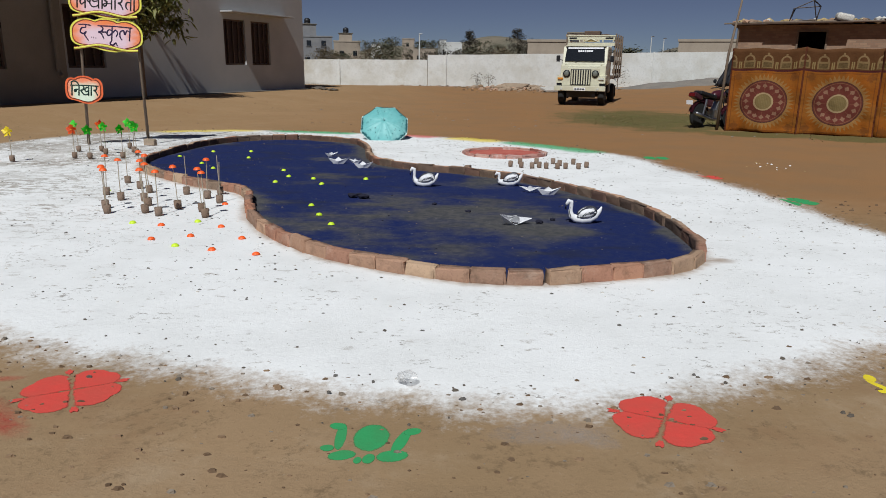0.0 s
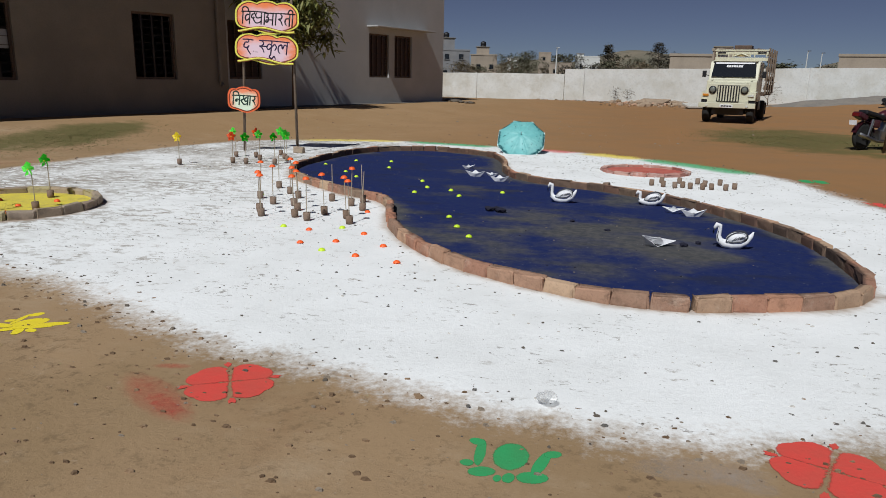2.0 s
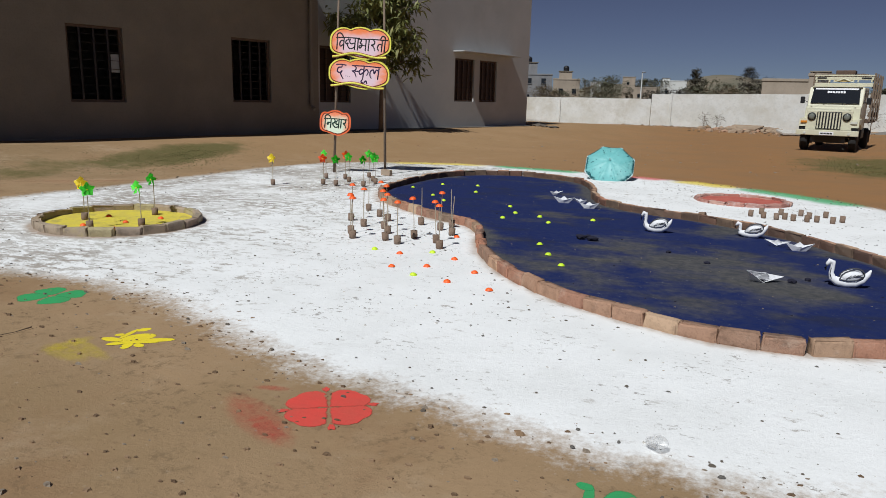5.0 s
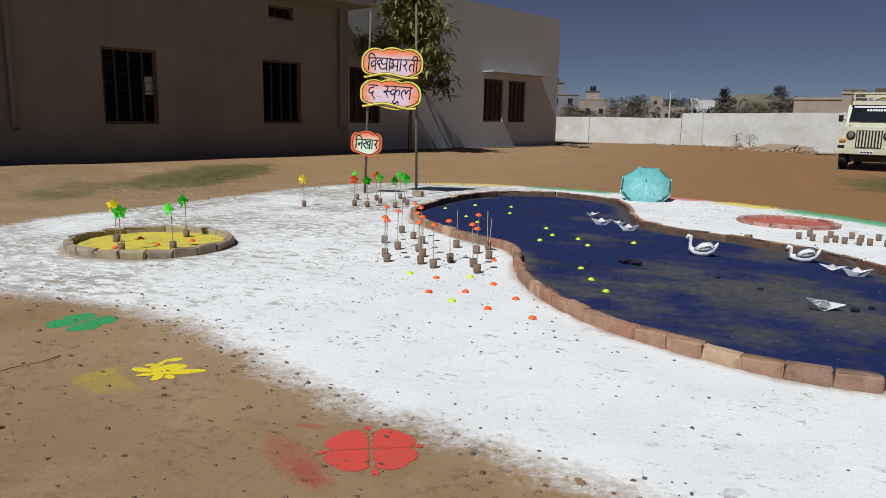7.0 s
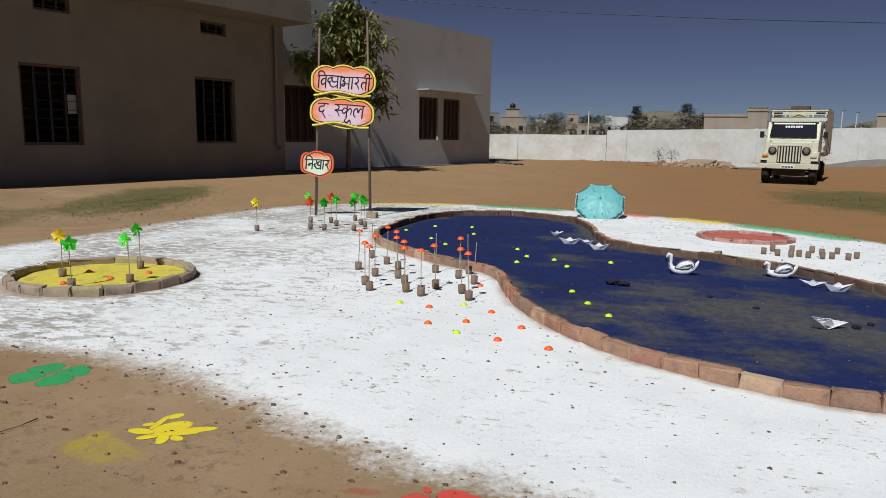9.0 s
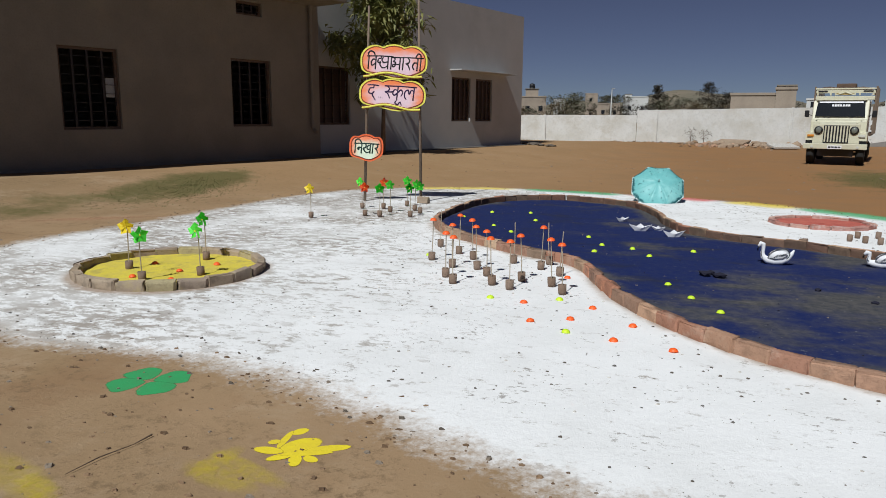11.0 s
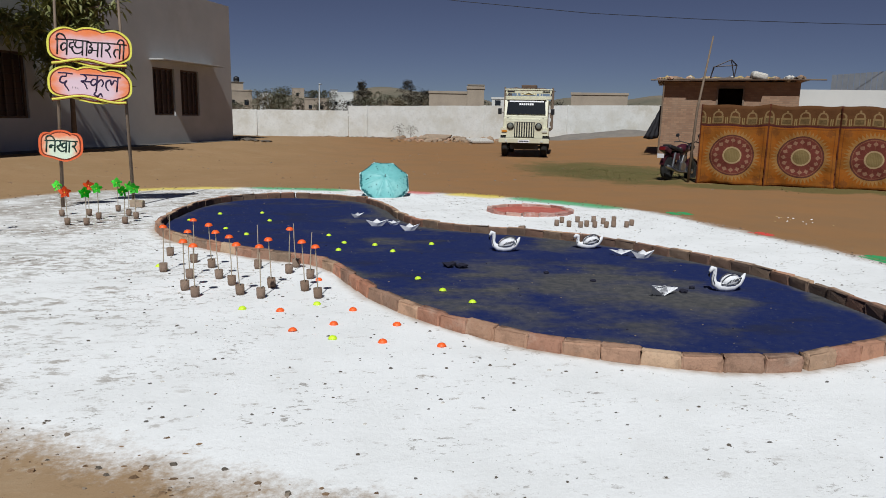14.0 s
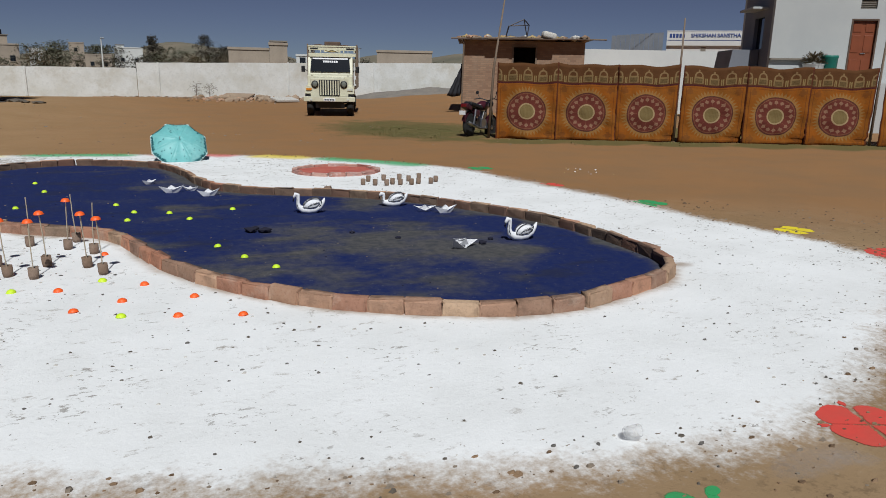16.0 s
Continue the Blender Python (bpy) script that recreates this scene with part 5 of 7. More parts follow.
def swan(m, s, label, wing=1.0, neck=1.0):
    """A painted swan figure in one mesh: neck, belly and tail in one swelling curve, a domed wing, ink lines."""
    bm = bmesh.new()
    line = [(-0.165, 0.150), (-0.158, 0.185), (-0.140, 0.212), (-0.118, 0.205), (-0.114, 0.170), (-0.120, 0.120), (-0.112, 0.075), (-0.070, 0.044), (-0.005, 0.036), (0.065, 0.044), (0.120, 0.075), (0.155, 0.125), (0.172, 0.165)]
    girth = [0.006, 0.015, 0.024, 0.022, 0.018, 0.020, 0.028, 0.038, 0.042, 0.040, 0.032, 0.020, 0.006]
    tube(bm, [(x, 0, z * (neck if x < -0.1 else 1.0)) for x, z in line], girth, 12)
    bmesh.ops.create_uvsphere(bm, u_segments=18, v_segments=10, radius=1.0, matrix=pose(0.035, 0, 0.098, 0, -14, 0) @ Matrix.Diagonal((0.088 * wing, 0.05, 0.056 * wing, 1)))
    ink = len(bm.faces)
    for side in (-1, 1):
        y = side * 0.047
        tube(bm, [(-0.06, y * 0.9, 0.072), (0.0, y, 0.064), (0.07, y, 0.075), (0.118, y * 0.7, 0.11)], 0.0045, 5)
        ring = [(0.035 + 0.093 * wing * math.cos(q) * 0.97, y * 0.62, 0.098 + 0.06 * wing * math.sin(q) + 0.024 * wing * math.cos(q)) for q in [2 * math.pi * k / 14 for k in range(15)]]
        tube(bm, ring, 0.005, 5)
        for j in range(4):
            tube(bm, [(-0.01 + 0.022 * j, y * 1.03, 0.08 + 0.006 * j), (0.03 + 0.026 * j, y * 0.98, 0.112 + 0.006 * j)], 0.004, 5)
        tube(bm, [(-0.128, side * 0.021, 0.16 * neck), (-0.132, side * 0.023, 0.11 * neck), (-0.118, side * 0.029, 0.07)], 0.0032, 5)
    tube(bm, [(-0.158, 0, 0.178 * neck), (-0.168, 0, 0.15 * neck), (-0.162, 0, 0.128 * neck)], [0.013, 0.009, 0.003], 8)
    bm.faces.ensure_lookup_table()
    for f in bm.faces[ink:]:
        f.material_index = 1
    ob = new("swan_figure", finish("swan_figure", bm, [PAPER, SWAN_INK], True))
    ob.matrix_world = m @ Matrix.Diagonal((s, s, s, 1))
    return tagged(ob, label, "swan figure", "swan figures on the pond")


swan(pose(-0.32, 8.42, 0.016, 0, 0, -8), 1.0, "white painted swan figure with grey wing lines on blue powder", 1.12)
swan(pose(0.70, 8.56, 0.016, 0, 0, -10), 0.98, "low white painted swan figure with a short bent neck", 1.05, 0.72)
swan(pose(1.27, 6.53, 0.016, 0, 0, -2), 0.98, "white painted swan figure with a rounded wing and upturned tail")


def boat(m, s, label):
    """A folded paper boat: two pointed sides, a centre peak, thin paper."""
    bm = bmesh.new()
    P = lambda x, y, z: bm.verts.new((x, y, z))
    for side in (-1, 1):
        bl, br, tl, tr, mid_, pk = P(-0.08, 0, 0), P(0.08, 0, 0), P(-0.17, 0, 0.10), P(0.17, 0, 0.10), P(0, side * 0.055, 0.045), P(0, side * 0.004, 0.11)
        base0 = P(0, side * 0.03, 0.0)
        for q in ((bl, base0, mid_, tl), (base0, br, tr, mid_)):
            bm.faces.new(q)
        a, b = P(-0.075, side * 0.022, 0.052), P(0.075, side * 0.022, 0.052)
        bm.faces.new((a, b, pk))
    bmesh.ops.remove_doubles(bm, verts=bm.verts, dist=1e-4)
    bmesh.ops.solidify(bm, geom=bm.faces[:], thickness=0.003)
    ob = new("paper_boat", finish("paper_boat", bm, PAPER))
    ob.matrix_world = m @ Matrix.Diagonal((s, s, s, 1))
    return tagged(ob, label, "paper boat", "paper boats on the pond")


for x, y, r, tilt, s in ((-1.91, 11.05, 30, 5, 0.65), (-1.66, 10.24, 5, 0, 0.9), (-1.43, 10.34, -20, 8, 0.6), (-1.25, 9.86, 15, -6, 0.85), (0.93, 8.14, -12, 20, 0.75), (1.12, 7.98, 8, 0, 0.85)):
    boat(pose(x, y, 0.018, tilt, 0, r), s, "white folded paper boat resting on blue powder")
boat(pose(0.60, 6.44, 0.02, 38, 10, 25), 1.0, "white paper boat tipped over on blue powder")

rnd = random.Random(3)
for x, y, r, word in ((-1.06, 7.62, 0.07, "dark"), (-0.93, 7.58, 0.06, "dark"), (-1.0, 7.72, 0.05, "dark"), (0.86, 6.5, 0.04, "dark"), (1.0, 6.62, 0.035, "dark"), (-0.15, 7.3, 0.03, "dark"), (0.2, 6.95, 0.03, "dark")):
    bm = bmesh.new()
    rough_stone(bm, r, (0, 0, r * 0.4), rnd, 0.5)
    ob = new("powder_clod", finish("powder_clod", bm, CLOD))
    ob.matrix_world = pose(x, y, 0.014)
    tagged(ob, word + " blue-black clod of earth lying in the pond", "clod", "clods in the pond")

# ---- umbrella ----
AQUA = surface("aqua_umbrella_cloth", (0.2, 0.5, 0.5), (0.14, 0.42, 0.42), 4.0, 0.5, 0, 0.1, (0.42, 0.72, 0.7), 0.5)
AQUA_PALE = plain("pale_aqua_piping", (0.6, 0.74, 0.72), 0.6)
AQUA_DARK = plain("teal_print", (0.03, 0.16, 0.18), 0.6)
umb = thing("umbrella", pose(-1.38, 13.86, 0.27, 0, 0, 4) @ pose(0, 0, 0, 47, 0, 0) @ pose(0, 0, 0, 0, 0, 20), "open aqua umbrella with a dark printed hem, lying on the powder", "umbrella")
R, D, N = 0.475, 0.165, 8
for k in range(N):
    bm = bmesh.new()
    rows = []
    for j in range(9):
        f = j / 8
        row = []
        for i in range(7):
            a = 2 * math.pi * (k + i / 6) / N
            chord = math.cos(math.pi / N) / math.cos((i / 6 - 0.5) * 2 * math.pi / N)
            r = R * math.sin(f * 1.45) / math.sin(1.45) * (1 + (chord - 1) * f)
            row.append(bm.verts.new((r * math.cos(a), r * math.sin(a), D * (math.cos(f * 1.45) - math.cos(1.45)) / (1 - math.cos(1.45)) - (0.025 * f + 0.035 * f * (1 - f)) * math.sin(math.pi * i / 6))))
        rows.append(row)
    for a, b in zip(rows, rows[1:]):
        for i in range(6):
            bm.faces.new((a[i], a[i + 1], b[i + 1], b[i]))
    bmesh.ops.remove_doubles(bm, verts=bm.verts, dist=1e-5)
    gore = part("gore", bm, AQUA, umb, smooth=True)
    gore.modifiers.new("cloth", "SOLIDIFY").thickness = 0.002
    bm = bmesh.new()
    rnd = random.Random(k)
    for i in range(31):
        low = i < 27
        f, a = (0.955 - 0.13 * rnd.random() ** 1.6, 2 * math.pi * (k + 0.06 + 0.88 * (i + rnd.random()) / 27) / N) if low else (rnd.uniform(0.3, 0.75), 2 * math.pi * (k + rnd.uniform(0.15, 0.85)) / N)
        w = (a * N / 2 / math.pi) % 1
        chord = math.cos(math.pi / N) / math.cos((w - 0.5) * 2 * math.pi / N)
        r = R * math.sin(f * 1.45) / math.sin(1.45) * (1 + (chord - 1) * f)
        z = D * (math.cos(f * 1.45) - math.cos(1.45)) / (1 - math.cos(1.45)) - (0.025 * f + 0.035 * f * (1 - f)) * math.sin(math.pi * w)
        box(bm, (rnd.uniform(0.03, 0.06) if low else 0.022, 0.009, 0.008), (r * math.cos(a) * 1.003, r * math.sin(a) * 1.003, z + 0.005), Matrix.Rotation(a + rnd.uniform(-0.9, 0.9), 4, "Z") @ Matrix.Rotation(0.9, 4, "Y"))
    tagged(part("print", bm, AQUA_DARK, gore, "dark teal printed sprigs along the hem"), kind="stuff")
for k in range(N):
    bm = bmesh.new()
    pts = []
    for i in range(9):
        a = 2 * math.pi * (k + i / 8) / N
        chord = math.cos(math.pi / N) / math.cos((i / 8 - 0.5) * 2 * math.pi / N)
        pts.append((R * chord * math.cos(a), R * chord * math.sin(a), -0.025 * math.sin(math.pi * i / 8)))
    tube(bm, pts, 0.014, 6)
    part("hem", bm, AQUA_PALE, umb, "pale stitched hem")
for k in range(N):
    a = 2 * math.pi * k / N
    bm = bmesh.new()
    tube(bm, [(R * math.sin(f * 1.45) / math.sin(1.45) * math.cos(a), R * math.sin(f * 1.45) / math.sin(1.45) * math.sin(a), D * (math.cos(f * 1.45) - math.cos(1.45)) / (1 - math.cos(1.45)) - 0.006) for f in (0.02, 0.3, 0.6, 1.0)], 0.004, 5)
    part("rib", bm, STEEL, umb)
bm = bmesh.new()
tube(bm, [(0, 0, D + 0.07), (0, 0, D + 0.02)], [0.005, 0.012], 8)
tube(bm, [(0, 0, D), (0, 0, -0.42)], 0.006, 8)
part("shaft", bm, STEEL, umb)
bm = bmesh.new()
tube(bm, [(0, 0, -0.38), (0, 0, -0.44)], 0.016, 8)
part("handle", bm, BLACK, umb)


# ---- powder flowers on the soil ----
def petal(a, r0, r1, w, n=26, notch=0.0):
    pts = []
    for k in range(n):
        t = 2 * math.pi * k / n
        x = (r0 + r1) / 2 + (r1 - r0) / 2 * math.cos(t) - notch * max(0, math.cos(t)) ** 6
        y = w * math.sin(t) * (0.75 + 0.3 * math.cos(t))
        wob = 1 + 0.03 * math.sin(5 * t + a * 9)
        pts.append((wob * (x * math.cos(a) - y * math.sin(a)), wob * (x * math.sin(a) + y * math.cos(a))))
    return pts


def drawn_shape(pts, z):
    """A flat patch of powder: full in the middle, thinning to its outline."""
    n = len(pts)
    mx, my = sum(p[0] for p in pts) / n, sum(p[1] for p in pts) / n
    verts, body = [], []
    for f, w in ((1.0, 0.0), (0.74, 0.72), (0.48, 1.0)):
        verts += [(mx + (x - mx) * f * 1.24, my + (y - my) * f * 1.24, z) for x, y in pts]
        body += [w] * n
    verts.append((mx, my, z))
    body.append(1.0)
    faces = [(r * n + k, r * n + (k + 1) % n, (r + 1) * n + (k + 1) % n, (r + 1) * n + k) for r in range(2) for k in range(n)]
    faces += [(2 * n + k, 2 * n + (k + 1) % n, 3 * n) for k in range(n)]
    me = bpy.data.meshes.new("powder")
    me.from_pydata(verts, [], faces)
    set_attribute(me, "body", body)
    return me


def powder_flower(m, shapes, mat, name, label):
    base = thing(name, m, label, "powder drawing", "powder drawings on the soil")
    for i, (nm, pts) in enumerate(shapes):
        me = drawn_shape(pts, 0.0002 * i)
        me.materials.append(mat)
        ob = new(nm, me)
        ob.parent = base
    return base


def quarter(a, r, gap, n=14):
    """A broad petal filling a quarter, with a rounded, slightly notched outer edge."""
    pts = []
    for k in range(n + 1):
        t = math.radians(-43.5 + 87 * k / n)
        q = r * (1.0 - 0.22 * abs(t / 0.733) ** 3.5 - 0.05 * math.exp(-(t / 0.12) ** 2))
        pts.append((q * math.cos(t), q * math.sin(t)))
    pts.append((0.006, 0.0))
    c, s = math.cos(a), math.sin(a)
    return [((x + gap) * c - y * s, (x + gap) * s + y * c) for x, y in pts]


def four(r, seed, red=True):
    if not red:
        return [("petal", petal(math.radians(45 + 90 * k + (6 if k % 2 else -4)), 0.028, r * 0.97, r * 0.56)) for k in range(4)]
    out = [("petal", quarter(math.radians(45 + 90 * k + (3 if k % 2 else -3)), r * 0.98, 0.01)) for k in range(4)]
    return out + [("tip", petal(math.radians(90 * k + 3), r * 0.86, r * 1.1, 0.022)) for k in range(4)]


def dot(x, y, rx, ry, turn=0.0, n=24):
    c, s = math.cos(turn), math.sin(turn)
    return [(x + rx * math.cos(2 * math.pi * k / n) * c - ry * math.sin(2 * math.pi * k / n) * s, y + rx * math.cos(2 * math.pi * k / n) * s + ry * math.sin(2 * math.pi * k / n) * c) for k in range(n)]


powder_flower(pose(1.0, 2.77, 0.0035, 0, 0, -23), four(0.215, 1), RED_DRAWN, "powder_flower", "red powder flower of four broad petals on brown soil")
powder_flower(pose(-1.62, 2.92, 0.0025, 0, 0, 28), four(0.215, 2), RED_DRAWN, "powder_flower", "red powder flower of four broad petals on brown soil")
powder_flower(pose(4.3, 5.0, 0.0035), four(0.22, 3), RED_DRAWN, "powder_flower", "red powder flower of four broad petals on brown soil")
powder_flower(pose(-4.33, 3.85, 0.0009, 0, 0, 0), four(0.225, 4, False), GREEN_DRAWN, "powder_flower", "green powder flower of four oval petals on brown soil")
powder_flower(pose(3.85, 7.9, 0.0009, 0, 0, 12), four(0.25, 5, False), GREEN_DRAWN, "powder_flower", "green powder flower of four oval petals on brown soil")
powder_flower(pose(4.3, 6.08, 0.0009, 0, 0, 20), four(0.2, 6, False), YELLOW_DRAWN, "powder_flower", "yellow powder flower of four oval petals on brown soil")
powder_flower(pose(3.46, 9.6, 0.0009), four(0.2, 7, False), RED_DRAWN, "powder_flower", "red powder flower of four oval petals on brown soil")
powder_flower(pose(3.3, 11.6, 0.0009), four(0.22, 8, False), GREEN_DRAWN, "powder_flower", "green powder flower of four oval petals on brown soil")
LOTUS = [("bud", dot(0.03, 0.03, 0.16, 0.075, 0.25)), ("head", dot(-0.02, 0.19, 0.07, 0.035, 0.3)), ("neck", dot(-0.12, 0.1, 0.10, 0.03, 1.2)), ("leaf", dot(-0.22, -0.02, 0.12, 0.035, -0.15)), ("leaf", dot(0.26, -0.01, 0.17, 0.035, 0.1)),
         ("leaf", dot(-0.1, -0.09, 0.11, 0.03, 0.25)), ("leaf", dot(0.02, -0.13, 0.05, 0.06, 0.1)), ("leaf", dot(0.14, -0.12, 0.06, 0.03, -0.3)), ("leaf", dot(-0.2, 0.07, 0.05, 0.025, 0.1)), ("leaf", dot(0.1, -0.06, 0.2, 0.025, 0.05))]
powder_flower(pose(-3.15, 3.34, 0.0009, 0, 0, 18) @ Matrix.Diagonal((0.56, 0.9, 1, 1)), LOTUS, YELLOW_DRAWN, "powder_lotus", "yellow powder lotus with a bud and leaves on brown soil")
powder_flower(pose(2.22, 3.13, 0.0009, 0, 0, 40) @ Matrix.Diagonal((0.56, 0.8, 1, 1)), LOTUS, YELLOW_DRAWN, "powder_lotus", "yellow powder lotus with a bud and leaves on brown soil")
EMBLEM = [("body", dot(0, 0.045, 0.118, 0.105)), ("lobe", dot(-0.215, 0.04, 0.036, 0.105, 0.15)), ("lobe", dot(-0.265, 0.125, 0.058, 0.028, -0.1)), ("lobe", dot(0.215, 0.025, 0.04, 0.11, -0.35)), ("lobe", dot(0.28, 0.11, 0.058, 0.028, 0.2)),
        ("foot", dot(-0.155, -0.108, 0.085, 0.036, 0.15)), ("foot", dot(0.18, -0.095, 0.10, 0.042, 0.12)), ("foot", dot(-0.04, -0.14, 0.026, 0.024)), ("foot", dot(0.03, -0.125, 0.04, 0.034, 0.4)), ("toe", dot(-0.275, -0.06, 0.045, 0.024))]
powder_flower(pose(-0.22, 2.53, 0.0009, 0, 0, -3) @ Matrix.Diagonal((0.57, 0.93, 1, 1)), EMBLEM, GREEN_DRAWN, "powder_emblem", "green powder emblem of a disc between curling lobes on brown soil")


def smear(name, mat, m, shapes, label, strength):
    """Loose powder dusted thinly over the soil."""
    base = thing(name, m, label, "spilt powder", "spilt powder on the soil")
    for i, pts in enumerate(shapes):
        me = drawn_shape(pts, 0.0003 * i)
        vals = np.zeros(len(me.vertices), np.float32)
        me.attributes["body"].data.foreach_get("value", vals)
        me.attributes["body"].data.foreach_set("value", vals * strength)
        me.materials.append(mat)
        ob = new("dusting", me)
        ob.parent = base


PALE_DRAWN = drawn_powder("pale_dusting_powder", (0.5, 0.42, 0.36), (0.45, 0.38, 0.32), True)
RED_LOOSE = drawn_powder("loose_red_powder", (0.64, 0.075, 0.06), (0.56, 0.085, 0.065), True)
YELLOW_LOOSE = drawn_powder("loose_yellow_powder", (0.78, 0.64, 0.03), (0.7, 0.55, 0.04), True)
smear("spilt_powder", RED_LOOSE, pose(-1.87, 2.70, 0.001), [dot(0, 0, 0.30, 0.10, -0.6), dot(0.1, -0.07, 0.14, 0.05, -0.6), dot(-0.12, 0.32, 0.09, 0.03, 0.2)], "red powder dusted thinly beside a red flower", 0.33)
smear("spilt_powder", YELLOW_LOOSE, pose(-3.4, 3.05, 0.001), [dot(-0.03, 0.08, 0.06, 0.15, -0.2), dot(0.14, 0.06, 0.24, 0.05, -0.4), dot(0.06, -0.03, 0.2, 0.08, -0.3)], "yellow powder dusted thinly beside the lotus drawing", 0.33)
smear("spilt_powder", YELLOW_LOOSE, pose(-4.15, 2.78, 0.001), [dot(0, 0, 0.32, 0.09, -0.4), dot(0.15, -0.05, 0.14, 0.06, -0.4)], "yellow powder scattered in patches on the soil", 0.3)
smear("spilt_powder", RED_LOOSE, pose(-9.2, 8.9, 0.012), [dot(0, 0, 1.0, 0.12, 0.6)], "faint red powder trail on the soil", 0.2)
smear("spilt_powder", PALE_DRAWN, pose(0.5, 2.64, 0.001), [dot(0, 0, 0.25, 0.09, 0.1), dot(0.16, -0.04, 0.12, 0.06, -0.4)], "pale pinkish powder spilt on the soil", 0.36)

# ---- stones, pebbles, twigs ----
PEBBLE_SLATE = plain("dark_grey_crumb", (0.13, 0.12, 0.11), 0.95)
PEBBLE_UMBER = plain("umber_clod", (0.15, 0.095, 0.055), 0.95)
rnd = random.Random(7)


def scatter(name, n, spot, sizes, mats, label, category="pebbles"):
    bm = bmesh.new()
    for _ in range(n):
        x, y, z = spot()
        r = sizes[0] + (sizes[1] - sizes[0]) * rnd.random() ** 4
        t0, sq = rnd.uniform(0, 6.3), rnd.uniform(0.3, 0.85)
        low = [bm.verts.new((x + r * math.cos(t0 + k * 1.257) * rnd.uniform(0.55, 1.4), y + sq * r * math.sin(t0 + k * 1.257) * rnd.uniform(0.55, 1.4), z - 0.003)) for k in range(5)]
        top = [bm.verts.new((x + 0.6 * r * math.cos(t0 + k * 1.257 + 0.3), y + 0.6 * sq * r * math.sin(t0 + k * 1.257 + 0.3), z + r * rnd.uniform(0.3, 0.6))) for k in range(5)]
        mi = rnd.randrange(len(mats))
        faces = [bm.faces.new(top)] + [bm.faces.new((low[k], low[(k + 1) % 5], top[(k + 1) % 5], top[k])) for k in range(5)]
        for f in faces:
            f.material_index = mi
    tagged(new(name, finish(name, bm, mats)), label, category, kind="stuff")


def on_powder():
    while True:
        k = rnd.randrange(len(rim_line))
        f = math.sqrt(rnd.random())
        x, y = mid + (rim_line[k] - mid) * f
        if np.min(np.hypot(pond_line[::6, 0] - x, pond_line[::6, 1] - y)) > 0.15 and not (-4 < x < 2 and inside[int((y - 4.4) / 0.036) % inside.shape[0], int((x + 4.6) / 0.036) % inside.shape[1]]) and math.hypot(x + 6.0, y - 6.32) > 0.98:
            return x, y, 0.011


def at_rim():
    k = rnd.randrange(len(rim_line))
    x, y = mid + (rim_line[k] - mid) * rnd.gauss(1.0, 0.035)
    return x, y, 0.004


def on_soil():
    while True:
        x, y = rnd.uniform(-9, 6), rnd.uniform(1.2, 7)
        if y < 4.6 or x < -8.5 or x > 4:
            return x, y, float(rise(x, y)) - 0.002


def far_soil():
    x, y = rnd.uniform(-11, 16), rnd.uniform(15, 30)
    return x, y, float(rise(x, y)) - 0.004


scatter("pebbles", 4200, on_powder, (0.0035, 0.017), [PEBBLE_SLATE, PEBBLE_DARK, PEBBLE_SLATE, PEBBLE_PALE], "small grey pebbles and crumbs lying on the white powder")
scatter("pebbles", 1500, at_rim, (0.004, 0.024), [PEBBLE_GREY, PEBBLE_BROWN, PEBBLE_DARK, PEBBLE_UMBER], "powder-dusted pebbles along the ragged rim of the powder")
scatter("pebbles", 8000, on_soil, (0.003, 0.026), [PEBBLE_BROWN, PEBBLE_GREY, PEBBLE_BROWN, PEBBLE_UMBER, PEBBLE_UMBER], "brown pebbles and crumbs of soil on the open ground")
scatter("pebbles", 700, far_soil, (0.015, 0.05), [PEBBLE_BROWN, PEBBLE_GREY, PEBBLE_BROWN], "scattered clods and pebbles across the court")


def in_pond():
    while True:
        i, j = rnd.randrange(inside.shape[0]), rnd.randrange(inside.shape[1])
        if inside[i, j]:
            return cx[i, j], cy[i, j], 0.016


def on_court():
    return 4.8 + rnd.gauss(0, 0.2), 10.8 + rnd.gauss(0, 0.3), 0.004


scatter("litter", 14, on_court, (0.012, 0.03), [PAPER, STRAW], "small white and straw-coloured scraps lying on the court", "litter")


def by_flower():
    return 4.4 + rnd.gauss(0, 0.18), 7.45 + rnd.gauss(0, 0.25), 0.002


scatter("clods", 16, by_flower, (0.015, 0.04), [PEBBLE_UMBER], "dark clods of earth on the open soil beside the powder", "clods")
scatter("pebbles", 260, in_pond, (0.005, 0.014), [CLOD, PEBBLE_GREY], "crumbs and pebbles on the blue pond floor")
bm = lathe(bmesh.new(), [(0.0, 0.0), (0.036, 0.0), (0.042, 0.01), (0.045, 0.085), (0.041, 0.085), (0.037, 0.012), (0.0, 0.01)], 20)
jar = new("plastic_cup", finish("plastic_cup", bm, CLEAR, True))
jar.matrix_world = pose(-0.135, 3.06, 0.035, 62, 20, 30) @ Matrix.Diagonal((0.9, 0.62, 0.8, 1))
tagged(jar, "crumpled clear plastic cup lying on white powder", "cup")
bm = bmesh.new()
tube(bm, [(0, 0, 0.006), (0.2, 0.09, 0.012), (0.42, 0.16, 0.008), (0.55, 0.23, 0.01)], [0.0015, 0.003, 0.002, 0.005], 6)
ob = new("twig", finish("twig", bm, BARK))
ob.matrix_world = pose(-3.96, 2.84, 0.0009, 0, 0, 53) @ Matrix.Diagonal((0.72, 0.72, 1, 1))
tagged(ob, "thin dark dry twig lying on the soil", "twig")


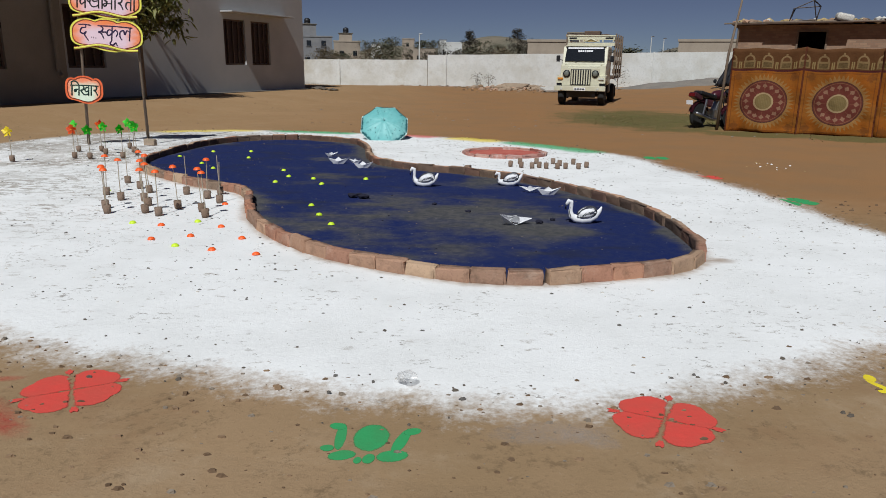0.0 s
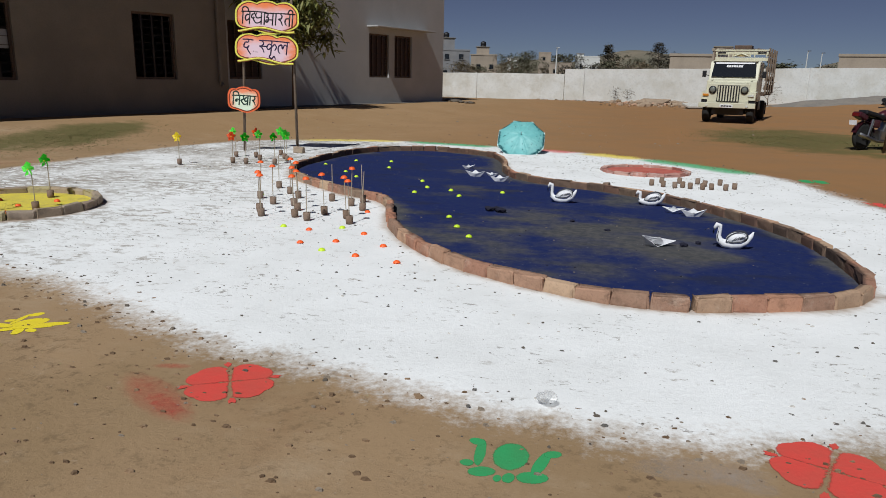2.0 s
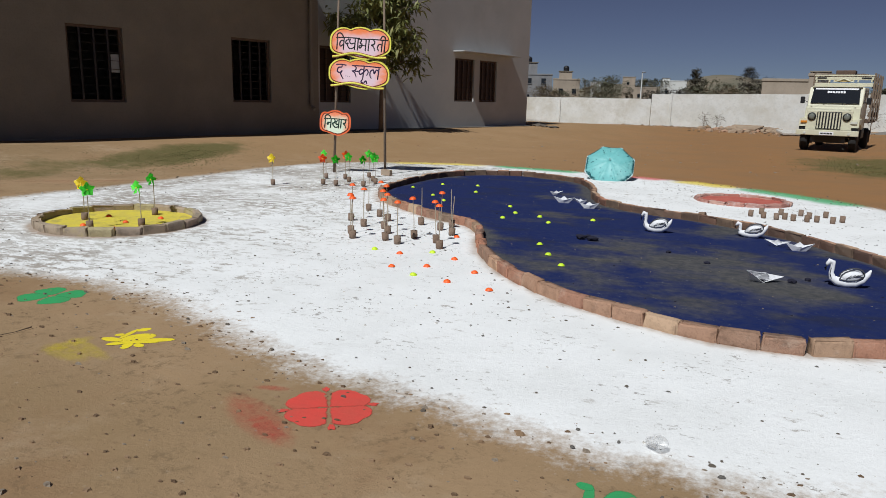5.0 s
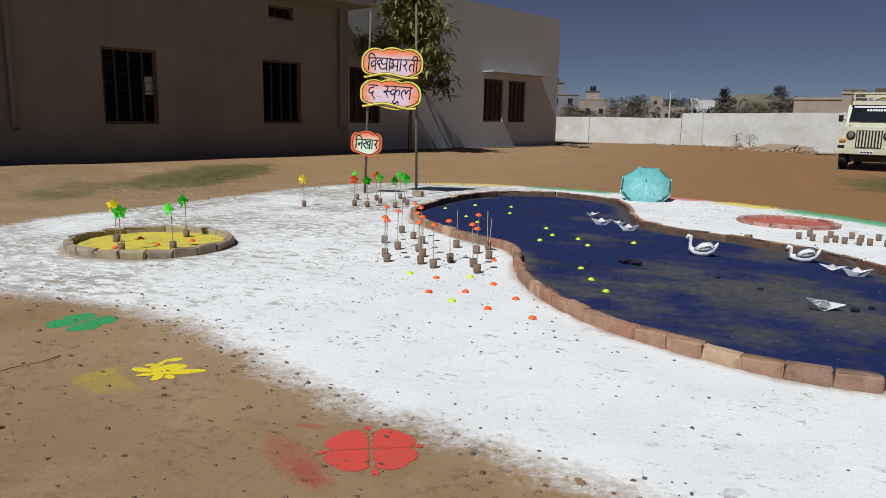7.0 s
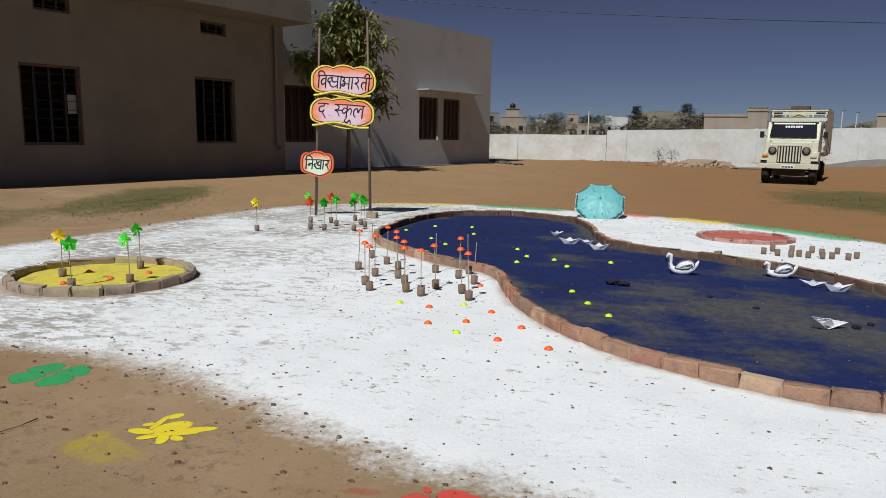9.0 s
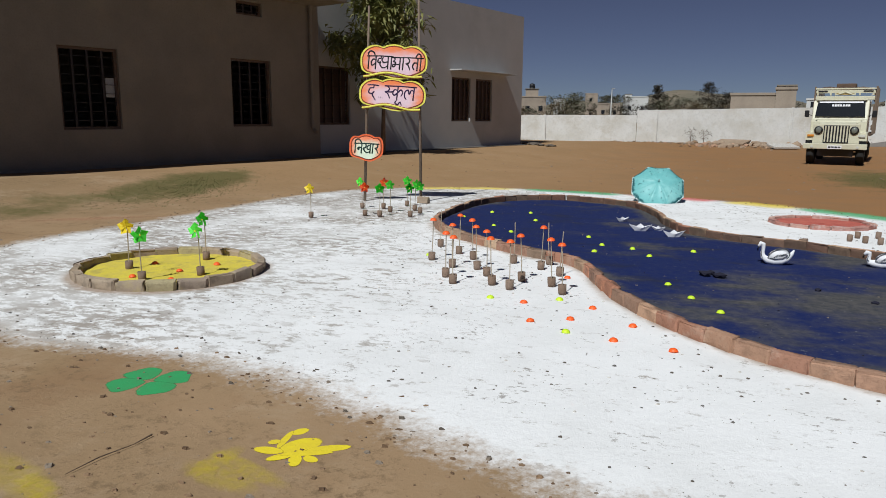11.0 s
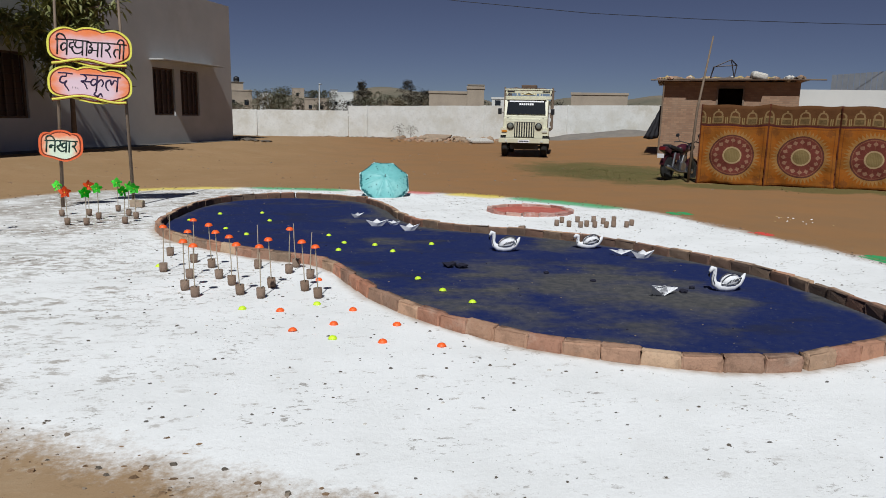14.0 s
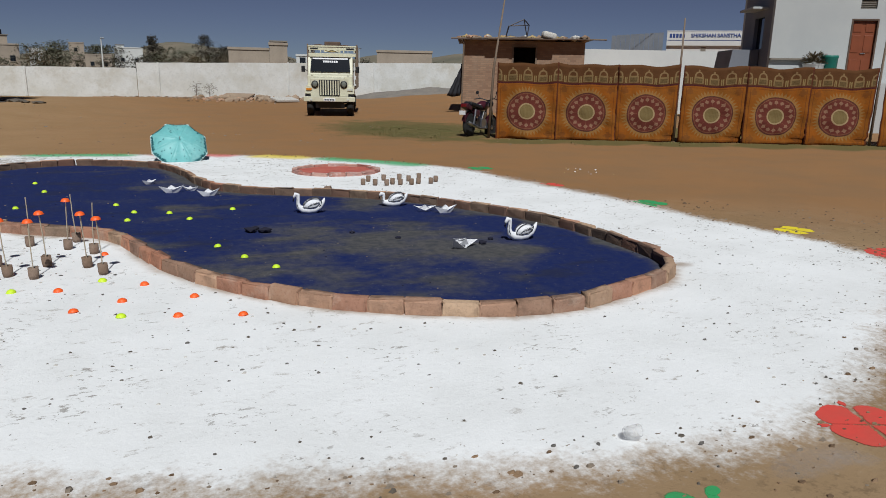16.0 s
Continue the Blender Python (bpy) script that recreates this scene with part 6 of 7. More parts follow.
def grass_tufts(n, spots):
    bm = bmesh.new()
    rnd = random.Random(99)
    for _ in range(n):
        c = spots[rnd.randrange(len(spots))]
        x, y = c[0] + rnd.gauss(0, c[2] * 0.5), c[1] + rnd.gauss(0, c[3] * 0.5)
        z = float(rise(x, y)) - 0.01
        for _ in range(4):
            a, h = rnd.uniform(0, 6.3), rnd.uniform(0.01, 0.035)
            dx, dy = math.cos(a), math.sin(a)
            bm.faces.new([bm.verts.new(p) for p in ((x - 0.006 * dy, y + 0.006 * dx, z), (x + 0.006 * dy, y - 0.006 * dx, z), (x + 0.03 * dx, y + 0.03 * dy, z + h))])
    tagged(new("grass", finish("grass", bm, GRASS)), "thin short dry grass in patches", "grass", kind="stuff")


grass_tufts(6500, [(-10.0, 12.2, 0.9, 2.0), (5.6, 21, 2.8, 2.8), (5.2, 19, 2.0, 1.5), (12, 15.3, 4, 0.8)])

# ---- overhead cable ----
bm = bmesh.new()
tube(bm, [(-26, 38, 10.2), (-11.5, 38, 8.44), (-4, 38, 7.72), (4, 38, 7.2), (10.6, 38, 6.88), (17, 38, 6.8), (24, 38, 6.84), (31, 38, 6.95), (45, 38, 7.5)], 0.016, 6)
tagged(new("overhead_cable", finish("overhead_cable", bm, BLACK)), "thin black electric cable sagging across the sky", "cable")


# ---- pickup truck ----
CREAM = surface("cream_vehicle_paint", (0.62, 0.6, 0.46), (0.55, 0.53, 0.4), 2.0, 0.4, 0, 0.05, (0.4, 0.32, 0.2), 0.35)
GLASS_DARK = glass_material("dark_windscreen", (0.012, 0.014, 0.018), 0.08)
LENS = glass_material("lamp_lens", (0.55, 0.55, 0.5), 0.1)
AMBER = plain("amber_lens", (0.6, 0.22, 0.02), 0.3)
LAMP_GLASS = glass_material("dull_headlamp_glass", (0.16, 0.17, 0.15), 0.15)
truck = thing("pickup_truck", pose(4.42, 26.6, 0, 0, 0, -17) @ Matrix.Diagonal((1.0, 1.0, 1.04, 1)), "cream pickup truck with a slatted cargo body parked facing the court", "truck")
W = 1.78
bm = bmesh.new()
slab(bm, [(0.62, 0.72), (2.45, 0.72), (2.45, 2.05), (1.16, 2.05), (0.92, 1.46), (0.66, 1.40)], -W / 2 + 0.06, W / 2 - 0.06, Matrix(((0, 0, 1, 0), (1, 0, 0, 0), (0, 1, 0, 0), (0, 0, 0, 1))))
bmesh.ops.bevel(bm, geom=bm.edges[:], offset=0.03, segments=2, affect="EDGES", profile=0.6)
part("cab", bm, CREAM, truck, "cream pressed-steel cab")
bm = bmesh.new()
slab(bm, [(-0.52, 0.0), (0.52, 0.0), (0.60, 0.95), (-0.60, 0.95)], 0.62, 1.30)
for v in bm.verts:
    if v.co.z > 1:
        v.co.z += 0.12 * v.co.y
bmesh.ops.bevel(bm, geom=bm.edges[:], offset=0.05, segments=2, affect="EDGES", profile=0.6)
bmesh.ops.translate(bm, verts=bm.verts, vec=(0, 0.14, 0))
part("bonnet", bm, CREAM, truck, "cream bonnet tapering to the grille")
for s in (-1, 1):
    bm = bmesh.new()
    slab(bm, [(0.12, 0.78), (0.14, 1.02), (0.9, 1.06), (1.15, 0.72), (0.95, 0.72), (0.8, 0.86), (0.45, 0.88), (0.3, 0.78)], s * 0.70 - 0.19, s * 0.70 + 0.19, Matrix(((0, 0, 1, 0), (1, 0, 0, 0), (0, 1, 0, 0), (0, 0, 0, 1))))
    part("wing", bm, CREAM, truck, "flat cream front wing")
    lamp = part("headlight", lathe(bmesh.new(), [(0.0, 0.0), (0.13, 0.0), (0.13, 0.05), (0.105, 0.06), (0.0, 0.075)], 20, pose(s * 0.52, 0.13, 1.1, 90)), BLACK, truck, "round headlight in a black ring", True)
    part("lens", lathe(bmesh.new(), [(0.0, 0.0), (0.098, 0.0), (0.07, 0.02), (0.0, 0.03)], 20, pose(s * 0.52, 0.065, 1.1, 90)), LAMP_GLASS, lamp, "", True)
    part("indicator", boxes(((0.2, 0.04, 0.07), (s * 0.74, 0.105, 0.93), None, 0.01)), AMBER if s < 0 else LENS, truck)
    mirror = part("mirror", boxes(((0.14, 0.05, 0.22), (s * 1.0, 0.98, 1.62), None, 0.02)), BLACK, truck, "black door mirror")
    part("mirror_arm", tube(bmesh.new(), [(s * 0.83, 1.0, 1.55), (s * 0.99, 0.99, 1.62)], 0.012, 6), BLACK, mirror)
part("nose_panel", boxes(((1.36, 0.05, 0.62), (0, 0.135, 0.99), None, 0.02)), CREAM, truck, "cream pressed nose panel")
# Black blocks under the wings stand in for the shade there.
for s in (-1, 1):
    part("arch_shade_block", boxes(((0.40, 0.5, 0.14), (s * 0.68, 0.4, 0.74), None, 0.01)), BLACK, truck, "black block standing in for the shaded gap under the wing")
    part("mudflap", boxes(((0.3, 0.02, 0.42), (s * 0.72, 1.2, 0.42), None, 0.005)), RUBBER, truck)
    part("mudflap", boxes(((0.34, 0.02, 0.45), (s * 0.7, 4.6, 0.4), None, 0.005)), RUBBER, truck)
    part("hinge", boxes(((0.05, 0.12, 0.03), (s * 0.66, 0.7, 1.42), None, 0.006)), CREAM, truck)
# Black underbody parts added so the space beneath reads as deep shade.
part("axle", tube(bmesh.new(), [(-0.7, 0.72, 0.36), (0, 0.72, 0.34), (0.7, 0.72, 0.36)], [0.05, 0.09, 0.05], 10), BLACK, truck)
part("axle", tube(bmesh.new(), [(-0.7, 4.1, 0.36), (-0.12, 4.1, 0.36), (0, 4.1, 0.36), (0.12, 4.1, 0.36), (0.7, 4.1, 0.36)], [0.05, 0.06, 0.16, 0.06, 0.05], 10), BLACK, truck)
part("dark_filler_plate", boxes(((1.05, 0.04, 0.3), (0, 0.35, 0.42), Matrix.Rotation(0.35, 4, "X"), 0.01)), BLACK, truck, "black plate added under the nose to stand in for shade")
part("gearbox", boxes(((0.5, 1.6, 0.34), (0, 1.6, 0.44), None, 0.05)), BLACK, truck)
part("fuel_tank", boxes(((0.4, 0.8, 0.32), (0.6, 2.6, 0.55), None, 0.05)), BLACK, truck)
part("spare_wheel", lathe(bmesh.new(), [(0.0, -0.08), (0.32, -0.09), (0.355, 0.0), (0.32, 0.09), (0.0, 0.08)], 24, pose(0, 3.1, 0.42)), RUBBER, truck)
grille = part("grille", boxes(((0.74, 0.03, 0.54), (0, 0.105, 0.985), None, 0.012)), BLACK, truck, "dark grille with upright cream bars")
for i in range(8):
    part("grille_bar", boxes(((0.045, 0.03, 0.5), (-0.315 + 0.09 * i, 0.086, 0.985), None, 0.008)), CREAM, grille)
bumper = part("bumper", boxes(((1.86, 0.12, 0.17), (0, 0.0, 0.60), None, 0.02)), CREAM, truck, "cream steel bumper")
part("plate", boxes(((0.42, 0.012, 0.1), (0, -0.067, 0.58))), PAPER, bumper, "pale number plate with dark bars")
for i in range(4):
    part("plate_bar", boxes(((0.07, 0.006, 0.045), (-0.14 + 0.093 * i, -0.075, 0.58))), BLACK, bumper)
for s in (-1, 1):
    part("fog_lamp", lathe(bmesh.new(), [(0.0, 0.0), (0.045, 0.0), (0.04, 0.02), (0.0, 0.025)], 14, pose(s * 0.66, -0.06, 0.58, 90)), LENS, bumper)
screen_m = pose(0, 1.04, 1.755, 90 - 21.5, 0, 0)
glass = part("windscreen", slab(bmesh.new(), [(-0.74, -0.26), (0.74, -0.26), (0.70, 0.26), (-0.70, 0.26)], 0.0, 0.012, screen_m @ pose(0, 0, 0.045)), GLASS_DARK, truck, "dark windscreen with a lettered sun strip")
for i in range(7):
    part("strip_letter", boxes(((0.06, 0.07, 0.004), (-0.24 + 0.08 * i, 0.12, 0.06), None, 0.0), ), PAPER, glass).matrix_local = screen_m
part("sun_strip", boxes(((1.3, 0.05, 0.006), (0, 0.23, 0.061))), PAPER, glass).matrix_local = screen_m
for x in (-0.35, 0.3):
    part("wiper", tube(bmesh.new(), [(x, 0.9, 1.51), (x + 0.3, 0.93, 1.57)], 0.01, 5), BLACK, glass)
for s in (-1, 1):
    part("side_window", boxes(((0.01, 0.9, 0.42), (s * (W / 2 - 0.055), 1.78, 1.74))), GLASS_DARK, truck)
part("chassis", boxes(((0.8, 4.6, 0.18), (0, 2.5, 0.6))), BLACK, truck)
part("load_floor", boxes(((W + 0.05, 2.9, 0.1), (0, 4.0, 0.95))), WOOD_DARK, truck)
for z in (1.18, 1.5, 1.82, 2.14, 2.36):
    for s in (-1, 1):
        part("side_slat", boxes(((0.04, 2.9, 0.17), (s * (W / 2 + 0.01), 4.0, z), None, 0.006)), CREAM if z > 2.2 else WOOD_POLE, truck)
for y in (2.58, 3.5, 4.5, 5.42):
    for s in (-1, 1):
        part("stake", boxes(((0.06, 0.07, 1.6), (s * (W / 2 + 0.06), y, 1.75), None, 0.008)), WOOD_POLE, truck)
part("headboard", boxes(((W + 0.06, 0.05, 0.12), (0, 2.5, 2.16), None, 0.01), ((W + 0.06, 0.05, 0.1), (0, 2.5, 2.37), None, 0.01), *[((0.05, 0.045, 0.1), (x, 2.5, 2.297)) for x in (-0.86, -0.45, -0.3, 0.3, 0.45, 0.86)]), CREAM, truck, "cream headboard of rails and short uprights")
part("headboard_rail", boxes(((W + 0.1, 0.06, 0.05), (0, 2.5, 2.47), None, 0.01)), CREAM, truck)
for sx in (-1, 1):
    part("brace", tube(bmesh.new(), [(sx * 0.27, 2.47, 2.26), (0, 2.465, 2.36)], 0.022, 6), CREAM, truck)
part("painted_strip", boxes(((0.56, 0.02, 0.09), (0, 2.495, 2.297))), STRAW, truck)
part("load_box", boxes(((0.62, 0.5, 0.3), (0.0, 2.95, 2.5), None, 0.03)), WOOD_DARK, truck, "dark box showing above the headboard")
part("cab_visor", boxes(((1.5, 0.1, 0.03), (0, 1.13, 2.065), None, 0.008)), CREAM, truck)
for x in (-0.7, 0.7):
    part("painted_strip", boxes(((0.3, 0.01, 0.05), (x, 2.468, 2.385))), BLACK, truck)
for i, (x, y, z) in enumerate(((-0.55, 3.0, 2.45), (0.1, 3.3, 2.48), (0.5, 3.1, 2.44))):
    part("roll", tube(bmesh.new(), [(x - 0.35, y, z), (x, y + 0.05, z + 0.05), (x + 0.3, y, z)], 0.07, 8), WOOD_DARK, truck, "rolled dark sheet on the load")
for y in (0.72, 4.1):
    for s in (-1, 1):
        wheel = part("wheel", lathe(bmesh.new(), [(0.2, -0.12), (0.3, -0.12), (0.345, -0.09), (0.355, 0.0), (0.345, 0.09), (0.3, 0.12), (0.2, 0.12)], 28, pose(s * 0.735, y, 0.355, 0, 90, 0)), RUBBER, truck, "black road tyre", True)
        part("rim", lathe(bmesh.new(), [(0.0, -0.05), (0.2, -0.08), (0.2, 0.08), (0.0, 0.05)], 20, pose(s * 0.74, y, 0.355, 0, 90, 0)), STEEL, wheel)

# ---- motorcycle ----
MAROON = plain("dark_maroon_paint", (0.06, 0.012, 0.02), 0.3)
bike = thing("motorcycle", pose(5.86, 17.62, 0, 0, 6, 37), "dark maroon motorcycle parked on its stand beside the cloth screen", "motorcycle")
# rear wheel at x = 0, front wheel at x = 1.25
for x in (0.0, 1.25):
    wheel = part("wheel", lathe(bmesh.new(), [(0.235, -0.035), (0.28, -0.045), (0.305, 0.0), (0.28, 0.045), (0.235, 0.035)], 28, pose(x, 0, 0.305, 90)), RUBBER, bike, "black tyre", True)
    part("rim", lathe(bmesh.new(), [(0.21, -0.03), (0.24, -0.035), (0.24, 0.035), (0.21, 0.03), (0.21, -0.03)], 24, pose(x, 0, 0.305, 90)), STEEL, wheel)
    part("hub", lathe(bmesh.new(), [(0.0, -0.06), (0.06, -0.05), (0.06, 0.05), (0.0, 0.06)], 14, pose(x, 0, 0.305, 90)), STEEL, wheel)
    for k in range(5):
        a = 2 * math.pi * k / 5
        part("spoke", tube(bmesh.new(), [(x, 0, 0.305), (x + 0.22 * math.cos(a), 0, 0.305 + 0.22 * math.sin(a))], 0.014, 6), STEEL, wheel)
for x0, a0, a1 in ((0.0, 20, 170), (1.25, 30, 165)):
    bm = bmesh.new()
    rows = []
    for k in range(10):
        a = math.radians(a0 + (a1 - a0) * k / 9)
        rows.append([bm.verts.new((x0 + r * math.cos(a), y, 0.305 + r * math.sin(a))) for r, y in ((0.33, -0.065), (0.35, -0.03), (0.35, 0.03), (0.33, 0.065))])
    for a, b in zip(rows, rows[1:]):
        for k in range(3):
            bm.faces.new((a[k], a[k + 1], b[k + 1], b[k]))
    bmesh.ops.solidify(bm, geom=bm.faces[:], thickness=0.006)
    part("mudguard", bm, MAROON, bike, smooth=True)
bm = bmesh.new()
for y in (-0.09, 0.09):
    tube(bm, [(1.25, y, 0.305), (1.12, y, 0.62), (0.98, y, 0.98)], 0.02, 8)
part("fork", bm, STEEL, bike)
bm = bmesh.new()
tube(bm, [(0.95, 0, 0.86), (0.6, 0, 0.72), (0.15, 0, 0.72), (-0.2, 0, 0.76)], 0.022, 8)
tube(bm, [(0.92, 0, 0.8), (0.75, 0, 0.38), (0.4, 0, 0.32), (0.1, 0, 0.4), (0.3, 0, 0.7)], 0.02, 8)
part("frame", bm, BLACK, bike)
bm = bmesh.new()
bmesh.ops.create_uvsphere(bm, u_segments=16, v_segments=10, radius=1, matrix=pose(0.68, 0, 0.84, 0, -8, 0) @ Matrix.Diagonal((0.27, 0.14, 0.13, 1)))
part("tank", bm, MAROON, bike, "glossy dark maroon fuel tank", True)
part("seat", boxes(((0.66, 0.24, 0.1), (0.16, 0, 0.81), Matrix.Rotation(radians(5), 4, "Y"), 0.04)), BLACK, bike, "long black seat")
part("tail", boxes(((0.3, 0.2, 0.12), (-0.22, 0, 0.74), Matrix.Rotation(radians(14), 4, "Y"), 0.03)), MAROON, bike)
part("tail_lamp", boxes(((0.04, 0.16, 0.08), (-0.38, 0, 0.76), None, 0.015)), glass_material("dark_red_lens", (0.12, 0.008, 0.01), 0.2), bike)
part("plate", boxes(((0.015, 0.17, 0.1), (-0.42, 0, 0.58), Matrix.Rotation(radians(-12), 4, "Y"))), PAPER, bike, "pale number plate")
part("engine", boxes(((0.3, 0.26, 0.24), (0.58, 0, 0.38), None, 0.03), ((0.16, 0.16, 0.26), (0.68, 0, 0.56), Matrix.Rotation(radians(20), 4, "Y"), 0.02)), STEEL, bike, "grey finned engine block")
part("exhaust", tube(bmesh.new(), [(0.75, -0.1, 0.45), (0.7, -0.15, 0.26), (0.3, -0.16, 0.24), (-0.35, -0.17, 0.34)], [0.02, 0.022, 0.035, 0.045], 10), STEEL, bike, "chrome exhaust pipe", True)
part("side_panel", boxes(((0.3, 0.2, 0.18), (0.25, 0, 0.62), None, 0.04)), MAROON, bike)
part("handlebar", tube(bmesh.new(), [(0.86, -0.36, 1.02), (0.92, -0.2, 1.05), (0.97, 0, 1.0), (0.92, 0.2, 1.05), (0.86, 0.36, 1.02)], 0.013, 8), BLACK, bike)
lamp = part("headlight", lathe(bmesh.new(), [(0.0, 0.0), (0.09, 0.03), (0.1, 0.1), (0.0, 0.12)], 16, pose(1.02, 0, 0.92, 0, 90, 0)), BLACK, bike, "", True)
for s in (-1, 1):
    m = part("mirror", lathe(bmesh.new(), [(0.0, 0.0), (0.05, 0.0), (0.045, 0.015), (0.0, 0.02)], 14, pose(0.9, s * 0.3, 1.2, 0, -80, 0)), BLACK, bike)
    part("mirror_arm", tube(bmesh.new(), [(0.9, s * 0.22, 1.04), (0.9, s * 0.3, 1.2)], 0.006, 6), BLACK, m)
    part("shock_absorber", tube(bmesh.new(), [(0.02, s * 0.12, 0.33), (0.08, s * 0.12, 0.7)], 0.03, 8), STEEL, bike)
part("stand", tube(bmesh.new(), [(0.45, 0.1, 0.3), (0.4, 0.28, 0.02)], 0.012, 6), BLACK, bike)


# ---- trees ----
def tree(name, m, h, spread_r, trunk_h, leaf_len, n_limbs, leaves, leaf_mat, label, seed, droop=0.5, lean=0.0, kind_group="", leaf_width=1.0):
    """Tapered trunk, limbs in uneven whorls, leaves in clusters along the twigs with gaps between."""
    rnd = random.Random(seed)
    base = thing(name, m, label, "tree", kind_group)
    bm = bmesh.new()
    spine = [(0.03 * math.sin(3 * f + seed) * h * 0.3 + lean * f, 0.02 * math.cos(4 * f) * h * 0.3, h * 0.94 * f) for f in [k / 6 for k in range(7)]]
    r0 = 0.012 * h + 0.01
    tube(bm, spine, [r0 * (1 - 0.85 * k / 6) for k in range(7)], 10)
    part("trunk", bm, BARK, base, "", True)
    limbs, tips = bmesh.new(), []
    for i in range(n_limbs):
        f = trunk_h / h + (1 - trunk_h / h) * (i + rnd.uniform(0.1, 0.9)) / n_limbs * 0.95
        a = i * 2.4 + rnd.uniform(-0.5, 0.5)
        z = h * 0.94 * f
        k = min(int(f * 6), 5)
        q = Vector(spine[k]).lerp(Vector(spine[k + 1]), f * 6 - k)
        taper = math.sin(math.pi * min(1, max(0.06, (f - trunk_h / h) / (1 - trunk_h / h) * 0.72 + 0.28))) ** 0.8
        reach = spread_r * taper * rnd.uniform(0.6, 1.1)
        up = rnd.uniform(0.15, 0.5) * reach
        e1 = q + Vector((math.cos(a) * reach * 0.55, math.sin(a) * reach * 0.55, up * 0.8))
        e2 = q + Vector((math.cos(a + 0.2) * reach, math.sin(a + 0.2) * reach, up))
        tube(limbs, [q, e1, e2], [r0 * 0.4, r0 * 0.26, r0 * 0.1], 6, False)
        for _ in range(4):
            g = rnd.uniform(0.35, 1.0)
            p = q.lerp(e1, g * 2) if g < 0.5 else e1.lerp(e2, g * 2 - 1)
            t = p + Vector((rnd.gauss(0, 1), rnd.gauss(0, 1), rnd.gauss(0.2, 0.6))) * reach * 0.22
            tube(limbs, [p, t], [r0 * 0.14, r0 * 0.06], 4, False)
            tips.append(t)
        tips += [e2, e1]
    part("branchwork", limbs, BARK, base)
    crown = bmesh.new()
    verts, faces = [], []
    for _ in range(leaves):
        c = tips[rnd.randrange(len(tips))] + Vector((rnd.gauss(0, 1), rnd.gauss(0, 1), rnd.gauss(0, 0.8))) * leaf_len * 0.55
        a, d = rnd.uniform(0, 6.3), rnd.uniform(-1.2, 0.35) * droop
        way = Vector((math.cos(a), math.sin(a), d)).normalized()
        side = way.cross(Vector((rnd.gauss(0, 0.3), rnd.gauss(0, 0.3), 1))).normalized() * leaf_len * 0.17
        ln = leaf_len * rnd.uniform(0.7, 1.2)
        side *= leaf_width
        sag = Vector((0, 0, -0.15 * ln))
        n = len(verts)
        verts += [c, c + way * ln * 0.45 + side, c + way * ln + sag, c + way * ln * 0.45 - side]
        faces.append((n, n + 1, n + 2, n + 3))
    me = bpy.data.meshes.new("crown")
    me.from_pydata([tuple(v) for v in verts], [], faces)
    me.materials.append(leaf_mat)
    crown.free()
    ob = new("crown", me)
    ob.parent = base
    return base


tree("young_tree", pose(-9.42, 21.5, 0.22), 5.6, 1.35, 1.9, 0.3, 26, 5600, LEAF, "young leafy mango tree growing by the school wall", 5, 1.25, leaf_width=0.8)

# ---- white house beyond the screen ----
HOUSE_PAINT = surface("off_white_house_paint", (0.46, 0.47, 0.46), (0.41, 0.42, 0.42), 0.7, 0.85, 0, 0.1)
# Darker than the front: the side wall's shade is put into this colour.
SHADE_GREY = surface("slate_grey_shade_tone", (0.20, 0.21, 0.24), (0.17, 0.18, 0.21), 0.8, 0.85, 0, 0.1)
house = thing("white_house", pose(17.61, 19.14, 0, 0, 0, -30), "white plastered house with a varnished wooden door on a raised floor", "house")
part("wall", pierced_wall(0, 9, 0, 6.2, [(2.45, 3.27, 1.55, 3.58), (2.65, 3.15, 3.9, 4.2)], 0, 0.23), HOUSE_PAINT, house, "sunlit white front wall")
hole = pierced_wall(0.23, 3.4, 0, 6.2, [(1.02, 2.1, 2.65, 3.72)], -0.23, 0)
part("side_wall", hole, SHADE_GREY, house, "side wall in slate grey, its shade put into the colour").matrix_local = pose(0, 0, 0, 0, 0, 90)
part("back_wall", boxes(((9, 0.23, 6.2), (4.5, 3.5, 3.1))), HOUSE_PAINT, house)
part("end_wall", boxes(((0.23, 3.15, 6.2), (8.88, 1.81, 3.1))), HOUSE_PAINT, house)
part("roof", boxes(((9.2, 3.8, 0.15), (4.5, 1.75, 6.28))), HOUSE_PAINT, house)
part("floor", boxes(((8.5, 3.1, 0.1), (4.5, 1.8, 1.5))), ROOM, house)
door = part("door", boxes(((0.74, 0.05, 1.96), (2.86, 0.1, 2.55), None, 0.006)), DOOR_WOOD, house, "closed varnished reddish wooden door")
for x in (2.67, 3.05):
    for z0, hh in ((1.95, 0.6), (2.75, 0.55), (3.28, 0.3)):
        part("door_panel", boxes(((0.26, 0.02, hh), (x, 0.068, z0 + 0.05), None, 0.008)), DOOR_WOOD, door)
part("door_bolt", boxes(((0.16, 0.03, 0.03), (2.93, 0.055, 2.5), None, 0.006)), STEEL, door)
part("door_frame", boxes(((0.05, 0.2, 2.03), (2.465, 0.08, 2.565)), ((0.05, 0.2, 2.03), (3.255, 0.08, 2.565)), ((0.82, 0.2, 0.05), (2.86, 0.081, 3.56))), WOOD_DARK, house)
